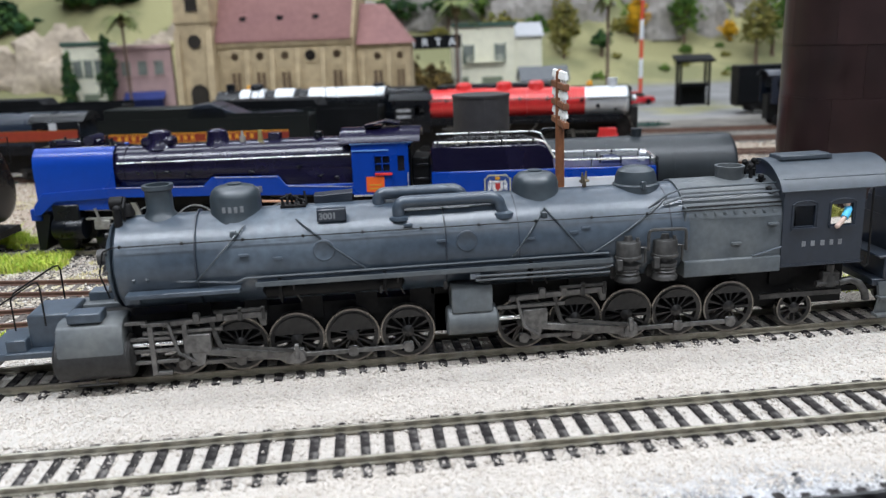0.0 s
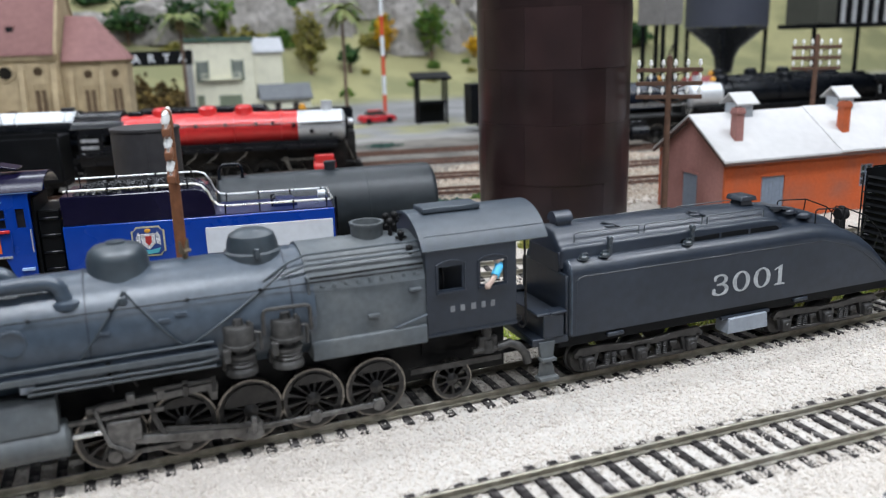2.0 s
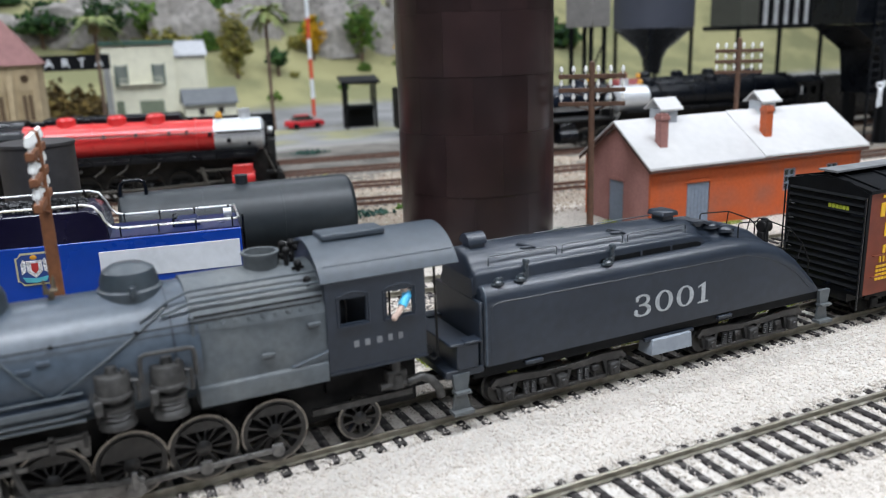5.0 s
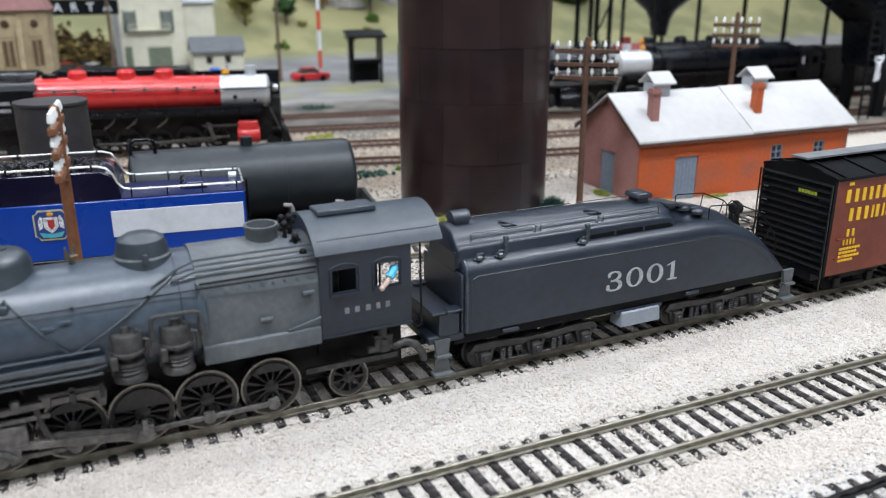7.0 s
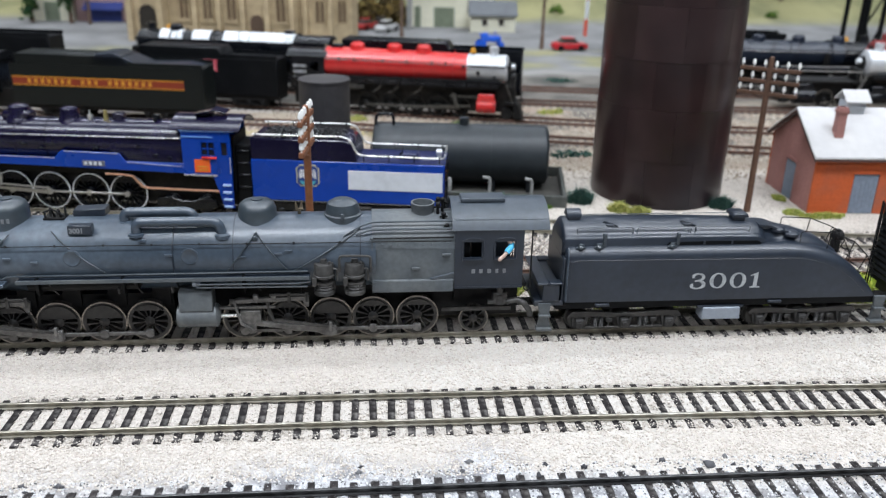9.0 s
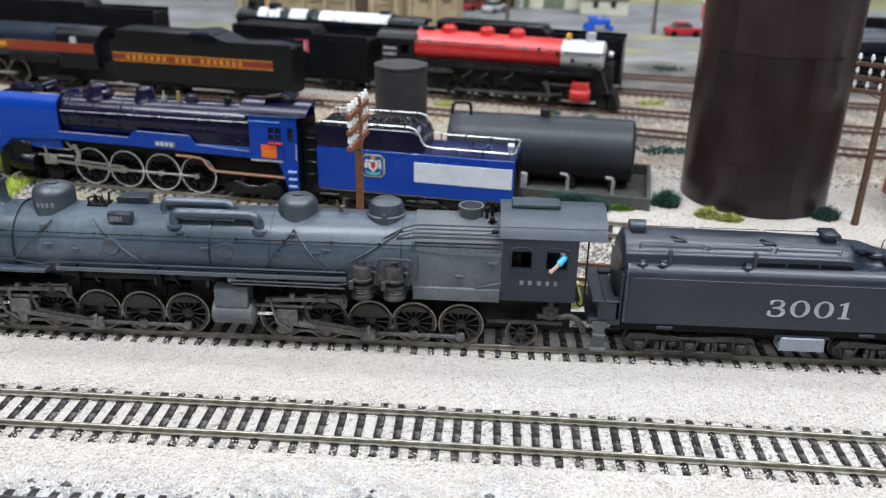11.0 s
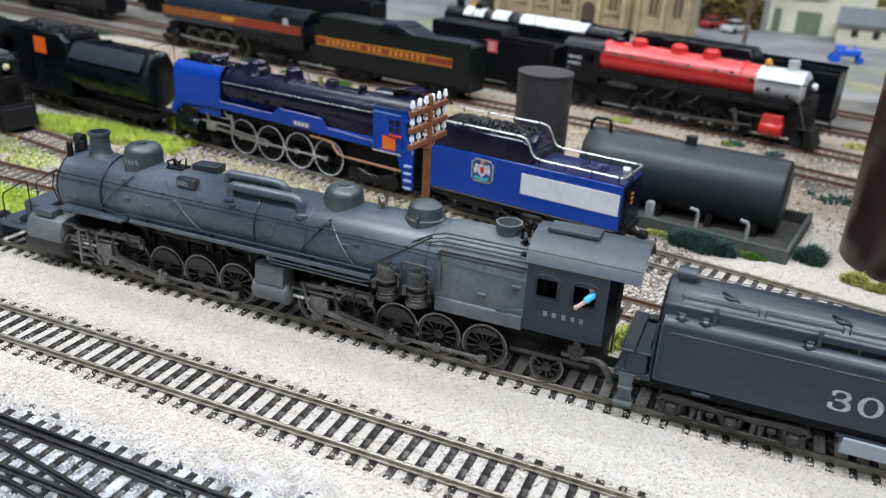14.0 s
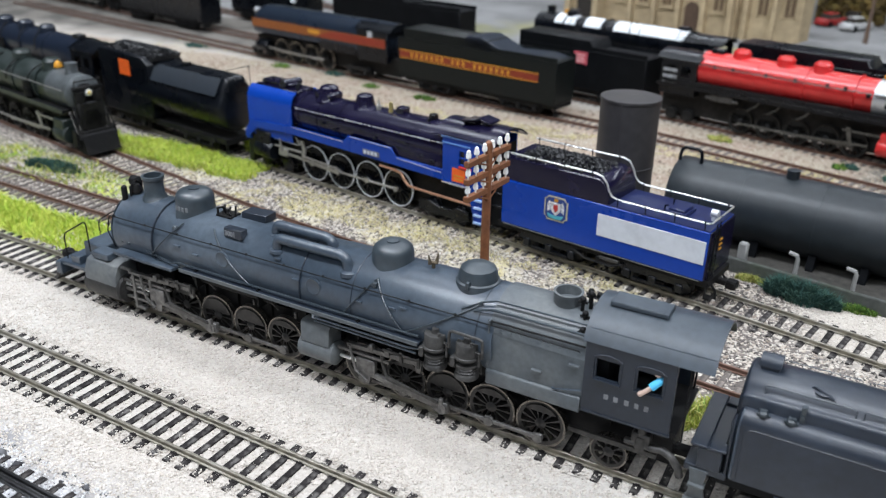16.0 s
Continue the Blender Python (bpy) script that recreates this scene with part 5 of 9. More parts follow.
    part("tool_box_strap", M().box(75.5, 95.6, -14.6, -13.2, 13.9, 14.9), GREY_TENDER, t)
    part("tank_bracket", M().box(31, 37, -15.0, -13.6, 15.8, 17.0, 0.2), GREY_TENDER, t)
    part("tank_bracket", M().box(106, 112, -15, -13.6, 15.8, 17.0, 0.2), GREY_TENDER, t)
    for xs_ in ((25.4, 44.8, 64.2), (104.4, 123.6, 142.6)):
        wm = M().lathe([(1, -0.8), (4.4, -0.4), (4.7, 0), (4.7, 1.8), (5.3, 2.0), (5.3, 2.6), (1, 2.6)], axis="y", n=20).mesh("tender_wheel", GREY_GEAR)
        for x in xs_:
            for s in (-1, 1):
                again("tender_wheel", wm, t, (x, s * 9.0, 7.4), (0, 0, 0 if s < 0 else 180))
        for s in (-1, 1):
            a, b_, c = xs_
            y0, y1 = sorted((s * 11.4, s * 12.9))
            fr = M().prism([(a - 5.4, 10.4), (a - 3.4, 12.6), (a + 4, 12.6), (b_ - 4, 11.6), (b_ + 4, 11.6), (c - 4, 12.6), (c + 3.4, 12.6), (c + 5.4, 10.4), (c + 4.6, 9.4), (c - 5, 10.2), (b_ + 5, 9.6), (b_, 10.4), (b_ - 5, 9.6), (a + 5, 10.2), (a - 4.6, 9.4)], "y", y0, y1)
            fr.prism([(a + 2, 4.4), (c - 2, 4.4), (c - 3, 5.6), (b_ + 3, 5.4), (b_ - 3, 5.4), (a + 3, 5.6)], "y", y0, y1)
            frame_ = part("truck_frame", fr, GREY_WHEEL, t, bevel=0.15)
            for x in xs_:
                jb = M().box(x - 1.9, x + 1.9, s * 13.1 - 1.5, s * 13.1 + 1.5, 5.2, 9.4, 0.5)
                jb.cyl((x, s * 14.4, 7.2), (x, s * 15.0, 7.2), 1.3, 1.0, 10)
                jb.prism([(x - 3.8, 10.4), (x - 2.6, 10.4), (x - 1.4, 6), (x - 2.4, 5.4)], "y", y0, y1).prism([(x + 3.8, 10.4), (x + 2.6, 10.4), (x + 1.4, 6), (x + 2.4, 5.4)], "y", y0, y1)
                part("journal_box", jb, GREY_TRUCK, frame_)
            for x in ((a + b_) / 2, (b_ + c) / 2):
                for dx in (-2.6, -0.2):
                    part("spring", M().lathe([(0.75 + 0.35 * (k % 2), 5.4 + k * 0.4) for k in range(12)], (x + dx, s * 12.5, 0), "z", 9), GREY_TRUCK, frame_)
                part("spring_hanger", M().box(x + 1.6, x + 4.4, s * 12.4 - 0.9, s * 12.4 + 0.9, 7.6, 9.4, 0.3).cyl((x + 3, s * 12.4, 5.2), (x + 3, s * 12.4, 8), 0.5, None, 6), GREY_TRUCK, frame_)
    part("draw_bar", M().box(-1, 15, -2, 2, 11, 13), BLACK_GEAR, t)
    part("coupler", M().box(154, 163, -1.6, 1.6, 9.4, 12, 0.3).box(162, 167, -2.4, 2.2, 8.8, 12.4, 0.6), BLACK_GEAR, t)
    # the number on the tank side, in heavy and light strokes
    words = "worn white digit on the tank side"
    y0, y1 = -14.62, -14.4
    three = stroke(bowl(73.9, 28.3, 2.3, 1.5, 165, -90, 0.5, 1.3), y0, y1)
    three.add(*(lambda q: (q.v, q.f))(stroke(bowl(73.9, 24.9, 2.75, 1.75, 90, -165, 0.5, 1.5), y0, y1)))
    three.ball((71.9, -14.5, 28.4), (0.6, 0.12, 0.6), 10, 6).ball((71.5, -14.5, 24.7), (0.75, 0.12, 0.75), 10, 6).box(72.6, 74.2, y0, y1, 26.35, 26.95)
    part("digit", three, WHITE_LETTER, t, words, smooth=0)
    for cx in (82.6, 91.3):
        part("digit", stroke(bowl(cx, 26.6, 2.75, 3.25, 90, 450, 0.45, 1.6, 36), y0, y1), WHITE_LETTER, t, words, smooth=0)
    one = [(96.8, 23.1), (96.8, 23.5), (98.2, 23.8), (98.2, 29.0), (96.6, 28.5), (96.6, 28.9), (99.8, 30.1), (99.8, 23.8), (101.2, 23.5), (101.2, 23.1)]
    part("digit", M().prism(one, "y", y0, y1), WHITE_LETTER, t, words, smooth=0)
    return t


grey_tender()

# ---------------------------------------------------------------- blue passenger locomotive and its tender
BLUE_AT, BLUE_TURN = (-128, 145.5, 0), -8.6


def blue_locomotive():
    t = thing("steam_locomotive", "royal blue and dark navy passenger steam locomotive with white-rimmed wheels", "locomotive", BLUE_AT, BLUE_TURN, "locomotives")
    ZC = 42.6
    part("boiler", M().lathe([(10, -190), (12.0, -189), (12.2, -120), (12.8, -80), (13.2, -36)], (0, 0, ZC), "x", 44), NAVY, t, "glossy dark navy boiler")
    part("firebox", M().prism([(-12.9, 28), (-13.1, 42), (13.1, 42), (12.9, 28)], "x", -78, -36.5), NAVY, t, "dark navy firebox casing", bevel=0.6, segments=2)
    part("ash_pan", M().box(-153, -78.4, -9.5, 9.5, 25, 33), BLACK_GEAR, t)
    for x in (-150, -134, -116, -98, -80, -62):
        part("boiler_band", M().lathe([(12.6 if x > -100 else 12.1, -0.25), (13.0 if x > -90 else 12.6, -0.2), (13.0 if x > -90 else 12.6, 0.2), (12.6 if x > -100 else 12.1, 0.25)], (x, 0, ZC), "x", 40), NAVY, t)
    gold_line = mat("worn_gilt_line", (0.42, 0.40, 0.40), 0.45, 0.2, 0.2, 500)
    for s in (-1, 1):
        prof = [(s * 13.7, 24.5), (s * 13.7, 47), (s * 12.9, 50.6), (s * 11.2, 53.4), (s * 8.4, 55.2), (s * 8.0, 54.6), (s * 10.6, 52.8), (s * 12.3, 50.2), (s * 13.1, 46.8), (s * 13.1, 24.5)]
        part("front_casing", M().prism(prof, "x", -195, -154.5), BLUE, t, "royal blue smokebox side panel", smooth=60)
        y0, y1 = sorted((s * 9, s * 14.2))
        b = part("running_board", M().box(-154.4, -36, y0, y1, 33.0, 34.0, 0.2), BLUE, t)
        val = [(-197, 22.5), (-197, 27), (-192, 33.6), (-154.4, 35.6), (-110, 35.2), (-105.5, 39.4), (-72.5, 39.0), (-69, 34.2), (-36, 32.8), (-36, 28.6), (-110, 30.0), (-154.4, 30.4), (-186, 29.0), (-194, 22.5)]
        part("valance", M().prism(val, "y", s * 14.4 - 0.4, s * 14.4 + 0.4), BLUE, b, "royal blue valance with stepped edge", bevel=0.2)
        part("valance_line", M().tube([(-154, s * 14.85, 35.3), (-110, s * 14.85, 34.9)], 0.2, 5).tube([(-104, s * 14.85, 39.0), (-73, s * 14.85, 38.6)], 0.2, 5).tube([(-68, s * 14.85, 33.8), (-37, s * 14.85, 32.5)], 0.2, 5), gold_line, b)
        part("number_plate", M().box(-94, -81, s * 14.95 - 0.2, s * 14.95 + 0.2, 31.0, 34.2, 0.15), mat("silvered_number_plate", (0.16, 0.17, 0.22), 0.4, 0.4, 0.2, 500), b)
        bars = M()
        for x in (-92, -89.2, -86.4, -83.6):
            bars.box(x - 0.8, x + 0.8, s * 15.25 - 0.15, s * 15.25 + 0.15, 31.6, 33.6)
        part("number_bars", bars, GREY_PANEL, b)
    part("pilot", M().prism([(-199, 4), (-195, 4), (-190, 22), (-195, 25), (-199, 20)], "y", -12.5, 12.5), BLACK, t, bevel=0.4)
    part("buffer_beam", M().box(-200, -194.5, -13.6, 13.6, 19.5, 25.5, 0.4), BLUE, t)
    part("smokebox_front", M().lathe([(10.2, -190), (9, -192), (4, -193.5), (0.4, -194)], (0, 0, ZC), "x", 26), BLACK, t)
    part("top_casing", M().box(-193, -156, -8.0, 8.0, 53.6, 55.6, 0.6).box(-190, -164, -4.6, 4.6, 55.4, 58.4, 0.8), NAVY, t)
    for i in range(7):
        x, y = -187 + i * 5, -5 + (i % 3) * 3
        part("top_fitting", M().cyl((x, y, 55), (x, y, 59.0 + (i % 2)), 0.9, 0.6, 8).box(x - 1.6, x + 1.6, y - 0.6, y + 0.6, 57, 57.9, 0.2), BLACK, t)
    part("feedwater_heater", M().cyl((-168, -7, 58), (-168, 7, 58), 2.6, None, 16), NAVY, t)
    for x, w, top in ((-134.5, 6.0, 62.0), (-105, 5.2, 61.6)):
        part("dome", M().lathe([(w + 2.4, 52.6), (w + 0.4, 55.6), (w, 58.6), (w * 0.92, top - 1.4), (w * 0.6, top - 0.3), (0.4, top)], (x, 0, 0), "z", 26), NAVY, t)
    part("sand_box", M().box(-143, -127, -5.2, 5.2, 53.5, 58.4, 1.4), NAVY, t)
    brass = mat("pale_brass", (0.62, 0.52, 0.22), 0.35, 0.8, 0.1, 500)
    part("whistle", M().cyl((-91.7, -3, 53), (-91.7, -3, 57.4), 1.2, 1.6, 10).cyl((-91.7, -3, 57.4), (-91.7, -3, 60.4), 0.9, 0.4, 8), mat("bright_nickel", (0.75, 0.75, 0.72), 0.3, 0.8, 0.1, 500), t, "bright nickel whistle")
    part("safety_valve", M().cyl((-82.8, -2.6, 53), (-82.8, -2.6, 60.4), 1.5, 1.0, 10), brass, t, "pale brass safety valve")
    part("turret", M().box(-79, -73, -3, 3, 54, 58.6, 0.5), NAVY, t)
    part("turret", M().box(-56, -52, -2, 2, 54.6, 58.6, 0.5).cyl((-54, -2, 56), (-54, -5, 56), 0.8, None, 8), BLACK, t)
    # bright wire whose pale colour also stands for the boiler's long highlight
    part("handrail", handrail([(-153, -12.4, 47.2), (-37, -13.2, 48.2)], [(x, -12.7, 47.2 + (x + 153) * 0.009) for x in range(-150, -42, 14)], 0.3), CHROME, t)
    for x, z in ((-128, 42), (-118, 40), (-86, 41), (-62, 43), (-52, 38), (-44, 37)):
        part("boiler_fitting", M().box(x - 1.2, x + 1.2, -13.9, -12.0, z - 0.5, z + 0.7, 0.2), BLACK, t)
    # cab
    for s in (-1, 1):
        y0, y1 = sorted((s * 14.6, s * 13.7))
        side = part("cab_side", M().sheet((-36, -25, -17.6, -13.8, -10.4, -8.4), (28, 39.4, 47.0, 53), y0, y1, ((1, 1), (3, 1))), BLUE, t, "royal blue cab side with window openings", smooth=25)
        part("step_panel", M().prism([(-20, 27.98), (-8.6, 27.98), (-8.6, 8.6), (-14.2, 8.6), (-16.2, 17), (-18.6, 24.5)], "y", y0, y1), BLUE, side)
        for x in (-16.2, -8.9):
            part("cab_grab_rail", M().tube([(x, s * 14.9, 29.5), (x, s * 15.2, 30), (x, s * 15.2, 38), (x, s * 14.9, 38.5)], 0.25, 5), CHROME if x > -10 else BLUE, side)
    part("cab_front", M().prism([(-13.65, 28.2), (-13.65, 53)] + arc(0, 41, 18.2, 139, 41, 8) + [(13.65, 53), (13.65, 28.2)], "x", -35.9, -35), BLUE, t, smooth=25)
    cab_glass = mat("dark_cab_glass", (0.02, 0.02, 0.025), 0.1, 0, 0.05, 300)
    for a, b_ in ((-25, -17.6), (-13.8, -10.4)):
        for y in (-13.6, 13.3):
            part("window_pane", M().box(a - .4, b_ + .4, y, y + 0.3, 39, 47.4), cab_glass, t)
    wf = M()
    for x in (-25.2, -21.3, -17.4, -14, -10.2):
        wf.box(x - 0.25, x + 0.25, -14.8, -13.7, 39.2, 47.2)
    for z in (39.3, 43.2, 47.1):
        wf.box(-25.4, -17.2, -14.8, -13.7, z - 0.22, z + 0.22)
    part("window_frame", wf, BLUE, t)
    outer, inner = arc(0, 36.5, 23.2, 132, 48, 16), arc(0, 36.5, 22.4, 132, 48, 16)
    roof = part("cab_roof", M().prism(outer + inner[::-1], "x", -42, -2.6), NAVY, t, "curved dark navy cab roof", smooth=60)
    part("roof_vent", M().box(-30, -22, -5, 5, 59.4, 60.8, 0.3), NAVY, roof)
    part("roof_hatch", M().box(-4, 4, -5, 5, -0.4, 0.4, 0.2, Matrix.Translation((-17, 0, 62.0)) @ Matrix.Rotation(0.22, 4, "Y")), NAVY, roof)
    part("roof_hatch", M().box(-5, 5, -4, 4, -0.4, 0.4, 0.2, Matrix.Translation((-25, -4, 61.8)) @ Matrix.Rotation(-0.2, 4, "Y")), NAVY, roof)
    pale_gutter = mat("pale_blue_gutter", (0.16, 0.34, 0.72), 0.35, 0, 0.05, 300)
    part("gutter", M().tube([(-36.5, -14.9, 53.2), (-6, -14.9, 53.6)], 0.5), pale_gutter, t)
    part("cab_line", M().box(-36, -18, -14.95, -14.5, 49.6, 50.2), pale_gutter, t)
    sign = part("orange_sign", M().box(-29.4, -20.6, -15.0, -14.6, 29.6, 37.0), ORANGE, t, "orange square sign on the cab side")
    for z in (32.6, 30.8):
        part("sign_bar", M().box(-28, -22, -15.1, -14.9, z, z + 0.7), GOLD, sign)
    part("red_lamp", M().box(-25, -16.5, -15.6, -14.6, 37.6, 38.8, 0.2), RED, t)
    pale_step = mat("worn_pale_step", (0.35, 0.5, 0.75), 0.4, 0, 0.1, 300)
    for z in (9.6, 13.8, 18.0, 22.2):
        part("cab_step", M().box(-14.0, -9.4, -16.2, -14.4, z, z + 0.9), pale_step, t)
    part("step_line", M().box(-36, -17, -15.1, -14.55, 27.4, 28.3), CHROME, t)
    # wheels, rods, frame
    tyre = M().lathe([(10.42, 0.1), (10.42, -0.25), (10.95, -0.25), (10.95, 0.6), (10.42, 0.6)], axis="y", n=44, cap=False).mesh("tyre", WHITE)
    core = spoked_wheel("driving_wheel", 10.9, 2.3, 15, BLACK, 48, tyre=BLACK)
    drivers = (-139.6, -117.2, -94.0, -71.6)
    for x in drivers:
        for s in (-1, 1):
            w_ = again("driving_wheel", core, t, (x, s * 9.6, 14.0), (0, 0, 0 if s < 0 else 180))
            again("tyre", tyre, w_, (0, 0, 0))
    for s in (-1, 1):
        m = M().box(drivers[0] - 1, drivers[-1] + 1, s * 12 - 0.4, s * 12 + 0.4, 13.4, 14.6, 0.2)
        for x in drivers:
            m.lathe([(1.6, -0.7), (1.6, 0.7), (0.8, 1.0)], (x, s * 12, 14), "y", 12)
        part("side_rod", m, STEEL_ROD, t)
        part("main_rod", M().prism([(-164, 16.2), (-164, 17.4), (-117, 15.0), (-115.5, 13.8), (-117, 12.8)], "y", s * 13.2 - 0.35, s * 13.2 + 0.35), STEEL_ROD, t)
        part("crosshead", M().box(-168, -160, s * 13 - 1, s * 13 + 1, 14.4, 19.2, 0.3), STEEL_ROD, t)
        part("slide_bar", M().box(-172, -148, s * 13 - .6, s * 13 + .6, 19.4, 20.4, 0.1), STEEL_ROD, t)
        part("valve_rod", M().cyl((-172, s * 13, 24.4), (-150, s * 13, 24.0), 0.5, None, 8), STEEL_ROD, t)
        part("combination_lever", M().prism([(-167, 25.4), (-165.8, 25.4), (-163.2, 15), (-164.4, 14.6)], "y", s * 14 - .3, s * 14 + .3), STEEL_ROD, t)
        part("expansion_link", M().prism([(-148, 27.6), (-145.4, 27.6), (-143.4, 22), (-144.6, 17), (-147, 17), (-146, 22)], "y", s * 13.4 - .5, s * 13.4 + .5), STEEL_ROD, t)
        part("eccentric_rod", M().prism([(-146, 17.8), (-145.6, 18.8), (-117, 17.2), (-117, 16.2)], "y", s * 14.2 - .3, s * 14.2 + .3), STEEL_ROD, t)
        part("return_crank", M().prism([(-118.4, 17.4), (-116.4, 17.4), (-114.6, 13.4), (-116.4, 12.8)], "y", s * 14 - .3, s * 14 + .3), STEEL_ROD, t)
        part("link_hanger", M().prism([(-152, 29), (-150.6, 29), (-147.4, 25), (-148.4, 24.4)], "y", s * 13.8 - .3, s * 13.8 + .3), STEEL_ROD, t)
        part("cylinder", M().lathe([(5.4, -189), (5.8, -188.4), (5.8, -174), (5.4, -173.4)], (0, s * 11.5, 15), "x", 22).box(-188, -174.5, s * 11 - 4, s * 11 + 4, 15, 27.5, 0.6), BLACK, t)
        part("copper_pipe", M().tube([(-82, s * 13.8, 26.4), (-72, s * 13.8, 26.2), (-66, s * 13.8, 25.4), (-63.6, s * 13.8, 22), (-61, s * 13.8, 19.4), (-57, s * 13.8, 18.8), (-40, s * 13.8, 18.6), (-15, s * 13.8, 18.4)], 0.7, 8), COPPER, t, "copper pipe below the cab")
    part("frame", M().box(-190, -6, -6, 6, 8, 28), BLACK_GEAR, t)
    wm = M().lathe([(1, -0.6), (5, -0.3), (5.4, 0), (5.4, 2), (6, 2.4), (1, 2.4)], axis="y", n=22).mesh("truck_wheel", BLACK)
    for x in (-185, -165, -47, -27):
        for s in (-1, 1):
            again("truck_wheel", wm, t, (x, s * 9.2, 8.2), (0, 0, 0 if s < 0 else 180))
    for s in (-1, 1):
        y0, y1 = sorted((s * 11, s * 12.4))
        part("trailing_truck", M().prism([(-55, 8), (-54, 12.5), (-47, 13.4), (-40, 11.4), (-33, 11.4), (-27, 13.4), (-20, 12.5), (-19, 8), (-24, 6.4), (-50, 6.4)], "y", y0, y1), BLACK, t, bevel=0.3)
    part("cab_back", M().box(-8.2, -7.2, -12, 12, 18, 50), BLACK_DULL, t)
    # added black block and ribs give the darkness of the gap behind the cab
    part("gap_shade_block", M().box(-7.0, 1.6, -10.5, 10.5, 9, 45, 0.6), BLACK_DULL, t, "black block standing for the dark gap before the tender")
    for z in (20, 27, 34, 41):
        part("gap_shade_rib", M().box(-6.4, 1.2, -11.2, 11.2, z, z + 1.2, 0.3), BLACK, t)
    return t


blue_locomotive()


def coal_heap(x0, x1, y0, y1, z, h, seed):
    """A heap of broken coal."""
    r, m = random.Random(seed), M()
    for _ in range(int((x1 - x0) * (y1 - y0) / 2.2)):
        x, y, s = r.uniform(x0, x1), r.uniform(y0, y1), r.uniform(0.8, 1.7)
        zz = z + h * (1 - ((2 * y - y0 - y1) / (y1 - y0)) ** 2) * min(1, (x - x0) / 6, (x1 - x) / 6) + r.uniform(-.4, .4)
        m.box(-s / 2, s / 2, -s / 2, s / 2, -s / 2, s / 2, 0, Matrix.Translation((x, y, zz)) @ Euler((r.random() * 3, r.random() * 3, r.random() * 3)).to_matrix().to_4x4())
    m.box(x0, x1, y0, y1, z - 3, z)
    return m


def freight_truck(t, xs_, material, half=9.0, r=4.8, name="tender_wheel"):
    wm = M().lathe([(1, -0.6), (r - .4, -0.3), (r, 0), (r, 1.8), (r + .6, 2.0), (r + .6, 2.5), (1, 2.5)], axis="y", n=18).mesh(name, material)
    for x in xs_:
        for s in (-1, 1):
            again(name, wm, t, (x, s * half, 2.5 + r), (0, 0, 0 if s < 0 else 180))
    for s in (-1, 1):
        a, c = xs_[0], xs_[-1]
        y0, y1 = sorted((s * 11.2, s * 12.9))
        m = M().prism([(a - 5, 9.6), (a - 3, 12), (c + 3, 12), (c + 5, 9.6), (c + 3, 8.6), (a - 3, 8.6)], "y", y0, y1).prism([(a + 2, 4.4), (c - 2, 4.4), (c - 3, 6), (a + 3, 6)], "y", y0, y1)
        for x in xs_:
            m.box(x - 1.9, x + 1.9, s * 12.6 - 1.2, s * 12.6 + 1.2, 5.2, 9.4, 0.4)
        part("truck_frame", m, material, t)


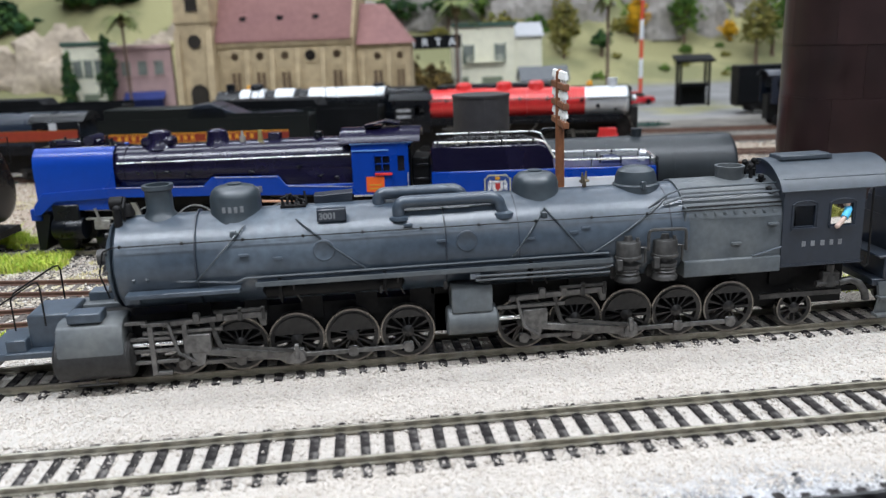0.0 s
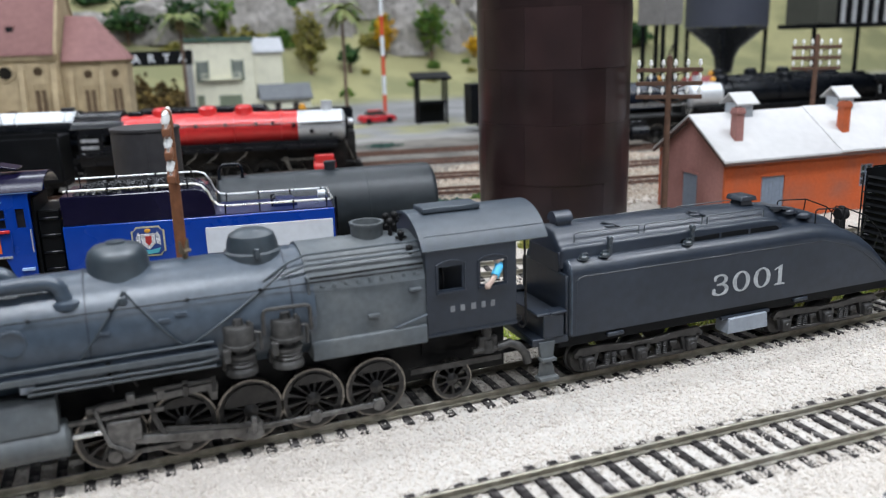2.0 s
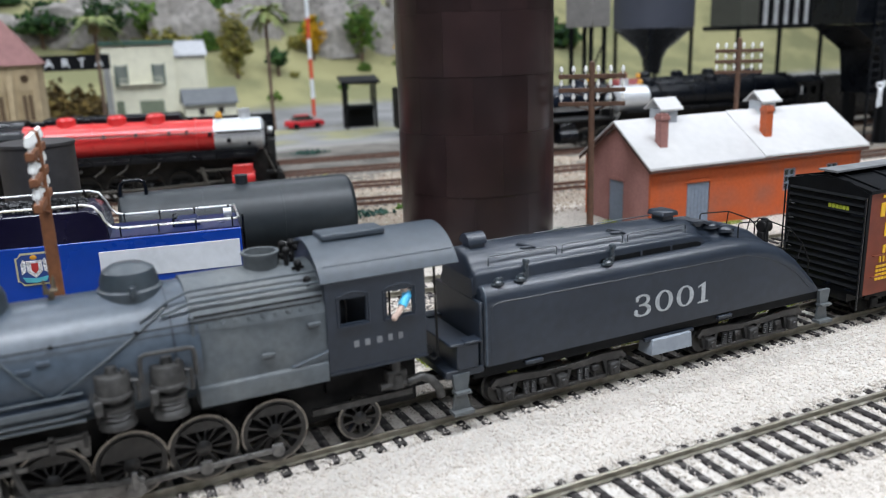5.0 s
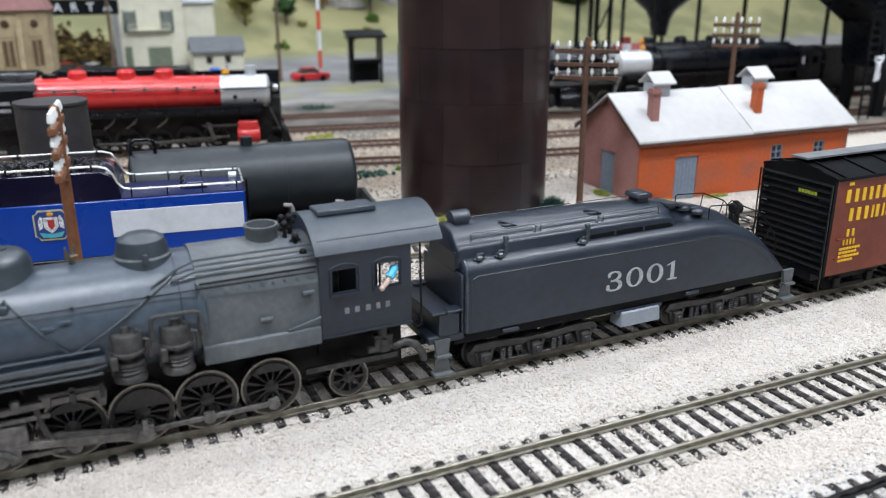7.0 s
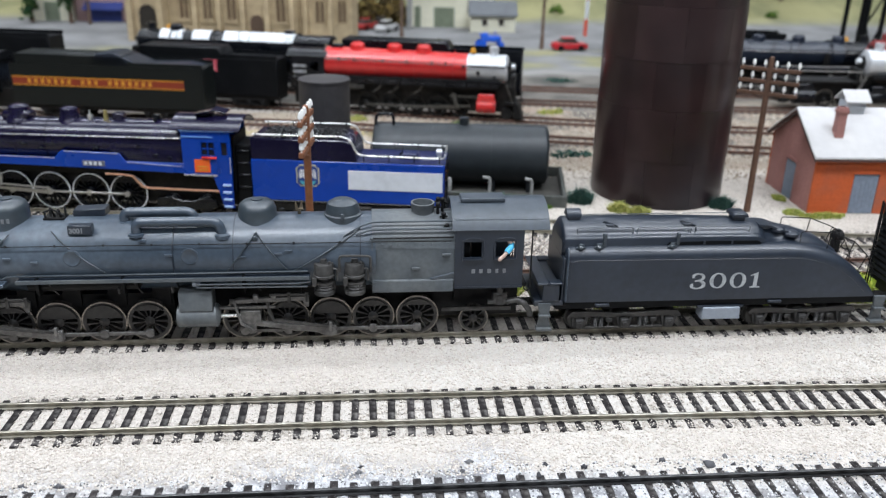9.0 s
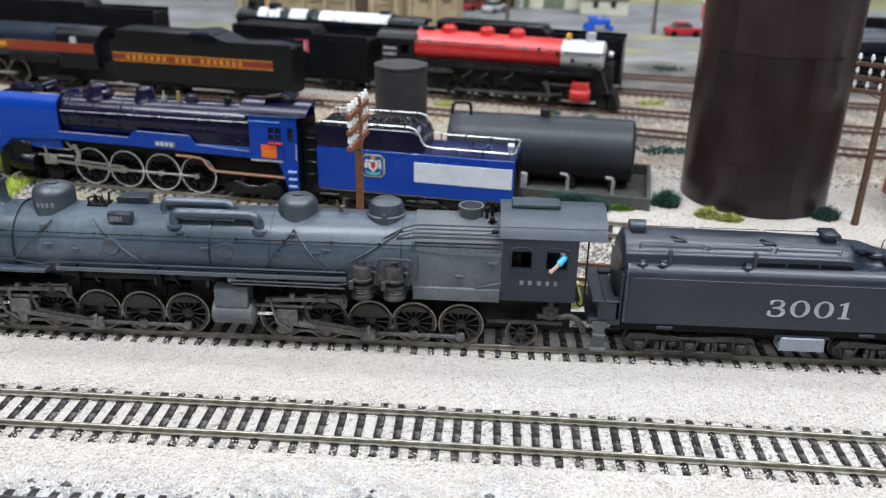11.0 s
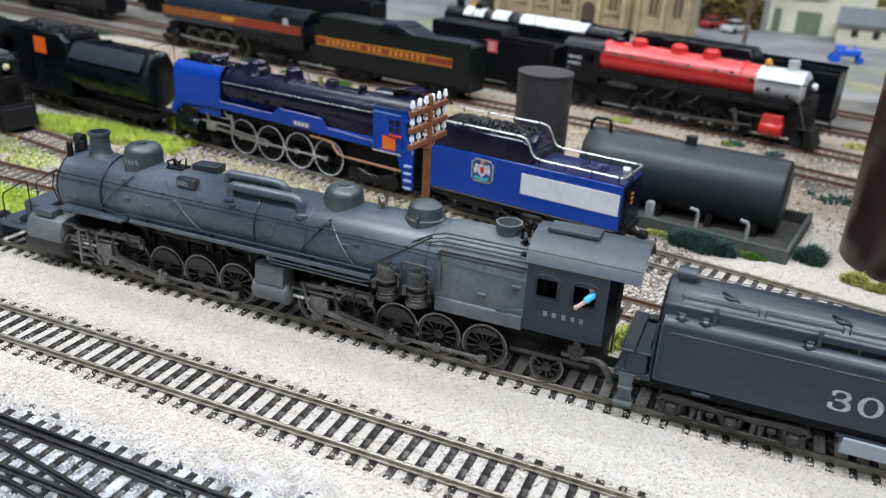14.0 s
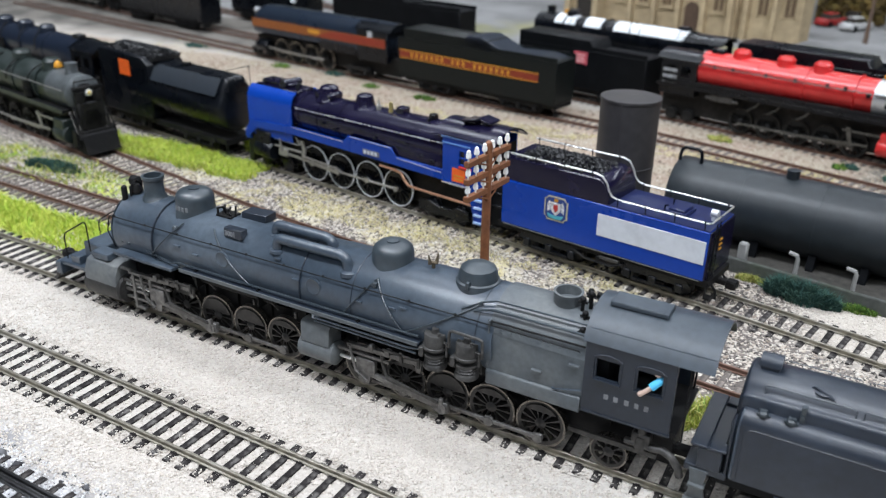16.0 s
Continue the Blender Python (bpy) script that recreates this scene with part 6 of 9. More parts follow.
def blue_tender():
    t = thing("tender", "royal blue tender with coat of arms, grey panel and coal load", "tender", BLUE_AT, BLUE_TURN, "tenders")
    part("tank_body", M().box(2.6, 111, -14.5, 14.5, 14.8, 38.2, 0.4), BLUE, t, bevel=0)
    part("end_plate", M().box(110.8, 111.6, -14.2, 14.2, 15.2, 38.0), NAVY, t)
    part("deck", M().box(57, 110.6, -13.9, 13.9, 38.1, 38.7), DECK_BLUE, t, "dark blue deck plate")
    part("bunker", M().prism([(2.8, 38.1), (62, 38.1), (61.4, 44), (59, 48.6), (55, 50.2), (2.8, 50.2)], "y", -14.0, 14.0), NAVY, t, "dark navy coal bunker", bevel=0.5)
    part("coal", coal_heap(8, 54, -12.4, 12.4, 49.9, 2.2, 5), COAL, t, "heaped black coal")
    for s in (-1, 1):
        y = s * 13.6
        dz = 0.0 if s < 0 else 0.8
        part("handrail", handrail([(4.4, y, 52.4 + dz), (54, y, 52.4 + dz), (57.4, y, 51.4 + dz), (59.8, y, 48.6), (61.2, y, 45), (63.2, y, 42.9), (66.4, y, 42.2), (109.4, y, 42.0)], [], 0.5), CHROME, t, "bright wire handrail")
        for x in (6, 21, 37, 52):
            part("handrail_post", M().cyl((x, y, 49.6), (x, y, 52.6 + dz), 0.28, None, 6).ball((x, y, 52.4 + dz), 0.7, 6, 4), BLACK, t)
        for x in (66, 80, 94, 108):
            part("handrail_post", M().cyl((x, y, 38), (x, y, 42.2), 0.28, None, 6).ball((x, y, 42.1), 0.7, 6, 4), BLACK, t)
    part("rear_rail", handrail([(109.4, -13.6, 42.0), (110.6, -12.4, 42.2), (110.6, 12.4, 42.2), (109.4, 13.6, 42.0)], [], 0.45), CHROME, t)
    part("water_hatch", M().box(86, 96, -6, 6, 38.4, 40.2, 0.3).box(87, 95, -5, 5, 40.0, 41.4, 0.5), DECK_BLUE, t)
    part("hatch_hinge", M().tube([(85.4, -5, 38.6), (85.4, -5, 42), (87, -5, 42.4)], 0.4).tube([(85.4, 5, 38.6), (85.4, 5, 42), (87, 5, 42.4)], 0.4), BLACK, t)
    part("rear_lamp", M().cyl((107, 0, 38.4), (107, 0, 41), 1.5, None, 10).cyl((105.4, 0, 42), (108.6, 0, 42), 1.8, None, 12), SILVER, t)
    part("rear_ladder", M().tube([(112.4, -11, 14), (112.4, -11, 42)], 0.35, 5).tube([(112.4, -7, 14), (112.4, -7, 42)], 0.35, 5).cyl((112.4, -11, 20), (112.4, -7, 20), 0.3, None, 5).cyl((112.4, -11, 26), (112.4, -7, 26), 0.3, None, 5).cyl((112.4, -11, 32), (112.4, -7, 32), 0.3, None, 5).cyl((112.4, -11, 38), (112.4, -7, 38), 0.3, None, 5), BLACK, t)
    part("grey_panel", M().box(57.2, 110, -14.8, -14.4, 22.6, 33.7, 0.15), GREY_PANEL, t, "pale grey blank panel")
    fr = part("coat_of_arms", M().prism([(28, 25.4), (29, 25.2), (30, 23.6), (39, 23.6), (40, 25.2), (41, 25.4), (41, 34.4), (40, 34.6), (39, 36.2), (30, 36.2), (29, 34.6), (28, 34.4)], "y", -14.8, -14.4), mat("silver_gilt_frame", (0.62, 0.58, 0.36), 0.4, 0.4, 0.2, 600), t, "gilt framed shield in blue, red and silver")
    part("shield_field", M().prism([(28.7, 25.8), (30.4, 24.3), (38.6, 24.3), (40.3, 25.8), (40.3, 34), (38.6, 35.5), (30.4, 35.5), (28.7, 34)], "y", -14.95, -14.7), mat("deep_blue_field", (0.02, 0.05, 0.20), 0.4, 0, 0.1, 300), fr)
    silver = mat("silver_shield", (0.72, 0.72, 0.74), 0.4, 0.2, 0.5, 1500, 0, 0, (0.25, 0.30, 0.34), 0.8, 800)
    part("shield", M().prism([(31.8, 33.2), (37.2, 33.2), (37.2, 29), (34.5, 26.4), (31.8, 29)], "y", -15.1, -14.9), silver, fr)
    part("shield_supporter", M().prism([(29.8, 28), (31.4, 29), (31.6, 33), (30.8, 34), (29.8, 32)], "y", -15.05, -14.9), silver, fr)
    part("shield_supporter", M().prism([(39.2, 28), (37.6, 29), (37.4, 33), (38.2, 34), (39.2, 32)], "y", -15.05, -14.9), silver, fr)
    part("shield_charge", M().prism([(33.4, 32.2), (35.8, 32.2), (35.8, 29.6), (34.6, 28.2), (33.4, 29.6)], "y", -15.25, -15.05), mat("shield_red", (0.4, 0.03, 0.03), 0.5), fr)
    part("shield_crest", M().ball((34.5, -15.0, 34.4), (1.3, 0.15, 0.9), 10, 6), GOLD, fr)
    part("shield_ribbon", M().prism([(30.0, 27), (34.5, 26.2), (39.0, 27), (38, 25), (34.5, 24.6), (31, 25)], "y", -15.2, -14.95), mat("turquoise_ribbon", (0.08, 0.38, 0.46), 0.4, 0, 0.1, 500), fr)
    part("frame", M().box(0, 113, -12.8, 12.8, 11.4, 14.6), BLACK_GEAR, t)
    part("sill_line", M().tube([(4, -14.3, 14.4), (109, -14.3, 14.4)], 0.22, 5), mat("worn_gilt_sill", (0.20, 0.20, 0.19), 0.5, 0.3), t)
    for z in (31, 28.6, 26.2):
        part("rear_bar", M().box(111.5, 112.0, -2.6, 0.4, z, z + 0.8), GOLD, t, "small gold mark on the rear plate")
    freight_truck(t, (18, 31, 44), BLACK)
    freight_truck(t, (74, 87, 100), BLACK)
    part("piping", M().tube([(46, -14, 11), (52, -14.4, 9), (66, -14.4, 8.6), (72, -14, 11)], 0.6).box(58, 70, -14.6, -13, 8.8, 11.6, 0.3), BLACK_GEAR, t)
    part("step_box", M().box(60, 70, -15.0, -14.2, 11.0, 12.6, 0.2), GREY_GEAR, t)
    part("coupler", M().box(111.6, 119, -1.6, 1.6, 9.6, 12.2, 0.3).box(117, 122, -2.6, 2.2, 8.8, 12.8, 0.6).tube([(112.4, -8, 12), (115, -8, 9), (115.5, -8, 5)], 0.6).tube([(112.4, 6, 12), (115, 6, 9), (115.5, 6, 5)], 0.6).box(111.6, 114.6, -13.6, -9.6, 6, 7).box(111.8, 112.6, -13.4, -12.6, 6, 13), BLACK_GEAR, t)
    return t


blue_tender()


# ---------------------------------------------------------------- line poles
def line_pole(name, at, rz, height, arms, length, wood, label, pins, first=6.0, drop=8.0):
    t = thing(name, label, "utility pole", at, rz, "utility poles")
    part("pole", M().lathe([(2.1, -2), (1.9, 8), (1.55, height - 2), (1.3, height), (0.2, height + 0.8)], n=10), wood, t)
    pin = M().lathe([(0.35, 0), (0.35, 1.2), (1.0, 1.4), (1.05, 2.6), (0.75, 3.3), (0.8, 3.9), (0.2, 4.4)], n=8).mesh("insulator", GLASSY)
    for k in range(arms):
        z = height - first - k * drop
        arm = part("crossarm", M().box(-1.1, 1.1, -length / 2, length / 2, z - 1.1, z + 1.1, 0.2), wood, t)
        for i in range(pins):
            y = -length / 2 + 1.4 + (length - 2.8) * i / (pins - 1)
            if abs(y) > 1.6:
                again("insulator", pin, arm, (0, y, z + 1.0))
        part("brace", M().tube([(0, -length * 0.28, z - 0.8), (1.2, 0, z - drop * 0.55)], 0.35, 5).tube([(0, length * 0.28, z - 0.8), (1.2, 0, z - drop * 0.55)], 0.35, 5), wood, arm)
    return t


line_pole("utility_pole", (-89, 34, 0), -6, 89, 3, 29, WOOD, "brown wooden telegraph pole with three crossarms and white insulators", 6, 5, 6.6)
line_pole("utility_pole", (171, 142, 0), 53, 94, 3, 34, WOOD_DARK, "dark wooden telegraph pole with white insulators beside the brick shed", 6, 7, 7.0)
line_pole("utility_pole", (343, 211, 0), 53, 101, 3, 31, WOOD_DARK, "dark wooden telegraph pole with white insulators behind the brick shed", 6, 8, 7.0)


# ---------------------------------------------------------------- tanks
def plate_tank():
    t = thing("storage_tank", "tall oxide-brown riveted plate tank standing on sandy ground", "tank", (127, 187, 0), 0, "tanks")
    R_, n = 42.0, 9
    part("tank_core", M().lathe([(R_ - 0.8, -1), (R_ - 0.8, 212), (R_ - 3, 213)], n=64), TANK_BROWN, t)
    z = 0.0
    for k, h in enumerate((29.5, 31.5, 28.5, 31, 31, 31, 30)):
        for i in range(n):
            a0 = 360.0 / n * (i + 0.5 * (k % 2)) + 0.07
            pts_o = arc(0, 0, R_ + 0.25 * (k % 2), a0, a0 + 360.0 / n - 0.14, 8)
            pts_i = arc(0, 0, R_ - 0.9, a0, a0 + 360.0 / n - 0.14, 8)
            part("plate", M().prism(pts_o + pts_i[::-1], "z", z + 0.05, z + h - 0.05), TANK_BROWN, t, smooth=30)
        z += h
    riv = M()
    for k in range(18):
        a = radians(180 + k * 10)
        riv.ball(((R_ + 0.3) * math.cos(a), (R_ + 0.3) * math.sin(a), 28.6), 0.35, 5, 3)
    part("rivets", riv, TANK_BROWN, t, kind="stuff")
    return t


plate_tank()
t = thing("storage_tank", "small dark grey upright tank with a flat lid", "tank", (-89.6, 210.3, 0), 0, "tanks")
part("tank_shell", M().lathe([(16.2, -1), (16.2, 30), (16.45, 30.2), (16.45, 31), (16.2, 31.2), (16.2, 67.4)], n=48), TANK_GREY, t)
part("lid", M().lathe([(16.6, 67.2), (16.7, 67.6), (16.5, 68.6), (0.4, 69.4)], n=48), TANK_GREY, t)
part("seam", M().box(-0.5, 0.5, -16.5, -16.0, 0, 67), TANK_GREY, t)

TANK_AT, TANK_TURN = (-1, 201, 0), -6.0
t = thing("oil_tank", "long black horizontal oil tank lying in a low basin", "tank", TANK_AT, TANK_TURN, "tanks")
part("tank_shell", M().lathe([(1, -58.5), (14, -58), (18.4, -57), (19.3, -56), (19.3, -40), (19.3, 0), (19.3, 40), (19.3, 53), (18.9, 54.6), (17.6, 55.6), (14, 56.0), (1, 56.2)], (0, 0, 21.8), "x", 64), TANK_BLACK, t, smooth=60)
for x in (-19, 18.5):
    part("tank_seam", M().lathe([(19.25, -0.3), (19.42, -0.2), (19.42, 0.2), (19.25, 0.3)], (x, 0, 21.8), "x", 64, cap=False), TANK_BLACK, t)
part("manhole", M().lathe([(3.1, 40), (3.1, 44.4), (3.3, 44.6), (3.3, 45.4), (0.3, 45.8)], (1, 0, 0), "z", 16), TANK_BLACK, t)
part("vent_pipe", M().tube([(-56, -4, 18), (-56, -4, 43), (-55.4, -4, 46), (-53.6, -4, 47.6), (-47, -4, 47.6), (-45, -4, 46.6), (-44.4, -4, 44), (-44.4, -4, 40)], 0.95, 10), BLACK, t, "bent black vent pipe")
for x in (-40, -8, 20, 44):
    part("saddle", M().prism([(-17, -1), (17, -1), (15, 9), (8, 5), (0, 3), (-8, 5), (-15, 9)], "x", x - 2, x + 2), BLACK_DULL, t, bevel=0.3)
WALL_GREY = mat("mossy_dark_concrete", (0.062, 0.066, 0.060), 0.9, 0, 0.25, 300, 0.1, 900, (0.035, 0.05, 0.025), 0.7, 60)
SOIL = mat("dark_basin_soil", (0.045, 0.042, 0.036), 0.95, 0, 0.3, 300, 0.3, 700)
t = thing("low_wall", "low dark mossy concrete wall round the oil tank", "wall", TANK_AT, TANK_TURN - 4)
for r_ in ((-66, 68, -38.4, -36), (-66, 68, 26, 28.4), (-66, -63.6, -35.9, 25.9), (65.6, 68, -35.9, 25.9)):
    part("wall_strip", M().box(*r_, -1, 7.2, 0.5), WALL_GREY, t)
part("basin_floor", M().box(-63.5, 65.5, -35.9, 25.9, -0.6, 0.9), SOIL, t, "dark soil inside the wall")
for x in (-34, 20, 46):
    part("post", M().tube([(x, -34.9, 0), (x, -34.9, 14.6), (x - 0.6, -34.9, 16.0), (x - 4.4, -34.6, 16.4)], 1.05, 8), CONCRETE, t, "pale hooked post")
part("post", M().box(-8.4, -3.8, -35.6, -32, 0, 15.0, 0.8), CONCRETE, t, "short square post")


# ---------------------------------------------------------------- brick shed
def brick_shed():
    U = -3.0
    t = thing("brick_shed", "orange brick engine shed with white gabled roof and grey doors", "shed", (207.5, 137, 0), U, "buildings")
    L_, W_, H_, RZ = 158, 64, 36.5, 57.5
    front = M().sheet((0, 25, 41, 96, 105, 130, 139, L_), (0, 14, 25.4, 27, H_), 0, 1.6, ((1, 0), (1, 1), (3, 1), (3, 2), (5, 1), (5, 2)))
    part("front_wall", front, BRICK_ORANGE, t, "orange brick wall", smooth=0)
    part("back_wall", M().box(0, L_, W_ - 1.6, W_, 0, H_), BRICK_ORANGE, t)
    gab = M().box(0, 1.6, 1.6, 25, 0, H_).box(0, 1.6, 39, W_ - 1.6, 0, H_).box(0, 1.6, 25, 39, 25, H_).prism([(0, H_), (W_, H_), (W_ / 2, RZ - 1)], "x", 0, 1.6)
    part("gable_wall", gab, BRICK_PINK, t, "faded pink brick gable", smooth=0)
    part("gable_wall", M().prism([(0, 0), (0, H_), (W_ / 2, RZ - 1), (W_, H_), (W_, 0)], "x", L_ - 1.6, L_), BRICK_PINK, t)
    # brick courses stand out a little
    courses = M()
    for k in range(1, 13):
        z = k * 2.5
        for a, b_ in ((0, 25), (41, 96), (105, 130), (139, L_)):
            courses.box(a, b_, -0.10, 0.02, z, z + 0.35)
    part("mortar", courses, BRICK_ORANGE, t, kind="stuff", smooth=0)
    ov = 3.0
    sl = (RZ - H_) / (W_ / 2)
    for k, (x0, x1, dz) in enumerate(((-ov, 78, 0.0), (78.2, L_ + ov, 0.5))):
        for s in (0, 1):
            y0, y1 = (-ov, W_ / 2) if s == 0 else (W_ + ov, W_ / 2)
            z0 = H_ - ov * sl
            part("roof_slope", M().prism([(y0, z0 + 0.6 + dz), (y1, RZ + 0.6 + dz), (y1, RZ + 2.0 + dz), (y0, z0 + 2.0 + dz)], "x", x0, x1), ROOF_WHITE, t, "flat white roof slope", bevel=0.15)
    part("barge_board", M().prism([(-ov, H_ - ov * sl - 1), (W_ / 2, RZ - 1), (W_ + ov, H_ - ov * sl - 1), (W_ + ov, H_ - ov * sl + 0.6), (W_ / 2, RZ + 0.6), (-ov, H_ - ov * sl + 0.6)], "x", -ov, -ov + 1.2), TRIM_DARK, t)
    part("eave_board", M().box(-ov, L_ + ov, -ov, -ov + 1, H_ - ov * sl - 0.9, H_ - ov * sl + 0.7), TRIM_DARK, t)
    d = part("door", M().box(25.3, 40.7, 0.4, 1.4, 0, 25.3), DOOR_GREY, t, "blue grey boarded door")
    for i in range(6):
        part("board", M().box(25.6 + i * 2.5, 27.9 + i * 2.5, 0.15, 0.5, 0.4, 25), DOOR_GREY, d)
    part("door_lintel", M().prism([(24, 25.4), (24, 26.4), (28, 27.4), (33, 27.8), (38, 27.4), (42, 26.4), (42, 25.4)], "y", -0.5, 1.0), BRICK_ORANGE, t)
    d = part("door", M().box(0.4, 1.4, 25.3, 38.7, 0, 24.9), DOOR_GREY, t, "blue grey gable door")
    for i in range(5):
        part("board", M().box(0.1, 0.5, 25.6 + i * 2.6, 28 + i * 2.6, 0.4, 24.4), DOOR_GREY, d)
    part("door_lintel", M().prism([(24, 25), (24, 26), (28, 27), (32, 27.4), (36, 27), (40, 26), (40, 25)], "x", -0.5, 1.0), BRICK_PINK, t)
    for x in (96, 130):
        w_ = part("window", M().box(x, x + 9, 0.8, 1.2, 14, 27), mat("dark_shed_glass", (0.03, 0.035, 0.04), 0.12, 0, 0.05, 300), t)
        fr = M()
        for xx in (x + 0.4, x + 4.5, x + 8.6):
            fr.box(xx - 0.35, xx + 0.35, 0.2, 0.9, 14, 27)
        for z in (14.4, 18.4, 22.6, 26.6):
            fr.box(x, x + 9, 0.2, 0.9, z - 0.3, z + 0.3)
        part("window_frame", fr, DOOR_GREY, w_)
    for x, y, m_ in ((16, 12.5, BRICK_PINK), (91.5, 12, BRICK_ORANGE)):
        zb = H_ + y * sl
        ch = part("chimney", M().box(x - 2.6, x + 2.6, y - 2.6, y + 2.6, zb - 1, zb + 19, 0.15).box(x - 3.1, x + 3.1, y - 3.1, y + 3.1, zb + 15.5, zb + 17.6, 0.2), m_, t)
        part("flue", M().box(x - 1.3, x + 1.3, y - 1.3, y + 1.3, zb + 18.5, zb + 19.6), TRIM_DARK, ch)
    for x in (32, 107):
        c = part("roof_vent", M().box(x - 6, x + 6, W_ / 2 - 5, W_ / 2 + 5, RZ - 6, RZ + 7), mat("pale_blue_grey_vent", (0.5, 0.54, 0.58), 0.6, 0, 0.06, 300), t, "small ridge vent with a white roof")
        part("vent_roof", M().prism([(W_ / 2 - 8, RZ + 6), (W_ / 2, RZ + 12), (W_ / 2 + 8, RZ + 6), (W_ / 2 + 8, RZ + 7), (W_ / 2, RZ + 13.2), (W_ / 2 - 8, RZ + 7)], "x", x - 8, x + 8), ROOF_WHITE, c)
    return t


brick_shed()


# ---------------------------------------------------------------- boxcar
def boxcar():
    t = thing("boxcar", "brown-red boxcar with black ribbed end and yellow lettering", "freight car", (0, MAIN_Y, 0))
    part("body", M().box(173, 318, -17.6, 17.6, 13, 51.5, 0.2), BOX_RED, t)
    end = part("end_wall", M().box(171.6, 173, -17.6, 17.6, 13, 51).prism([(-17.6, 51), (17.6, 51), (9, 54.6), (-9, 54.6)], "x", 171.6, 173.2), BLACK_DULL, t, "black ribbed end wall")
    for i in range(13):
        z = 15 + i * 2.75
        part("rib", M().prism([(171.7, z), (170.6, z + 0.9), (171.7, z + 1.8)], "y", -16.4, 16.4), BLACK_DULL, end)
    roof = part("roof", M().prism([(-18.2, 51), (-18.2, 52.2), (0, 56), (18.2, 52.2), (18.2, 51), (0, 54.6)], "x", 171.8, 318), BLACK_DULL, t, "black panelled roof")
    for i in range(9):
        x = 176 + i * 16
        part("roof_seam", M().prism([(-18, 52.1), (-18, 52.9), (0, 56.8), (18, 52.9), (18, 52.1), (0, 55.9)], "x", x - 0.5, x + 0.5), BLACK_DULL, roof)
    part("running_board", M().box(171, 318, -4, 4, 57.0, 57.7).box(180, 182, -1, 1, 55, 57).box(240, 242, -1, 1, 55, 57), mat("weathered_walkway", (0.16, 0.165, 0.17), 0.7, 0, 0.2, 200), roof)
    for s in (-1, 1):
        lad = M()
        for i in range(6):
            z = 15 + i * 5.6
            lad.tube([(170.4, s * 12.4, z), (170.0, s * 12.4, z), (170.0, s * 17, z), (170.4, s * 17, z)], 0.3, 5)
        lad.tube([(170.2, s * 17.6, 8), (170.2, s * 17.6, 50)], 0.35, 5)
        part("end_ladder", lad, BLACK, t)
        part("grab_iron", M().tube([(176, s * 17.8, 20), (176, s * 18.6, 20), (181, s * 18.6, 20), (181, s * 17.8, 20)], 0.3, 5).tube([(176, s * 17.8, 28), (176, s * 18.6, 28), (181, s * 18.6, 28), (181, s * 17.8, 28)], 0.3, 5), BOX_RED, t)
    part("brake_rod", M().tube([(170, 15.4, 6), (169.6, 15.6, 30), (169.6, 15.6, 50)], 0.4).tube([(170, -6, 16), (167, -6, 16)], 0.5), BLACK, t)
    for row, (x0, z, h, ws) in enumerate(((178.4, 42.2, 5.6, (4.2, 3.6, 3.4, 3.2, 3.4, 3.4, 3.8)), (181.5, 34.6, 5.6, (3.6, 3.8, 3.6, 1.8, 3.2, 1.8, 3.6)), (181.6, 28.4, 3.2, (2.4, 2.2)), (180.2, 25.0, 2.4, (1.4, 1.4, 1.4, 1.4)), (179, 49.0, 1.2, (5,)))):
        x = x0
        for w_ in ws:
            part("letter_bar", M().box(x, x + w_ * 0.5, -17.95, -17.55, z, z + h * 0.9), YELLOW, t)
            x += w_ + 0.5
    for z, n_ in ((23, 7), (21.4, 6), (19.8, 7), (18.2, 5)):
        m = M()
        for i in range(n_):
            m.box(178.8 + i * 1.7, 180.1 + i * 1.7, -17.85, -17.55, z, z + 0.9)
        part("small_marks", m, YELLOW, t, kind="stuff")
    m = M()
    for i in range(6):
        m.box(171.3, 171.75, -10 + i * 1.5, -8.9 + i * 1.5, 44, 45.6)
    part("end_marks", m, mat("yellow_green_marks", (0.5, 0.55, 0.05), 0.5), t)
    part("underframe", M().box(172, 318, -12, 12, 9.6, 13), BLACK_GEAR, t)
    freight_truck(t, (186, 205), BLACK_GEAR)
    part("coupler", M().box(165, 172, -1.6, 1.6, 9.6, 12.2, 0.3).box(164, 168, -2.4, 2.4, 8.8, 12.8, 0.6), BLACK_GEAR, t)
    return t


boxcar()

# ---------------------------------------------------------------- other locomotives of the yard
def on_line(path, x):
    """Height in the plan and heading, in degrees, of a line at x."""
    for (x0, y0), (x1, y1) in zip(path, path[1:]):
        if x0 <= x <= x1:
            return y0 + (y1 - y0) * (x - x0) / (x1 - x0), math.degrees(math.atan2(y1 - y0, x1 - x0))
    return path[-1][1], 0.0


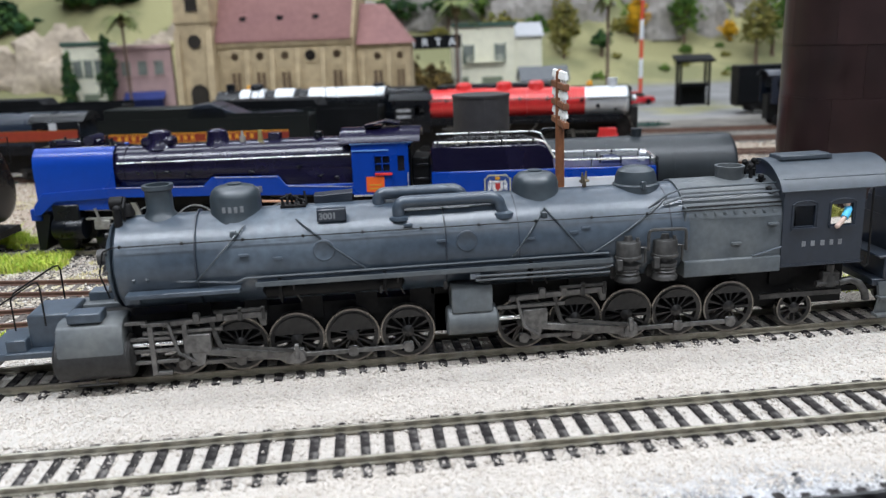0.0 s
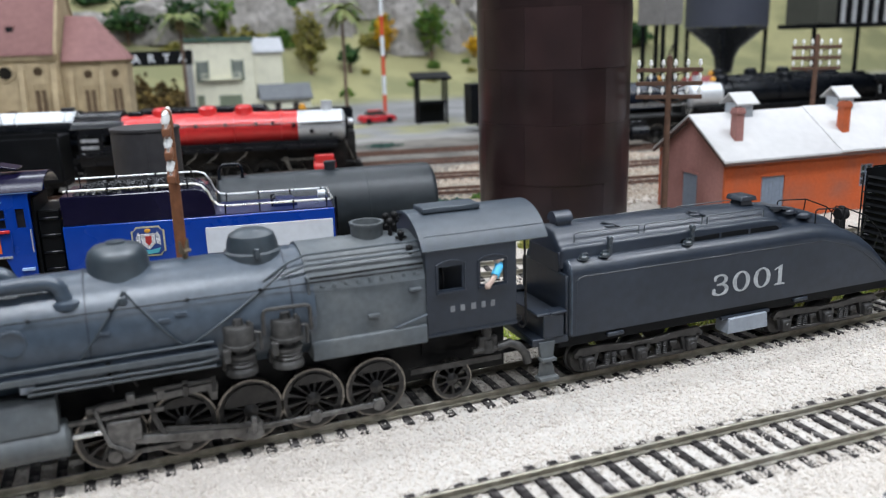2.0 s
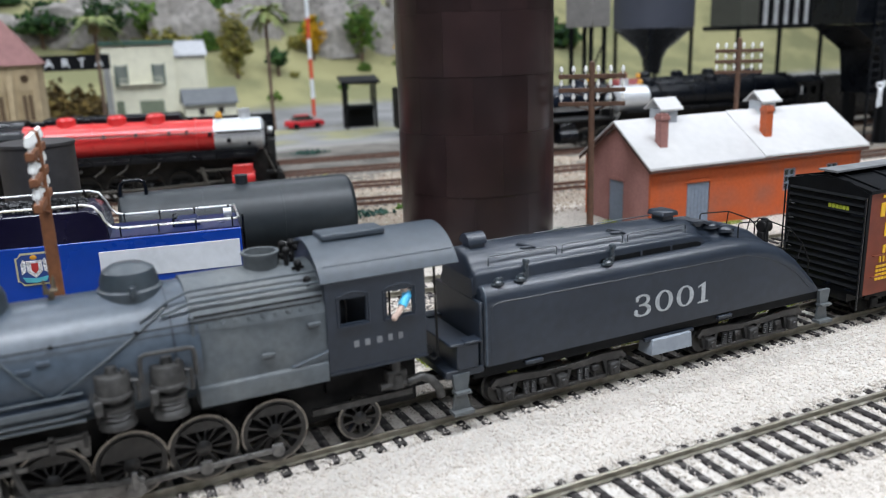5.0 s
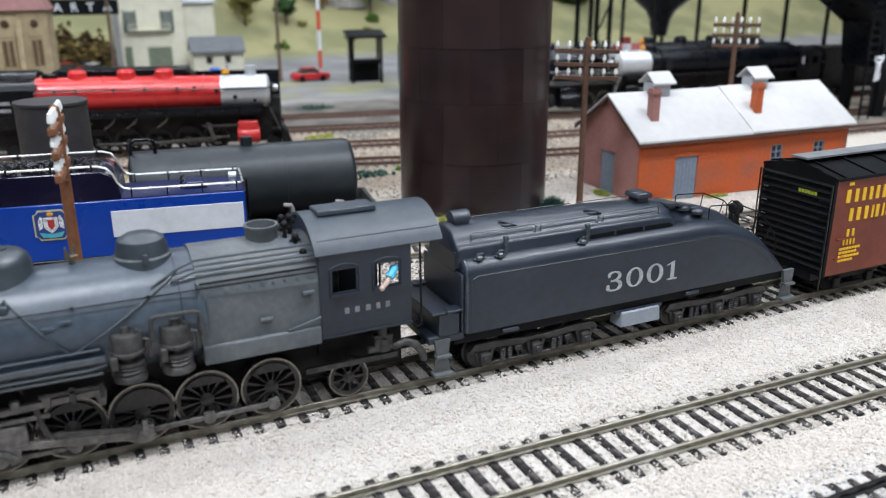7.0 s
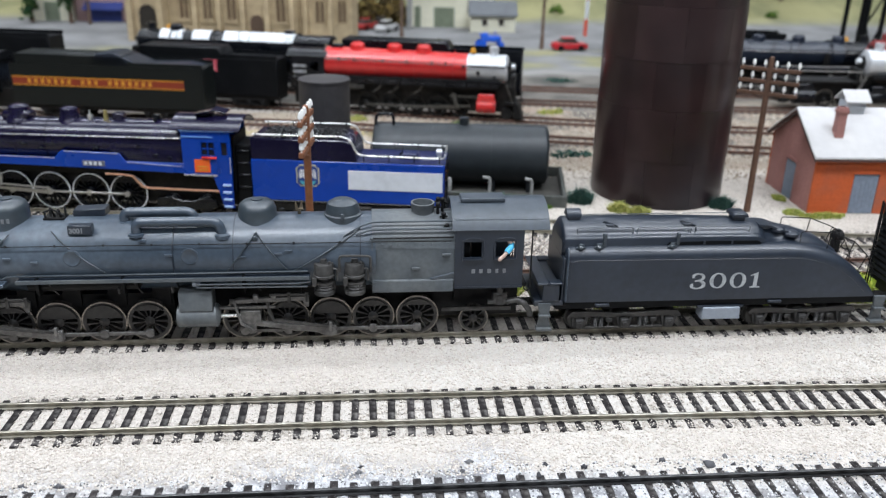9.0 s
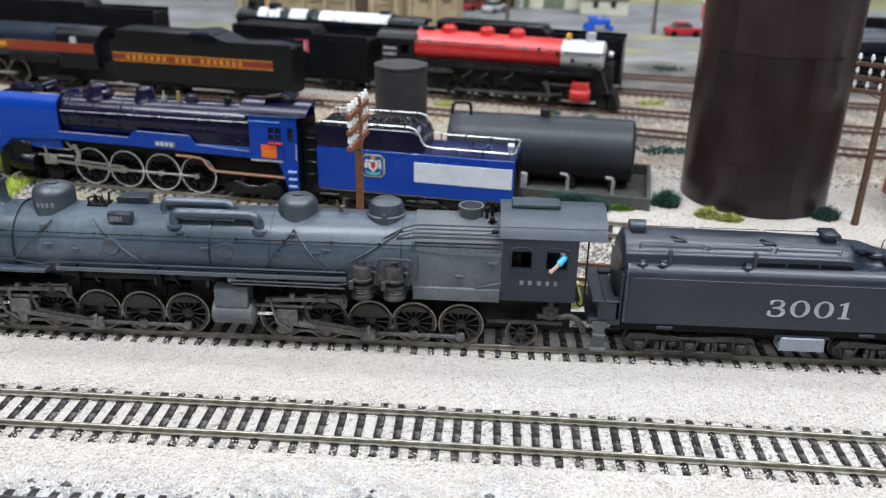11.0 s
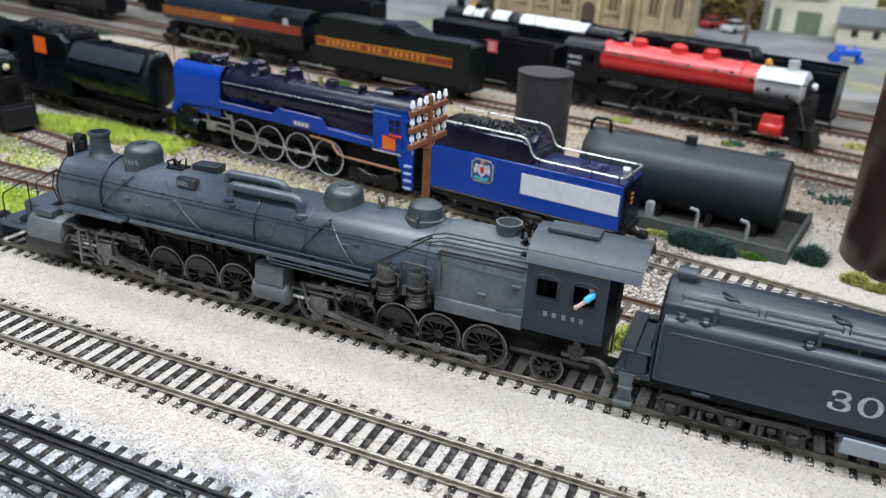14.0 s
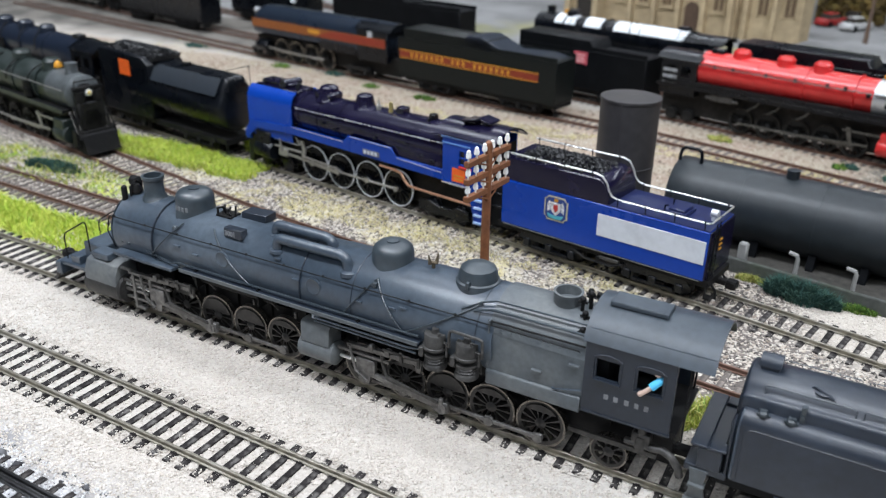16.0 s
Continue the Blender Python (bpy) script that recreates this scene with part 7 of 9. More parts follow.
def yard_locomotive(label, at, rz, length, body, front_mat, drivers, r=9.2, boiler=12.0, zc=41.0, cab_mat=None, front_len=40, cyl_mat=None, gear=None, dome_mat=None, rod=None, domes=3, dome_at=(), cyl_x=0.0, plain=False):
    """A steam locomotive that heads towards +x, its front at x = 0."""
    gear, cab_mat, cyl_mat, dome_mat, rod = gear or BLACK_GEAR, cab_mat or BLACK, cyl_mat or BLACK, dome_mat or body, rod or STEEL_ROD
    t = thing("steam_locomotive", label, "locomotive", at, rz, "locomotives")
    L_ = -length
    part("boiler", M().lathe([(boiler + 1.4, L_ + 34), (boiler + 1.2, L_ + 70), (boiler, -14 - front_len)], (0, 0, zc), "x", 30), body, t)
    part("smokebox", M().lathe([(boiler + .2, -14 - front_len), (boiler + .2, -15), (boiler - 1.5, -13.4), (4, -12), (0.4, -11.8)], (0, 0, zc), "x", 30), front_mat, t)
    part("smokebox_door", M().lathe([(7.4, -12.8), (7.4, -11.9), (6.6, -11.2), (0.4, -10.9)], (0, 0, zc), "x", 22), gear, t)
    part("headlight", M().cyl((-12, 0, zc + 2), (-7.5, 0, zc + 2), 2.8, None, 14), front_mat, t)
    for i in range(4):
        x = L_ + 44 + i * (length - 70 - front_len) / 3
        part("boiler_band", M().lathe([(boiler + 1.0, -0.4), (boiler + 1.55, -0.3), (boiler + 1.55, 0.3), (boiler + 1.0, 0.4)], (x, 0, zc), "x", 30), body, t)
    part("smokestack", M().lathe([(5.6, zc + boiler - 2), (4, zc + boiler + 1), (4.2, zc + boiler + 6.5), (3.2, zc + boiler + 6.5)], (-26, 0, 0), "z", 18), front_mat, t)
    for x in dome_at or [-52 - i * (length - 110) / max(1, domes) for i in range(domes)]:
        part("dome", M().lathe([(8, zc + boiler - 3), (6.6, zc + boiler), (6.4, zc + boiler + 4), (4.6, zc + boiler + 6), (0.4, zc + boiler + 6.4)], (x, 0, 0), "z", 20), dome_mat, t)
    part("handrail", handrail([(-16, -boiler - 1.6, zc + 4), (L_ + 34, -boiler - 2.6, zc + 4.6)], [], 0.35), rod, t)
    for s in (-1, 1):
        y0, y1 = sorted((s * 8, s * 15))
        part("running_board", M().box(L_ + 8, -18, y0, y1, zc - boiler + 1, zc - boiler + 3, 0.3), gear, t)
        part("cylinder", M().lathe([(5.6, -34), (6, -33.4), (6, -18.6), (5.6, -18)], (cyl_x, s * 11, 14), "x", 20).box(cyl_x - 33, cyl_x - 19, s * 11 - 4.6, s * 11 + 4.6, 15, 24.5, 0.6), cyl_mat, t)
        part("side_rod", M().box(drivers[0] - 1, drivers[-1] + 1, s * 12 - 0.5, s * 12 + 0.5, r + 0.6, r + 2.2, 0.2).prism([(-44, r + 3.6), (-44, r + 5), (drivers[len(drivers) // 2], r + 2.4), (drivers[len(drivers) // 2], r + 0.4)], "y", s * 13 - 0.4, s * 13 + 0.4), rod, t)
        part("valve_gear", M().box(-62, -34, s * 13 - .5, s * 13 + .5, 21, 22.2).prism([(-60, 24), (-57, 24), (-54, 12), (-56, 11)], "y", s * 13.4 - .4, s * 13.4 + .4), rod, t)
    core = spoked_wheel("driving_wheel", r, 2.4, 12, gear, 50, tyre=TYRE_BLACK)
    for x in drivers:
        for s in (-1, 1):
            again("driving_wheel", core, t, (x, s * 9.4, r + 2.5), (0, 0, 0 if s < 0 else 180))
    wm = M().lathe([(1, -0.5), (4.6, -0.3), (4.8, 2), (5.4, 2.4), (1, 2.4)], axis="y", n=18).mesh("truck_wheel", gear)
    for x in (-12, L_ + 14, L_ + 28):
        for s in (-1, 1):
            again("truck_wheel", wm, t, (x, s * 9.2, 7.4), (0, 0, 0 if s < 0 else 180))
    part("frame", M().box(L_ + 4, -6, -6, 6, 8, zc - boiler + 3), gear, t)
    part("pilot", M().prism([(-6, 4), (2, 4), (-2, 16), (-6, 18)], "y", -12, 12).box(-14, -4, -12, 12, 16, 18.4, 0.3).tube([(-6, -11, 18), (-8, -11, 30), (-14, -9, 34)], 0.5).tube([(-6, 11, 18), (-8, 11, 30), (-14, 9, 34)], 0.5), gear, t)
    for s in (-1, 1):
        y0, y1 = sorted((s * 14.4, s * 13.5))
        part("cab_side", M().sheet((L_ + 4, L_ + 9, L_ + 16, L_ + 21, L_ + 29, L_ + 34), (24, 38, 46, 51), y0, y1, ((1, 1), (3, 1))), cab_mat, t, smooth=25)
        # pumps, sand pipes and boxes on the boiler side
        if not plain:
            part("air_pump", M().cyl((-66, s * (boiler + 1), zc - 8), (-66, s * (boiler + 1), zc + 3), 3.2, None, 12).cyl((-66, s * (boiler + 1), zc - 1.6), (-66, s * (boiler + 1), zc - 3.4), 3.8, None, 12), gear, t)
        for x in () if plain else (-60, -92, -118):
            pts = [(x - 6 * i / 6, s * math.sin(radians(15 + 13 * i)) * (boiler + 1.7), zc + math.cos(radians(15 + 13 * i)) * (boiler + 1.7)) for i in range(7)]
            part("sand_pipe", M().tube(pts, 0.45, 5), gear, t)
        part("board_edge", M().box(L_ + 8, -18, s * 15.1 - 0.3, s * 15.1 + 0.3, zc - boiler + 0.4, zc - boiler + 3.3), cab_mat, t)
        part("ladder", M().tube([(-7, s * 12, 17), (-14, s * 12, zc - boiler + 2)], 0.5).tube([(-7, s * 9, 17), (-14, s * 9, zc - boiler + 2)], 0.5), rod, t)
    part("bell", M().lathe([(2.8, zc + boiler + 1), (2.6, zc + boiler + 3), (1.4, zc + boiler + 5), (0.3, zc + boiler + 5.4)], (-44, 0, 0), "z", 12), GOLD, t, "small brass bell")
    part("pump_shield", M().box(-11.5, -6, -9, 9, 19, zc - 4, 0.8), gear, t)
    part("headlight_lens", M().cyl((-7.6, 0, zc + 2), (-7.0, 0, zc + 2), 2.2, None, 12), WHITE, t)
    part("turret", M().box(L_ + 38, L_ + 48, -3.4, 3.4, zc + boiler, zc + boiler + 4, 0.8), cab_mat, t)
    cab = M()
    cab.prism([(-13.45, 24.2), (-13.45, 51)] + arc(0, 38, 19.3, 136, 44, 8) + [(13.45, 51), (13.45, 24.2)], "x", L_ + 33, L_ + 33.9)
    part("cab_front", cab, cab_mat, t, smooth=25)
    outer, inner = arc(0, 33, 23.2, 130, 50, 12), arc(0, 33, 22.4, 130, 50, 12)
    part("cab_roof", M().prism(outer + inner[::-1], "x", L_, L_ + 36), cab_mat, t, smooth=50)
    return t


def yard_tender(label, at, rz, length, body, style="box", top=46.0, coal=True, name="tender"):
    """A tender whose front is at x = 0 and rear at x = length."""
    t = thing(name, label, "tender", at, rz, "tenders")
    if style == "round":
        rings = []
        for x, k in ((26, 1.0), (length - 4, 1.0), (length - 1.6, 0.97), (length - 0.3, 0.90), (length + 0.5, 0.72), (length + 0.8, 0.3)):
            half = [(15.6 * math.cos(radians(a)), 33 + 15.6 * math.sin(radians(a)) * (1.05 if a < 0 else 1.0)) for a in range(-90, 31, 12)] + [(8.4, 51.6), (7.4, 53.4), (4, 53.8)]
            rings.append([(x, y * k, 33 + (z - 33) * k) for y, z in half + [(-y, z) for y, z in half[::-1][:-1]]])
        part("tank", M().loft(rings), body, t, "full-bellied tank with sloping shoulders", smooth=40)
        part("filler_hatch", M().cyl((length * 0.62, 0, 53), (length * 0.62, 0, 55.6), 3.6, None, 16), body, t)
        part("end_rail", M().tube([(length - 1, 9, 46), (length + 2.4, 9, 46), (length + 2.4, 9, 60), (length + 2.4, -9, 60), (length + 2.4, -9, 46), (length - 1, -9, 46)], 0.3, 6), body, t)
        part("bunker", M().prism([(0, 13), (length * 0.44, 13), (length * 0.44, 52), (length * 0.40, 57), (0, 58)], "y", -15.0, 15.0), body, t, bevel=0.8)
        # walkway paler than the tank: the shoulder's grey-blue highlight as colour
        part("walkway", M().prism([(-14.6, 42.2), (-8.6, 52.4), (-7.8, 52.9), (-14.2, 41.9)], "x", length * 0.44, length - 6).prism([(14.6, 42.2), (8.6, 52.4), (7.8, 52.9), (14.2, 41.9)], "x", length * 0.44, length - 6), mat("highlight_steel_plate", (0.014, 0.019, 0.026), 0.45, 0, 0.2, 300, 0.02, 1500), t, "dark steel side walkway with its highlight put into the colour")
    else:
        part("tank", M().box(0, length, -14.4, 14.4, 13, top - 8, 0.8), body, t)
        part("bunker", M().prism([(0, top - 9), (length * 0.62, top - 9), (length * 0.58, top), (0, top)], "y", -14.2, 14.2), body, t, bevel=0.6)
        part("deck_rail", M().box(length * 0.6, length, -14.3, -13.6, top - 8.4, top - 5).box(length * 0.6, length, 13.6, 14.3, top - 8.4, top - 5), body, t)
    if coal:
        part("coal", coal_heap(3, length * 0.46, -11, 11, top + 0.5, 3.5, int(length)), COAL, t, "heaped black coal")
    part("frame", M().box(0, length, -12, 12, 9.4, 13), BLACK_GEAR, t)
    freight_truck(t, (length * 0.12, length * 0.22, length * 0.32), BLACK_GEAR)
    freight_truck(t, (length * 0.68, length * 0.78, length * 0.88), BLACK_GEAR)
    part("steps", M().box(length - 1, length + 3, -14, -11, 4.6, 5.8).box(length + 0.5, length + 1.6, -14, -13, 5, 14), BLACK_GEAR, t)
    return t


# red and silver locomotive with its black tender
ry, ra = on_line(RED_LINE, 0)
RED_ORIGIN = (0 + 80, on_line(RED_LINE, 80)[0], 0)
red_gear = mat("dusty_black_gear", (0.012, 0.012, 0.012), 0.5, 0.1, 0.3, 300, 0.02, 1500, (0.05, 0.046, 0.042), 0.5, 60, spec=0.2)
dark_rod = mat("oily_dark_rod", (0.12, 0.115, 0.105), 0.4, 0.6, 0.3, 400)
red_loco = yard_locomotive("bright red steam locomotive with silver smokebox and red cylinders", (RED_ORIGIN[0] - 8 * math.cos(radians(13.4)), RED_ORIGIN[1] + 8 * math.sin(radians(13.4)), 0), -13.4, 207, RED, SILVER, (-136, -115, -94, -73, -54), 9.4, 12.0, 44.4, BLACK, 34, RED, red_gear, RED, dark_rod, 3, (-87, -113, -146), -4.0, True)
part("boiler_tube", M().tube([(-170, -12.6, 50.6), (-60, -11.8, 48.8)], 0.6, 8), RED, red_loco)
for x in (-160, -146, -121, -100, -78, -66):
    part("boiler_fitting", M().box(x - 1.0, x + 1.0, -13.6, -10.8, 47.6, 50.4, 0.3), BLACK, red_loco)
for x in (-46, -30):
    part("smokebox_band", M().lathe([(12.0, -0.4), (12.6, -0.3), (12.6, 0.3), (12.0, 0.4)], (x, 0, 44.4), "x", 30), SILVER, red_loco)
part("front_handrail", M().tube([(-46, -12.4, 48), (-16, -12.2, 48), (-10.6, -8, 48.6), (-10.2, 0, 50), (-10.6, 8, 48.6)], 0.5, 6), BLACK, red_loco)
part("smokebox_fitting", M().cyl((-38, -10.6, 42), (-38, -13.2, 42), 1.6, None, 10).box(-52, -49.4, -13.6, -11, 45.6, 48.6, 0.2).cyl((-24, -11.0, 39), (-24, -13.2, 39), 1.2, None, 8), BLACK, red_loco)
part("running_board_plate", M().box(-205, -20, -15.4, -14.9, 29.6, 32.4, 0.1), BLACK, red_loco)
for x in (-120, -105, -84):
    part("boiler_pipe", M().tube([(x, -13.2, 33), (x - 4, -14.2, 26), (x - 10, -13.8, 22)], 0.6, 6), dark_rod, red_loco)
part("injector", M().box(-160, -142, -14.6, -10, 24, 29.5, 0.8).cyl((-164, -13, 26), (-138, -13, 26), 1.3, None, 8), GREY_GEAR, red_loco)
for z in (31, 36, 41):
    part("cab_mark", M().box(-201, -189, -14.75, -14.3, z, z + 2.4), mat("worn_grey_mark", (0.28, 0.29, 0.30), 0.5, 0, 0.3, 300), red_loco)
rt = yard_tender("black tender with a small red herald", (80 - math.cos(radians(13.4)) * 352, RED_ORIGIN[1] + math.sin(radians(13.4)) * 352, 0), -13.4, 128, BLACK_DULL, "box", 54.0, False)
part("herald", M().prism([(59, 33), (60, 34), (72, 34), (73, 33), (72.4, 38), (73, 43), (72, 44), (60, 44), (59, 43), (59.6, 38)], "y", -14.9, -14.3), mat("faded_red_herald", (0.55, 0.09, 0.12), 0.5, 0, 0.1, 300), rt, "faded red shield-shaped herald")
hb = M()
for z in (35.6, 38.2, 40.8):
    hb.box(61.5, 70.5, -15.1, -14.8, z, z + 1.2)
part("herald_bars", hb, mat("pale_pink_bars", (0.75, 0.45, 0.45), 0.5), rt)

# streamlined locomotive with maroon band, and its tender
NW_Y, NW_A = on_line(NW_LINE, -349)


AMBER = mat("amber_band_paint", (0.24, 0.070, 0.012), 0.4, 0, 0.14, 200)
BRICK_RED = mat("red_stripe_paint", (0.24, 0.030, 0.014), 0.4, 0, 0.14, 200)
LOW = 28.0


def streamliner():
    t = thing("steam_locomotive", "blue-black streamlined steam locomotive with an amber and red side band", "locomotive", (-349, NW_Y, 0), -9.8, "locomotives")
    rings = []
    for x, k in ((-216, 0.25), (-214, 0.55), (-209, 0.8), (-200, 0.95), (-190, 1.0), (-40, 1.0), (-20, 1.0)):
        ring = [(x, -14.4 * min(1, k * 1.1), LOW), (x, -14.6 * min(1, k * 1.1), 33 * k + LOW * (1 - k))] + [(x, 14.6 * k * math.cos(radians(a)), LOW * (1 - k) + k * (41 + 13.6 * math.sin(radians(a)))) for a in range(180, -1, -15)][1:-1] + [(x, 14.6 * min(1, k * 1.1), 33 * k + LOW * (1 - k)), (x, 14.4 * min(1, k * 1.1), LOW)]
        rings.append(ring)
    part("shroud", M().loft(rings), mat("satin_black_blue_shroud", (0.012, 0.019, 0.032), 0.3, 0, 0.1, 200), t, "smooth rounded black shroud", smooth=50)
    for s in (-1, 1):
        band = part("side_band", M().box(-208, -22, s * 14.75 - .25, s * 14.75 + .25, 34.0, 41.0), AMBER, t, "amber brown band with a red stripe")
        part("red_stripe", M().prism([(-112, 34.1), (-22, 34.1), (-22, 40.9), (-90, 40.9)], "y", s * 14.9 - .3, s * 14.9 + .3), BRICK_RED, band)
        part("gold_line", M().box(-208, -22, s * 14.85 - .3, s * 14.85 + .3, 40.8, 41.5).box(-208, -22, s * 14.85 - .3, s * 14.85 + .3, 33.5, 34.2), AMBER, band)
        part("skirt", M().box(-108, -60, s * 14.2 - .4, s * 14.2 + .4, 23, 30.6), BLACK, t)
        part("side_rod", M().box(-170, -105, s * 12.4 - .5, s * 12.4 + .5, 11, 12.6, 0.2).prism([(-196, 13), (-196, 14.6), (-138, 12.6), (-138, 10.8)], "y", s * 13 - .4, s * 13 + .4), STEEL_ROD, t)
        part("cylinder", M().lathe([(5.6, -204), (6, -203), (6, -188), (5.6, -187)], (0, s * 11, 14), "x", 18), BLACK, t)
    core = spoked_wheel("driving_wheel", 10.4, 2.4, 14, red_gear, 38)
    for x in (-170, -148, -126, -104):
        for s in (-1, 1):
            again("driving_wheel", core, t, (x, s * 9.6, 12.9), (0, 0, 0 if s < 0 else 180))
    freight_truck(t, (-210, -190), red_gear)
    freight_truck(t, (-70, -50), red_gear)
    part("frame", M().box(-210, -10, -7, 7, 8, 24), BLACK_GEAR, t)
    part("cab_body", M().box(-58, -20, -14.7, 14.7, 20, 48, 0.6), BLACK, t)
    part("cab_window", M().box(-44, -38, -15.0, -14.4, 40.5, 47), mat("pale_window", (0.4, 0.42, 0.44), 0.2), t)
    part("cab_roof", M().prism([(-14.8, 47.6)] + arc(0, 34, 20.4, 136, 44, 10) + [(14.8, 47.6)], "x", -60, -16), BLACK, t, smooth=50)
    part("emblem", M().box(-124, -108, -15.25, -14.6, 36.0, 39.6, 0.2), GOLD, t)
    part("headlight", M().lathe([(3, -219), (3.4, -218.5), (3.4, -212)], (0, 0, 46), "x", 14), SILVER, t)
    return t


streamliner()
nt_ = yard_tender("long black tender with a maroon band and gold letter marks", (-349, NW_Y, 0), -9.8, 158, mat("dark_green_black_side", (0.006, 0.008, 0.008), 0.4, 0, 0.1, 200, spec=0.25), "box", 55.0, False)
part("side_sheet", M().box(-6, 158, -14.7, -14.2, 13, 47), mat("dark_green_black_sheet", (0.006, 0.008, 0.008), 0.4, 0, 0.1, 200, spec=0.25), nt_)
nb_ = part("side_band", M().box(-4, 142, -15.1, -14.6, 29.8, 36), MAROON, nt_, "maroon band edged with gold")
part("gold_line", M().box(-4, 142, -15.2, -14.8, 35.8, 36.5).box(-4, 142, -15.2, -14.8, 29.2, 29.9), GOLD, nb_)
x = 9.0
for w_ in [4] * 7 + [0] + [4] * 3 + [0] + [4] * 7:
    if w_:
        part("letter_bar", M().box(x, x + 2.6, -15.3, -15.0, 31.2, 34.6), GOLD, nb_)
    x += 5.7 if w_ else 6.0
part("coal_side", M().prism([(62, 46), (70, 56.5), (84, 57.5), (108, 48), (140, 49), (158, 46)], "y", -14.2, 14.2), mat("blue_black_deck", (0.012, 0.018, 0.03), 0.33), nt_, bevel=0.4)

# long black locomotive with white panels, and a black tender, on the next line
by, ba = on_line(BACK_LINE, -260)
bl = yard_locomotive("black articulated locomotive with bright white boiler panels", (-300, on_line(BACK_LINE, -300)[0] + 6, 0), 180 - 14.0, 212, BLACK, BLACK, (-170, -150, -130, -100, -80, -60), 8.6, 12.2, 44, BLACK, 30, BLACK, BLACK_GEAR, BLACK, STEEL_ROD, 1)
for a, b_ in ((-62, -50), (-48, -38), (-90, -72), (-176, -104)):
    part("white_panel", M().prism([(12.9 * math.cos(radians(q)), 44 + 12.9 * math.sin(radians(q))) for q in range(25, 81, 11)] + [(13.6 * math.cos(radians(q)), 44 + 13.6 * math.sin(radians(q))) for q in range(80, 24, -11)], "x", a, b_), WHITE, bl, "bright white boiler panel", smooth=50)
yard_tender("long plain black tender behind the red locomotive", (-82, on_line(BACK_LINE, -82)[0], 0), -13.6, 172, BLACK, "box", 56.0, False)

# cylindrical tender and dark locomotive ahead of the blue engine
vy, va = on_line(BLUE_LINE, -430)
vt = yard_tender("black cylindrical tender with an orange square", (-486, on_line(BLUE_LINE, -486)[0], 0), -8.8, 142, BLACK, "round", 57.0, True)
part("orange_square", M().box(27, 40, -15.5, -14.8, 41.6, 52.8), ORANGE, vt, "orange square on the bunker side")
yard_locomotive("dark blue-black steam locomotive coupled ahead of the cylindrical tender", (-486 - 222 * 0.988, on_line(BLUE_LINE, -486)[0] + 222 * 0.153, 0), 180 - 8.8, 214, DARK_BLUE, DARK_BLUE, (-150, -128, -106, -84), 9.6, 12.6, 42, BLACK, 34)

# black locomotive facing the camera's side on the line behind the grass
ly, la = on_line(B_LINE, -424)
dusty = mat("dusty_green_black", (0.014, 0.021, 0.019), 0.4, 0.0, 0.2, 250, 0.03, 1500, (0.05, 0.06, 0.06), 0.6, 50)
smoke = mat("graphite_smokebox", (0.085, 0.095, 0.10), 0.5, 0.3, 0.2, 300, 0.02, 1500)
ll = yard_locomotive("black steam locomotive with graphite smokebox, front towards the grass", (-422, ly, 0), la, 200, dusty, smoke, (-150, -128, -106, -84, -64), 9.0, 12.4, 41, dusty, 30, dusty, BLACK_GEAR, dusty, STEEL_ROD, 2)
for s_ in (-1, 1):
    part("air_pump", M().cyl((-9, s_ * 6, 28), (-9, s_ * 6, 35), 3.4, None, 14).cyl((-9, s_ * 6, 35), (-9, s_ * 6, 37), 1.6, None, 10).cyl((-9, s_ * 6, 37), (-9, s_ * 6, 44), 3.4, None, 14).cyl((-9, s_ * 6, 44), (-9, s_ * 6, 46), 1.4, None, 8), BLACK_GEAR, ll)
    part("front_ladder", M().tube([(-2, s_ * 10, 14), (-10, s_ * 10, 30)], 0.5, 6).tube([(-2, s_ * 13, 14), (-10, s_ * 13, 30)], 0.5, 6).box(-5.2, -4.2, min(s_ * 10, s_ * 13), max(s_ * 10, s_ * 13), 18.6, 19.2).box(-7.6, -6.6, min(s_ * 10, s_ * 13), max(s_ * 10, s_ * 13), 23.6, 24.2), BLACK_GEAR, ll)
part("front_shield", M().box(-10.5, -7.6, -10.5, 10.5, 44.6, 47.2, 0.4).tube([(-8, -9, 47), (-8, -9, 51), (-8, 9, 51), (-8, 9, 47)], 0.5, 6), BLACK_GEAR, ll)
for s_ in (-1, 1):
    part("front_step", M().box(-12, -4, s_ * 13.3 - 1.3, s_ * 13.3 + 1.3, 8, 9.4).box(-11, -5, s_ * 13.9 - 0.5, s_ * 13.9 + 0.5, 9, 19), BLACK_GEAR, ll)
part("front_lamp", M().ball((-6.6, 0, 43), 1.5, 10, 6), mat("yellow_lamp_glass", (0.7, 0.55, 0.2), 0.2), ll)

# tenders standing at the back of the yard
for x_, ln, lab in ((-872, 178, "black tender with a small white mark in the yard"), (-745, 150, "plain black tender standing in the yard")):
    yy, aa = on_line(RED_LINE, x_ + 60) if x_ < -800 else on_line(BACK_LINE, x_ + 60)
    yt = yard_tender(lab, (x_, yy, 0), aa, ln, BLACK, "box", 56, False)
    if x_ < -800:
        part("white_mark", M().box(30, 62, -14.8, -14.2, 36, 41), WHITE, yt)
    else:
        part("white_mark", M().box(124, 134, -14.8, -14.2, 34, 38), WHITE, yt)
    part("rear_lamp", M().cyl((ln, 0, 44), (ln + 3, 0, 44), 2.4, None, 12), SILVER, yt)
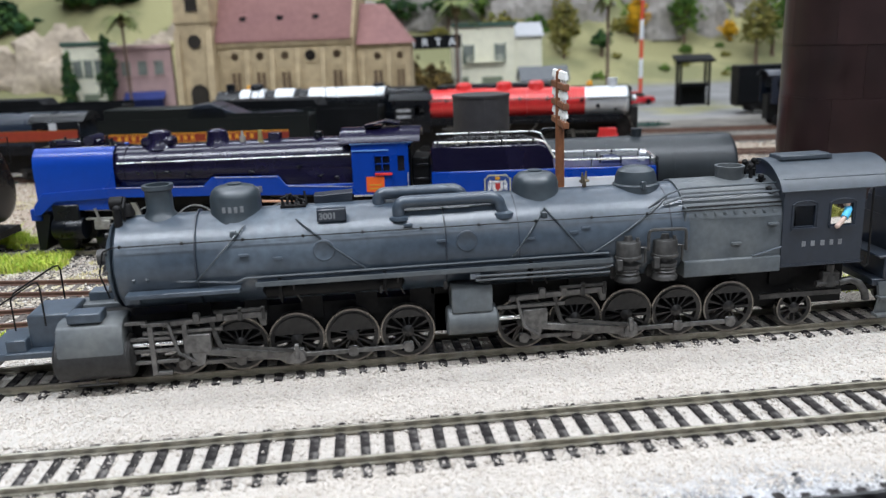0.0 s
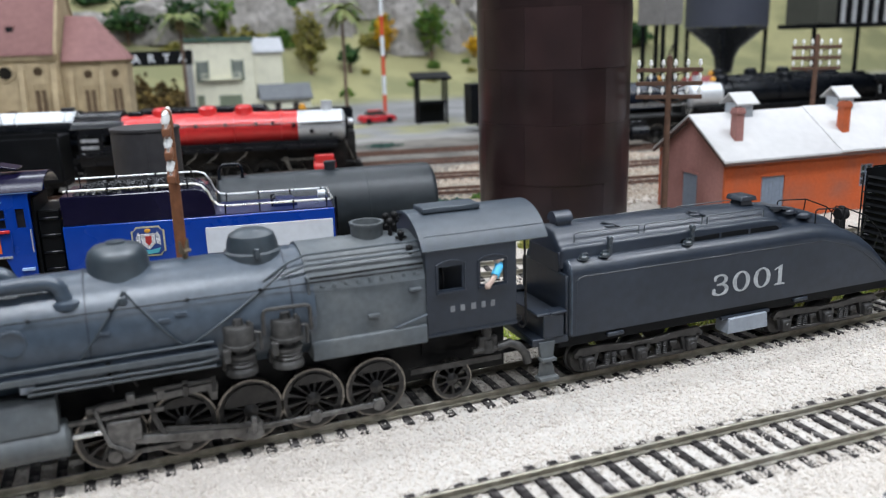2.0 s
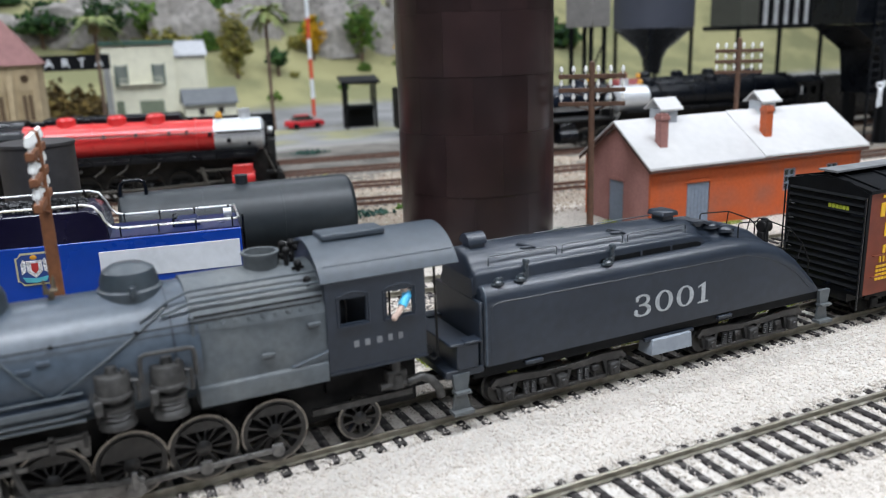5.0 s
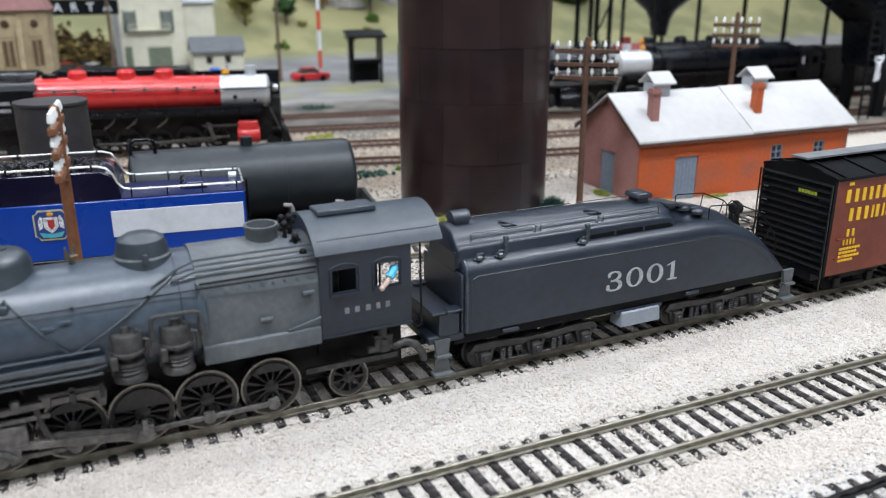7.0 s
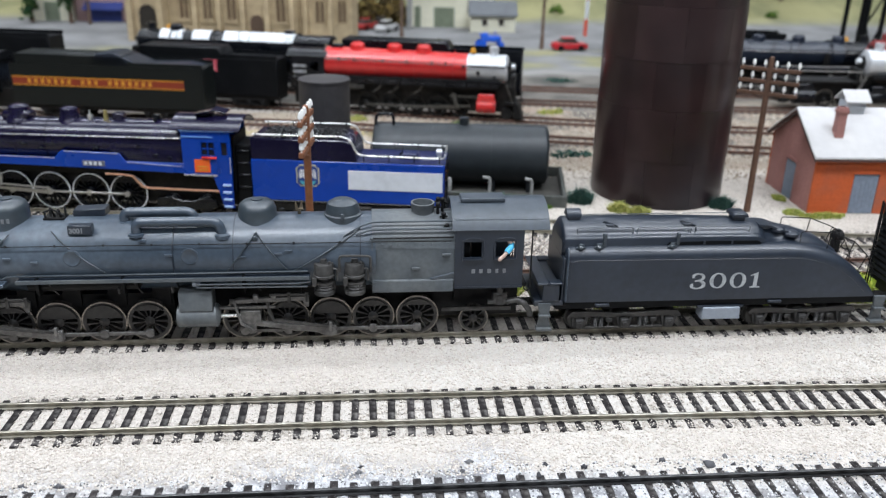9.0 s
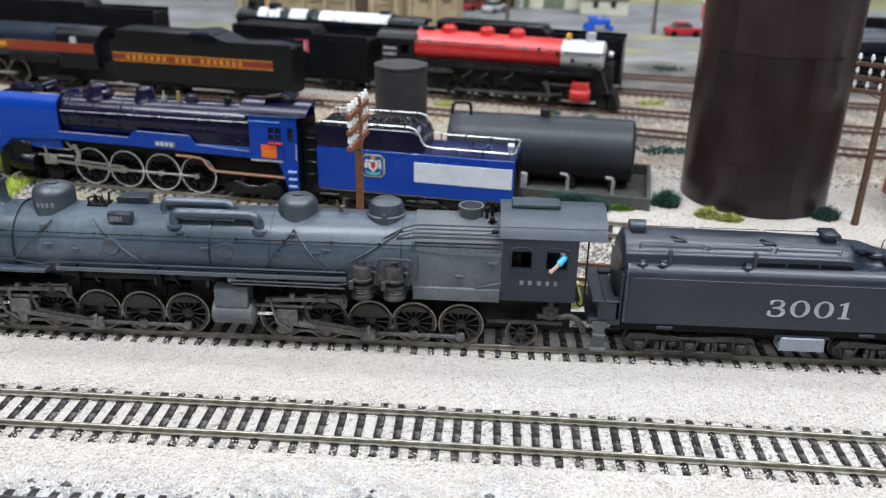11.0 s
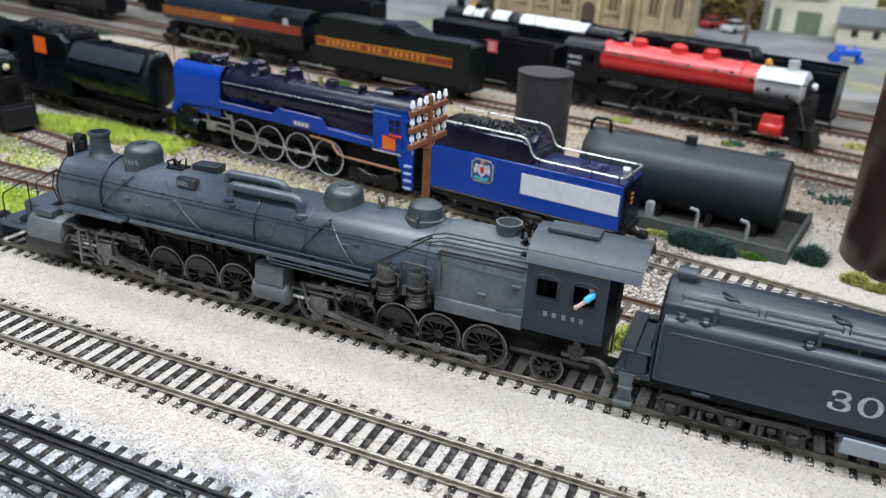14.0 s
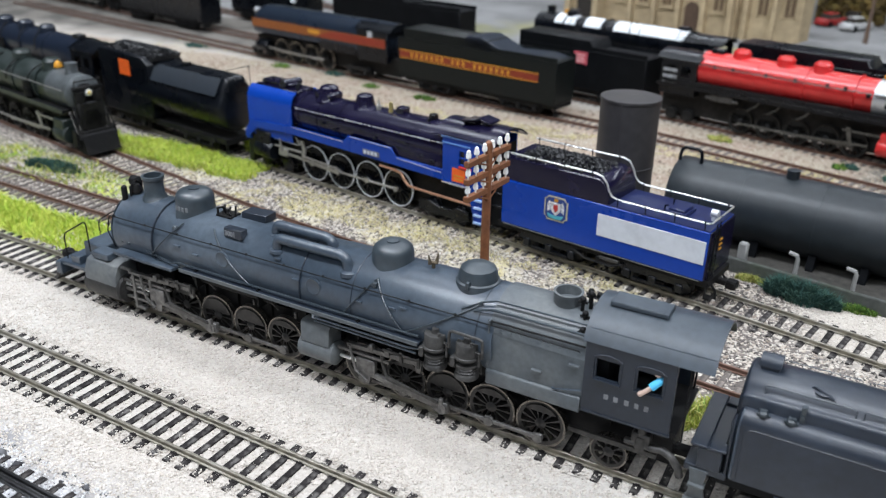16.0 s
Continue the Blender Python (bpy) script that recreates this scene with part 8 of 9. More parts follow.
yard_locomotive("black steam locomotive coupled ahead of the marked tender", (-889 - 226, on_line(RED_LINE, -1000)[0] + 18, 0), 180 - 10.4, 224, BLACK, BLACK, (-170, -148, -126, -104, -82), 9.2, 12.6, 43, BLACK, 34)
yard_tender("dull black tender behind the streamlined locomotive", (-560, on_line(BACK_LINE, -480)[0] + 12, 0), -10, 190, BLACK_DULL, "box", 56, False)

# black locomotives behind the brick shed
gy, ga = on_line(RED_LINE, 420)
shed_loco = yard_locomotive("black steam locomotive with pale silver smokebox behind the brick shed", (395, 432, 0), 180 - 5, 260, BLACK, SILVER, (-180, -158, -136, -114, -92, -70), 9.2, 12.6, 44, BLACK, 34, BLACK, red_gear, BLACK, STEEL_ROD, 2)
part("front_deck", M().box(-10, 62, -13, 13, 27, 29, 0.4).box(-8, 60, -6, 6, 8, 27).box(58, 66, -13, 13, 8, 20, 0.4), red_gear, shed_loco)
for s_ in (-1, 1):
    y0, y1 = sorted((s_ * 8, s_ * 14))
    part("front_cylinder", M().cyl((34, s_ * 11, 14), (52, s_ * 11, 14), 7, None, 20).box(35, 51, y0, y1, 14, 26, 0.6), BLACK, shed_loco)
    part("deck_rail", M().tube([(-8, s_ * 12.5, 29), (-8, s_ * 12.5, 38), (58, s_ * 12.5, 38), (62, s_ * 12.5, 29)], 0.5, 6), STEEL_ROD, shed_loco)
    front_wheel = spoked_wheel("driving_wheel", 9.0, 2.4, 12, red_gear, 50)
    for x_ in (2, 22):
        again("driving_wheel", front_wheel, shed_loco, (x_, s_ * 9.4, 11.5), (0, 0, 0 if s_ < 0 else 180))
yard_tender("black tender behind the brick shed", (660, 414, 0), -4, 150, BLACK, "box", 54, False)
yard_locomotive("black locomotive with red cab trim in the farther yard", (430, 478, 0), 180 - 5, 230, BLACK, mat("dull_dark_red", (0.20, 0.025, 0.025), 0.5), (-160, -138, -116, -94), 9.4, 12.4, 47, BLACK, 30, BLACK, red_gear, BLACK, STEEL_ROD, 3)
yard_locomotive("dark blue-black locomotive on the road side line", (470, on_line(FAR_LINE, 360)[0] + 4, 0), on_line(FAR_LINE, 360)[1], 232, DARK_BLUE, BLACK, (-176, -154, -132, -110, -88), 9.2, 13.0, 42, DARK_BLUE, 34)
yard_tender("black tender half hidden by the tall tank", (272, 640, 0), -8, 150, BLACK_DULL, "box", 54, False)

# ---------------------------------------------------------------- town behind the yard
STONE = mat("sandstone_wall", (0.43, 0.335, 0.205), 0.85, 0, 0.16, 90, 0.4, 200, (0.33, 0.25, 0.15), 0.7, 18)
ROOF_ROSE = mat("rose_brown_slates", (0.27, 0.135, 0.125), 0.8, 0, 0.1, 150, 0.2, 300, (0.22, 0.11, 0.11), 0.5, 20)
DARK_GLASS = mat("dark_window_glass", (0.035, 0.03, 0.026), 0.2, 0, 0.1, 100)
HOUSE_GLASS = mat("pale_curtained_glass", (0.17, 0.19, 0.17), 0.3, 0, 0.3, 60)
CHURCH_GLASS = mat("brown_church_glass", (0.12, 0.078, 0.045), 0.45, 0, 0.2, 60)
CREAM = mat("cream_painted_boards", (0.68, 0.66, 0.52), 0.7, 0, 0.05, 100)
GREEN_TRIM = mat("dark_green_trim", (0.03, 0.075, 0.055), 0.6, 0, 0.1, 100)
GREY_SLATE = mat("grey_slate_roof", (0.13, 0.14, 0.15), 0.8, 0, 0.1, 100)
GREEN_DOOR = mat("dull_green_door", (0.16, 0.19, 0.13), 0.6, 0, 0.1, 100)
PINK = mat("pink_house_paint", (0.42, 0.28, 0.27), 0.7, 0, 0.08, 100)
PALE_YELLOW = mat("pale_yellow_house_paint", (0.62, 0.58, 0.30), 0.7, 0, 0.08, 100)
SHOP_BLUE = mat("deep_blue_shopfront", (0.03, 0.05, 0.22), 0.5, 0, 0.1, 100)


def arched(x, z0, z1, w):
    return [(x - w / 2, z0), (x + w / 2, z0), (x + w / 2, z1 - w / 2)] + arc(x, z1 - w / 2, w / 2, 0, 180, 8)[1:-1] + [(x - w / 2, z1 - w / 2)]


def church():
    t = thing("church", "sandstone church with rose-brown roof, arched windows and tower", "church", (-336, 874, 0), -13.5, "buildings")
    part("nave_wall", M().box(2, 188, 0, 95, -3, 101), STONE, t)
    part("apse_wall", M().prism([(188.2, 8), (232, 8), (256, 28), (256, 60), (232, 80), (188.2, 80)], "z", -3, 92), STONE, t)
    part("nave_roof", M().prism([(-5, 99), (47, 190), (100, 99), (100, 103), (47, 195), (-5, 103)], "x", 2, 186), ROOF_ROSE, t)
    part("gable_coping", M().prism([(-7, 99), (47, 193), (102, 99), (102, 105), (47, 200), (-7, 105)], "x", 186.1, 189.7), STONE, t, "pale stone coping of the gable")
    part("gable_wall", M().prism([(0, 100), (47, 186), (95, 100)], "x", 186.3, 188.7), STONE, t)
    hip = M()
    hip.add([(190, 3, 91), (233, 3, 91), (260, 26, 91), (260, 62, 91), (233, 85, 91), (190, 85, 91), (190, 44, 143), (223, 44, 141)], [(0, 1, 7, 6), (1, 2, 7), (2, 3, 7), (3, 4, 7), (4, 5, 6, 7), (0, 6, 5), (5, 4, 3, 2, 1, 0)])
    part("apse_roof", hip, ROOF_ROSE, t, "rose-brown hipped roof of the apse", smooth=0)
    part("cornice", M().box(4, 186, -3, 0, 94, 99), STONE, t)
    for x in (28, 62, 96, 165):
        w_ = part("window", M().box(x - 6.4, x + 6.4, -0.9, 0.4, 30, 60), CHURCH_GLASS, t)
        part("window_frame", M().box(x - 8.2, x - 6.4, -2.4, 0, 28, 66).box(x + 6.4, x + 8.2, -2.4, 0, 28, 66).box(x - 0.6, x + 0.6, -1.8, 0, 30, 60).box(x - 9, x + 9, -2.6, 0, 25.5, 29.9).prism(arched(x, 66.2, 93, 17), "y", -0.8, 0.2), STONE, w_)
        part("trefoil", M().lathe([(5.0, -1.5), (0.3, -1.5)], (x, 0, 81), "y", 14), CHURCH_GLASS, t)
    part("rose_window", M().lathe([(9.5, -1.5), (9.5, 0.5), (7, 0.8)], (130, -0.2, 80), "y", 20), STONE, t)
    part("rose_glass", M().lathe([(7.2, -1.9), (0.3, -1.9)], (130, 0, 80), "y", 18), DARK_GLASS, t)
    for x in (45, 79, 113, 147, 182):
        part("buttress", M().prism([(-7, -3), (0, -3), (0, 90), (-2, 84), (-4, 60), (-7, 50)], "x", x - 3, x + 3), STONE, t)
    d = part("door", M().prism(arched(131, 0, 38, 19), "y", -2.4, 0.4), mat("dark_church_door", (0.09, 0.055, 0.035), 0.7), t)
    part("door_arch", M().prism(arched(131, -1, 44, 27), "y", -1.6, 0.3), STONE, d)
    turn = Matrix.Translation((244, 18, 0)) @ Matrix.Rotation(math.atan2(20, 24), 4, "Z")
    for q, x in ((Matrix.Translation((0, 8, 0)), 217), (turn, 0)):
        ob = part("window", M().box(x - 6, x + 6, -1.0, 0.4, 30, 58), CHURCH_GLASS, t)
        tr = part("trefoil", M().lathe([(4.6, -1.4), (0.3, -1.4)], (x, 0, 76), "y", 14), CHURCH_GLASS, t)
        fr = part("window_frame", M().box(x - 8, x - 6, -2.2, 0, 28, 62).box(x + 6, x + 8, -2.2, 0, 28, 62).box(x - 0.6, x + 0.6, -1.8, 0, 30, 58).prism(arched(x, 62.2, 87, 16), "y", -0.8, 0.2), STONE, t)
        for o_ in (ob, tr, fr):
            o_.data.transform(Matrix.Scale(MM, 4) @ q @ Matrix.Scale(1 / MM, 4))
    for x in (198, 232):
        part("buttress", M().prism([(1, -3), (8, -3), (8, 80), (5, 70), (1, 46)], "x", x - 2.6, x + 2.6), STONE, t)
    for x in (40, 90, 138):
        dm = part("roof_dormer", M().prism([(8, 124), (10, 133), (30, 140), (22, 132)], "x", x - 6, x + 6), ROOF_ROSE, t)
        part("dormer_opening", M().prism([(7.6, 125), (8.6, 131), (9.4, 131), (8.4, 125)], "x", x - 4, x + 4), BLACK_DULL, dm)
    tw = part("tower", M().box(-44, 4, -14, 40, -3, 260), STONE, t, "square sandstone tower")
    part("tower_course", M().box(-46, 6, -16, 42, 126, 131), STONE, tw)
    part("tower_rose", M().lathe([(9, -1.5), (9, 0.5)], (-19, -14.2, 102), "y", 20), DARK_GLASS, tw)
    part("tower_door", M().prism(arched(-19, 0, 48, 24), "y", -15.2, -13.6), DARK_GLASS, tw)
    part("tower_window", M().prism(arched(-19, 140, 180, 16), "y", -15.2, -13.6), DARK_GLASS, tw)
    for x in (-42, 2):
        part("tower_buttress", M().prism([(-24, -3), (-14, -3), (-14, 116), (-17, 108), (-22, 60)], "x", x - 4, x + 4), STONE, tw)
    return t


church()


def shop_house(label, at, rz, w, d, h, wall_, trim, win=((0.3, 0.62), (0.7, 0.62)), door_=0.5, side=True, roof=None):
    t = thing("town_house", label, "house", at, rz, "buildings")
    part("wall", M().box(0, w, 0, d, -3, h), wall_, t)
    part("cornice", M().box(-2.5, w + 2.5, -3.5, 2, h - 2, h + 4, 0.6), trim, t)
    part("roof", M().box(1, w - 1, 2, d, h, h + 1.5), roof or GREY_SLATE, t)
    for fx, fz in win:
        x, z = fx * w, fz * h
        wd = part("window", M().box(x - w * 0.075, x + w * 0.075, -0.8, 0.4, z - h * 0.11, z + h * 0.11), HOUSE_GLASS, t)
        part("window_frame", M().box(x - w * 0.09, x - w * 0.075, -1.4, 0.2, z - h * 0.13, z + h * 0.13).box(x + w * 0.075, x + w * 0.09, -1.4, 0.2, z - h * 0.13, z + h * 0.13).box(x - w * 0.09, x + w * 0.09, -1.8, 0.2, z - h * 0.14, z - h * 0.12), trim, wd)
    part("door", M().box(w * door_ - w * 0.17, w * door_ + w * 0.17, -1, 0.4, 0, h * 0.28), GREEN_DOOR, t)
    return t


yh = shop_house("two-storey cream false-front building with green cornice", (4, 1042, 0), -3, 96, 60, 110, CREAM, GREEN_TRIM, ((0.24, 0.62), (0.76, 0.62)), 0.62)
part("balcony", M().box(20, 76, -8, 0, 54, 56).box(20, 76, -8, -7.4, 62, 63).box(20, 21, -8, -7.4, 55, 63).box(75, 76, -8, -7.4, 55, 63).box(40, 41, -8, -7.4, 55, 63).box(57, 58, -8, -7.4, 55, 63), CREAM, yh)
part("side_wing", M().box(96.5, 140, 6, 60, -3, 92).prism([(6, 92), (33, 108), (60, 92)], "x", 96.5, 140), CREAM, yh)
part("wing_roof", M().prism([(2, 90), (33, 109), (64, 90), (64, 92), (33, 112), (2, 92)], "x", 96, 143), mat("pale_grey_roof", (0.42, 0.43, 0.45), 0.8), yh)
part("side_door", M().box(12, 22, -1, 0.4, 0, 32), GREEN_DOOR, yh)
t = thing("cottage", "small cream cottage with a grey slate roof", "house", (100, 985, 0), -4, "buildings")
part("wall", M().box(0, 70, 0, 40, -3, 27).prism([(0, 27), (20, 42), (40, 27)], "x", 0, 70), CREAM, t)
part("roof", M().prism([(-5, 24), (20, 43), (45, 24), (45, 26.5), (20, 46), (-5, 26.5)], "x", -3, 73), GREY_SLATE, t)
for x in (22, 48):
    part("window", M().box(x - 4, x + 4, -0.8, 0.4, 10, 20), DARK_GLASS, t)
shop_house("cream town house with dark green cornice", (-592, 1080, 0), 0, 66, 60, 104, CREAM, GREEN_TRIM, ((0.28, 0.66), (0.52, 0.66), (0.76, 0.66)))
shop_house("pink town house with blue shopfront", (-520, 1075, 0), 0, 88, 60, 96, PINK, PINK, ((0.22, 0.68), (0.5, 0.68), (0.78, 0.68)))
single("shop_awning", M().prism([(0, 30), (-14, 20), (-14, 18), (0, 18)], "x", 0, 60).box(4, 56, -1.5, 1, 0, 18), SHOP_BLUE, "deep blue shop awning on the pink house", "awning", at=(-506, 1073, 0))
shop_house("narrow pale yellow town house", (-428, 1072, 0), 0, 44, 60, 100, PALE_YELLOW, PALE_YELLOW, ((0.5, 0.7), (0.5, 0.4)))

# road bridge girder with white letters
t = thing("girder_bridge", "dark girder bridge with white letters", "bridge", (-92, 1010, 0), 0)
part("girder", M().box(0, 104, 0, 6, 78, 98, 0.5), BLACK_DULL, t)
for x, c in zip((23, 43.6, 63.8, 84.4), "ARTA"):
    lettering("letter", c, 16, WHITE, t, pose(x * MM, -0.3 * MM, 82.5 * MM, 90, 0, 0), "white letter on the dark girder")
for x in (4, 98):
    part("pier", M().box(x - 4, x + 4, -1, 7, -2, 78), CONCRETE, t)


# crossing signal, booth, cars
t = thing("signal_mast", "red and white banded signal mast", "signal", (274, 950, 0))
for k in range(7):
    part("band", M().cyl((0, 0, -3 + k * 28), (0, 0, 25 + k * 28), 2.8, None, 10), WHITE if k % 2 else mat("signal_red", (0.6, 0.07, 0.03), 0.5), t)
part("blade", M().box(-3, 30, -1, 1, 165, 173), mat("signal_orange", (0.8, 0.3, 0.02), 0.5), t)
t = thing("yard_booth", "dark open timber booth by the track", "shelter", (272, 760, 0), -8)
part("roof", M().prism([(-14, 54), (14, 60), (14, 63), (-14, 57)], "x", -22, 26), BLACK_DULL, t)
for x in (-16, 20):
    for y in (-9, 9):
        part("post", M().box(x - 1.5, x + 1.5, y - 1.5, y + 1.5, -2, 56), BLACK_DULL, t)
part("bench_wall", M().box(-16, 20, 7, 9, 0, 26).box(-16, 20, -9, 8, 24, 28), BLACK_DULL, t)


def toy_car(label, at, rz, paint, tractor=False):
    t = thing("car", label, "car", at, rz, "cars")
    if tractor:
        part("body", M().box(-14, 14, -5, 5, 7, 15, 1.5).box(-15, -4, -4, 4, 14, 19, 1).cyl((6, 0, 15), (6, 0, 22), 0.8, None, 8), paint, t)
    else:
        part("body", M().loft([[(-24, -8.6, 3), (-24, 8.6, 3), (-24, 8.6, 9), (-24, -8.6, 9)], [(-20, -9.4, 2.4), (-20, 9.4, 2.4), (-20, 9.2, 10.4), (-20, -9.2, 10.4)], [(20, -9.4, 2.4), (20, 9.4, 2.4), (20, 9.2, 10), (20, -9.2, 10)], [(24.5, -8.4, 3), (24.5, 8.4, 3), (24.5, 8.4, 8.4), (24.5, -8.4, 8.4)]]), paint, t, bevel=0.8)
        part("cabin", M().loft([[(-16, -8, 10), (12, -8, 10), (12, 8, 10), (-16, 8, 10)], [(-11, -6.6, 16), (5, -6.6, 16), (5, 6.6, 16), (-11, 6.6, 16)]]), DARK_GLASS, t)
        part("roof", M().box(-11.5, 5.5, -6.8, 6.8, 15.8, 16.8, 0.5), paint, t)
    for x in (-14, 14):
        for y in (-8.8, 8.8):
            part("wheel", M().lathe([(1, -1.2), (3.8 + (2.2 if tractor and x < 0 else 0), -1.2), (3.8 + (2.2 if tractor and x < 0 else 0), 1.2), (1, 1.2)], (x, y if not tractor else y * 0.7, 3.8), "y", 14), BLACK_DULL if not tractor else paint, t)
    return t


toy_car("small red model car on the road", (214, 802, 0), 4, mat("car_red", (0.5, 0.02, 0.03), 0.3))
toy_car("small blue model tractor by the cottage", (109, 826, 0), 10, mat("tractor_blue", (0.01, 0.10, 0.6), 0.35), True)
for k, (x, y, c) in enumerate(((-62, 1005, (0.4, 0.03, 0.03)), (-36, 1040, (0.03, 0.03, 0.035)), (-58, 1080, (0.5, 0.5, 0.5)), (-30, 985, (0.6, 0.6, 0.6)))):
    toy_car("small parked model car beside the church", (x, y, 0), 60, mat("car_paint", c, 0.3))


# hopper tank, frame tower and coaling bin at the east end
t = thing("hopper_tank", "dark blue-grey hopper tank on steel legs", "tank", (768, 800, 0))
part("bin", M().lathe([(60, 108), (60, 215), (40, 228), (1, 230)], n=32), mat("blue_grey_bin_paint", (0.05, 0.055, 0.075), 0.5, 0, 0.1, 60), t)
part("cone", M().lathe([(16, 64), (22, 76), (60, 107.8)], n=32), BLACK, t)
part("spout", M().cyl((0, 0, 40), (0, 0, 66), 12, 16, 18), BLACK, t)
for k in range(4):
    a = radians(45 + 90 * k)
    part("leg", M().cyl((56 * math.cos(a), 56 * math.sin(a), -3), (56 * math.cos(a), 56 * math.sin(a), 120), 3, None, 8), BLACK, t)
t = thing("frame_tower", "grey timber frame tower beside the tracks", "tower", (520, 625, 0), 20)
for x in (-14, 14):
    for y in (-14, 14):
        part("post", M().box(x - 2, x + 2, y - 2, y + 2, -3, 150), BLACK_DULL, t)
part("cabin", M().box(-19, 19, -19, 19, 112, 160, 0.6), mat("grey_boards", (0.2, 0.19, 0.18), 0.7), t)
part("brace", M().tube([(-14, -15, 10), (14, -15, 60)], 1.2).tube([(14, -15, 10), (-14, -15, 60)], 1.2).tube([(-14, -15, 60), (14, -15, 98)], 1.2), BLACK_DULL, t)

t = thing("coaling_tower", "black coaling tower with sloped bin on trestle legs", "tower", (592, 326, 0), -10)
part("bin", M().box(-22, 150, -35, 20, 107, 230, 0.8), BLACK, t)
part("chute", M().prism([(-22, 106.6), (150, 106.6), (150, 44), (18, 44), (12, 84)], "y", -34, 19), BLACK, t, "sloped underside of the bin")
part("ledge", M().box(-26, 152, -39, -35.5, 108, 112), BLACK, t)
for x in (22, 80, 140):
    for y in (-30, 12):
        part("leg", M().box(x - 4, x + 4, y - 4, y + 4, -3, 44), BLACK_DULL, t)
part("trestle_brace", M().tube([(24, -34, 4), (78, -34, 42)], 1.5).tube([(24, -34, 42), (78, -34, 4)], 1.5), BLACK_DULL, t)
lad = M().box(-6.6, -5.2, -41, -39.5, -2, 200).box(3.6, 5, -41, -39.5, -2, 200)
part("ladder", lad, BLACK, t)
for k in range(26):
    part("rung", M().cyl((-5.6, -40.4, 4 + k * 7), (4, -40.4, 4 + k * 7), 0.7, None, 6), BLACK, t)
figure = M().ball((0, 0, 12), (2.6, 2, 5), 10, 7).ball((0, 0, 19.5), 2.0, 10, 7).tube([(-1.2, 0, 9), (-2, 0, 4), (-2, 0, -1)], 1.2, 8).tube([(1.2, 0, 9), (2, 0, 5), (1.6, 0, 0)], 1.2, 8).tube([(-2, 0, 15), (-4.6, 0, 17), (-5, 0, 21)], 0.9, 8).tube([(2, 0, 15), (4.4, 0, 17.4), (4.8, 0, 22)], 0.9, 8)
single("ladder_figure", figure, WHITE, "tiny plain white figure on the tower ladder", "figurine", at=(584, 279, 36))
t = thing("timber_house", "tall pale boarded timber house on dark posts", "house", (742, 600, 0), -2, "buildings")
part("wall", M().box(18, 150, 0, 60, 108, 220), mat("pale_grey_boarding", (0.42, 0.43, 0.44), 0.7, 0, 0.15, 60, 0.1, 300, (0.3, 0.3, 0.3), 0.6, 20), t)
part("floor_beam", M().box(-6, 154, -4, 64, 102, 108, 0.5), BLACK_DULL, t)
part("stair_tower", M().box(-6, 24, -6, 50, 108.2, 220), mat("dark_olive_boarding", (0.05, 0.052, 0.04), 0.7, 0, 0.2, 60), t)
for x in (30, 48, 66, 84, 102, 120, 138):
    part("post", M().box(x - 3, x + 3, -4.4, -0.2, 108.2, 220), BLACK_DULL, t)
for x in (0, 72, 148):
    part("stilt", M().box(x - 2, x + 2, 2, 6, -3, 102), BLACK_DULL, t)

# ---------------------------------------------------------------- plants and rocks
def cloud(name, pts, size, material, flat=0.8, seed=0):
    """Many small uneven clumps at the given points, as one mesh."""
    rng = np.random.default_rng(seed)
    pts = np.asarray(pts, float)
    n = len(pts)
    base = np.array([(1, 0, 0), (0, 1, 0), (-1, 0, 0), (0, -1, 0), (0, 0, 1), (0, 0, -1)], float)
    tri_ = np.array([(0, 1, 4), (1, 2, 4), (2, 3, 4), (3, 0, 4), (1, 0, 5), (2, 1, 5), (3, 2, 5), (0, 3, 5)])
    s = rng.uniform(size[0], size[1], (n, 1, 1)) * 0.5
    v = (base + rng.normal(0, 0.34, (n, 6, 3))) * s * np.array([1, 1, flat])
    v = (v + pts[:, None, :]) * MM
    me = bpy.data.meshes.new(name)
    me.from_pydata(v.reshape(-1, 3).tolist(), [], (tri_[None] + (np.arange(n) * 6)[:, None, None]).reshape(-1, 3).tolist())
    me.materials.append(material)
    return me


def blades(name, pts, height, width, material, lean=0.45, seed=0):
    """Upright grass blades, each a bent narrow leaf."""
    rng = np.random.default_rng(seed)
    pts = np.asarray(pts, float)
    n = len(pts)
    a = rng.uniform(0, 2 * math.pi, n)
    h = rng.uniform(height[0], height[1], n)
    w = width * rng.uniform(0.7, 1.3, n)
    dx, dy = np.cos(a), np.sin(a)
    lx, ly = rng.normal(0, lean, n) * h, rng.normal(0, lean, n) * h
    v = np.zeros((n, 5, 3))
    for k, (side, f) in enumerate(((-1, 0), (1, 0), (0.8, 0.55), (-0.8, 0.55), (0, 1))):
        v[:, k, 0] = pts[:, 0] + side * dx * w * 0.5 + lx * f * f
        v[:, k, 1] = pts[:, 1] + side * dy * w * 0.5 + ly * f * f
        v[:, k, 2] = pts[:, 2] + h * f - 0.3
    me = bpy.data.meshes.new(name)
    q = np.arange(n) * 5
    me.from_pydata((v * MM).reshape(-1, 3).tolist(), [], [(i, i + 1, i + 2, i + 3) for i in q] + [(i + 3, i + 2, i + 4) for i in q])
    me.materials.append(material)
    return me


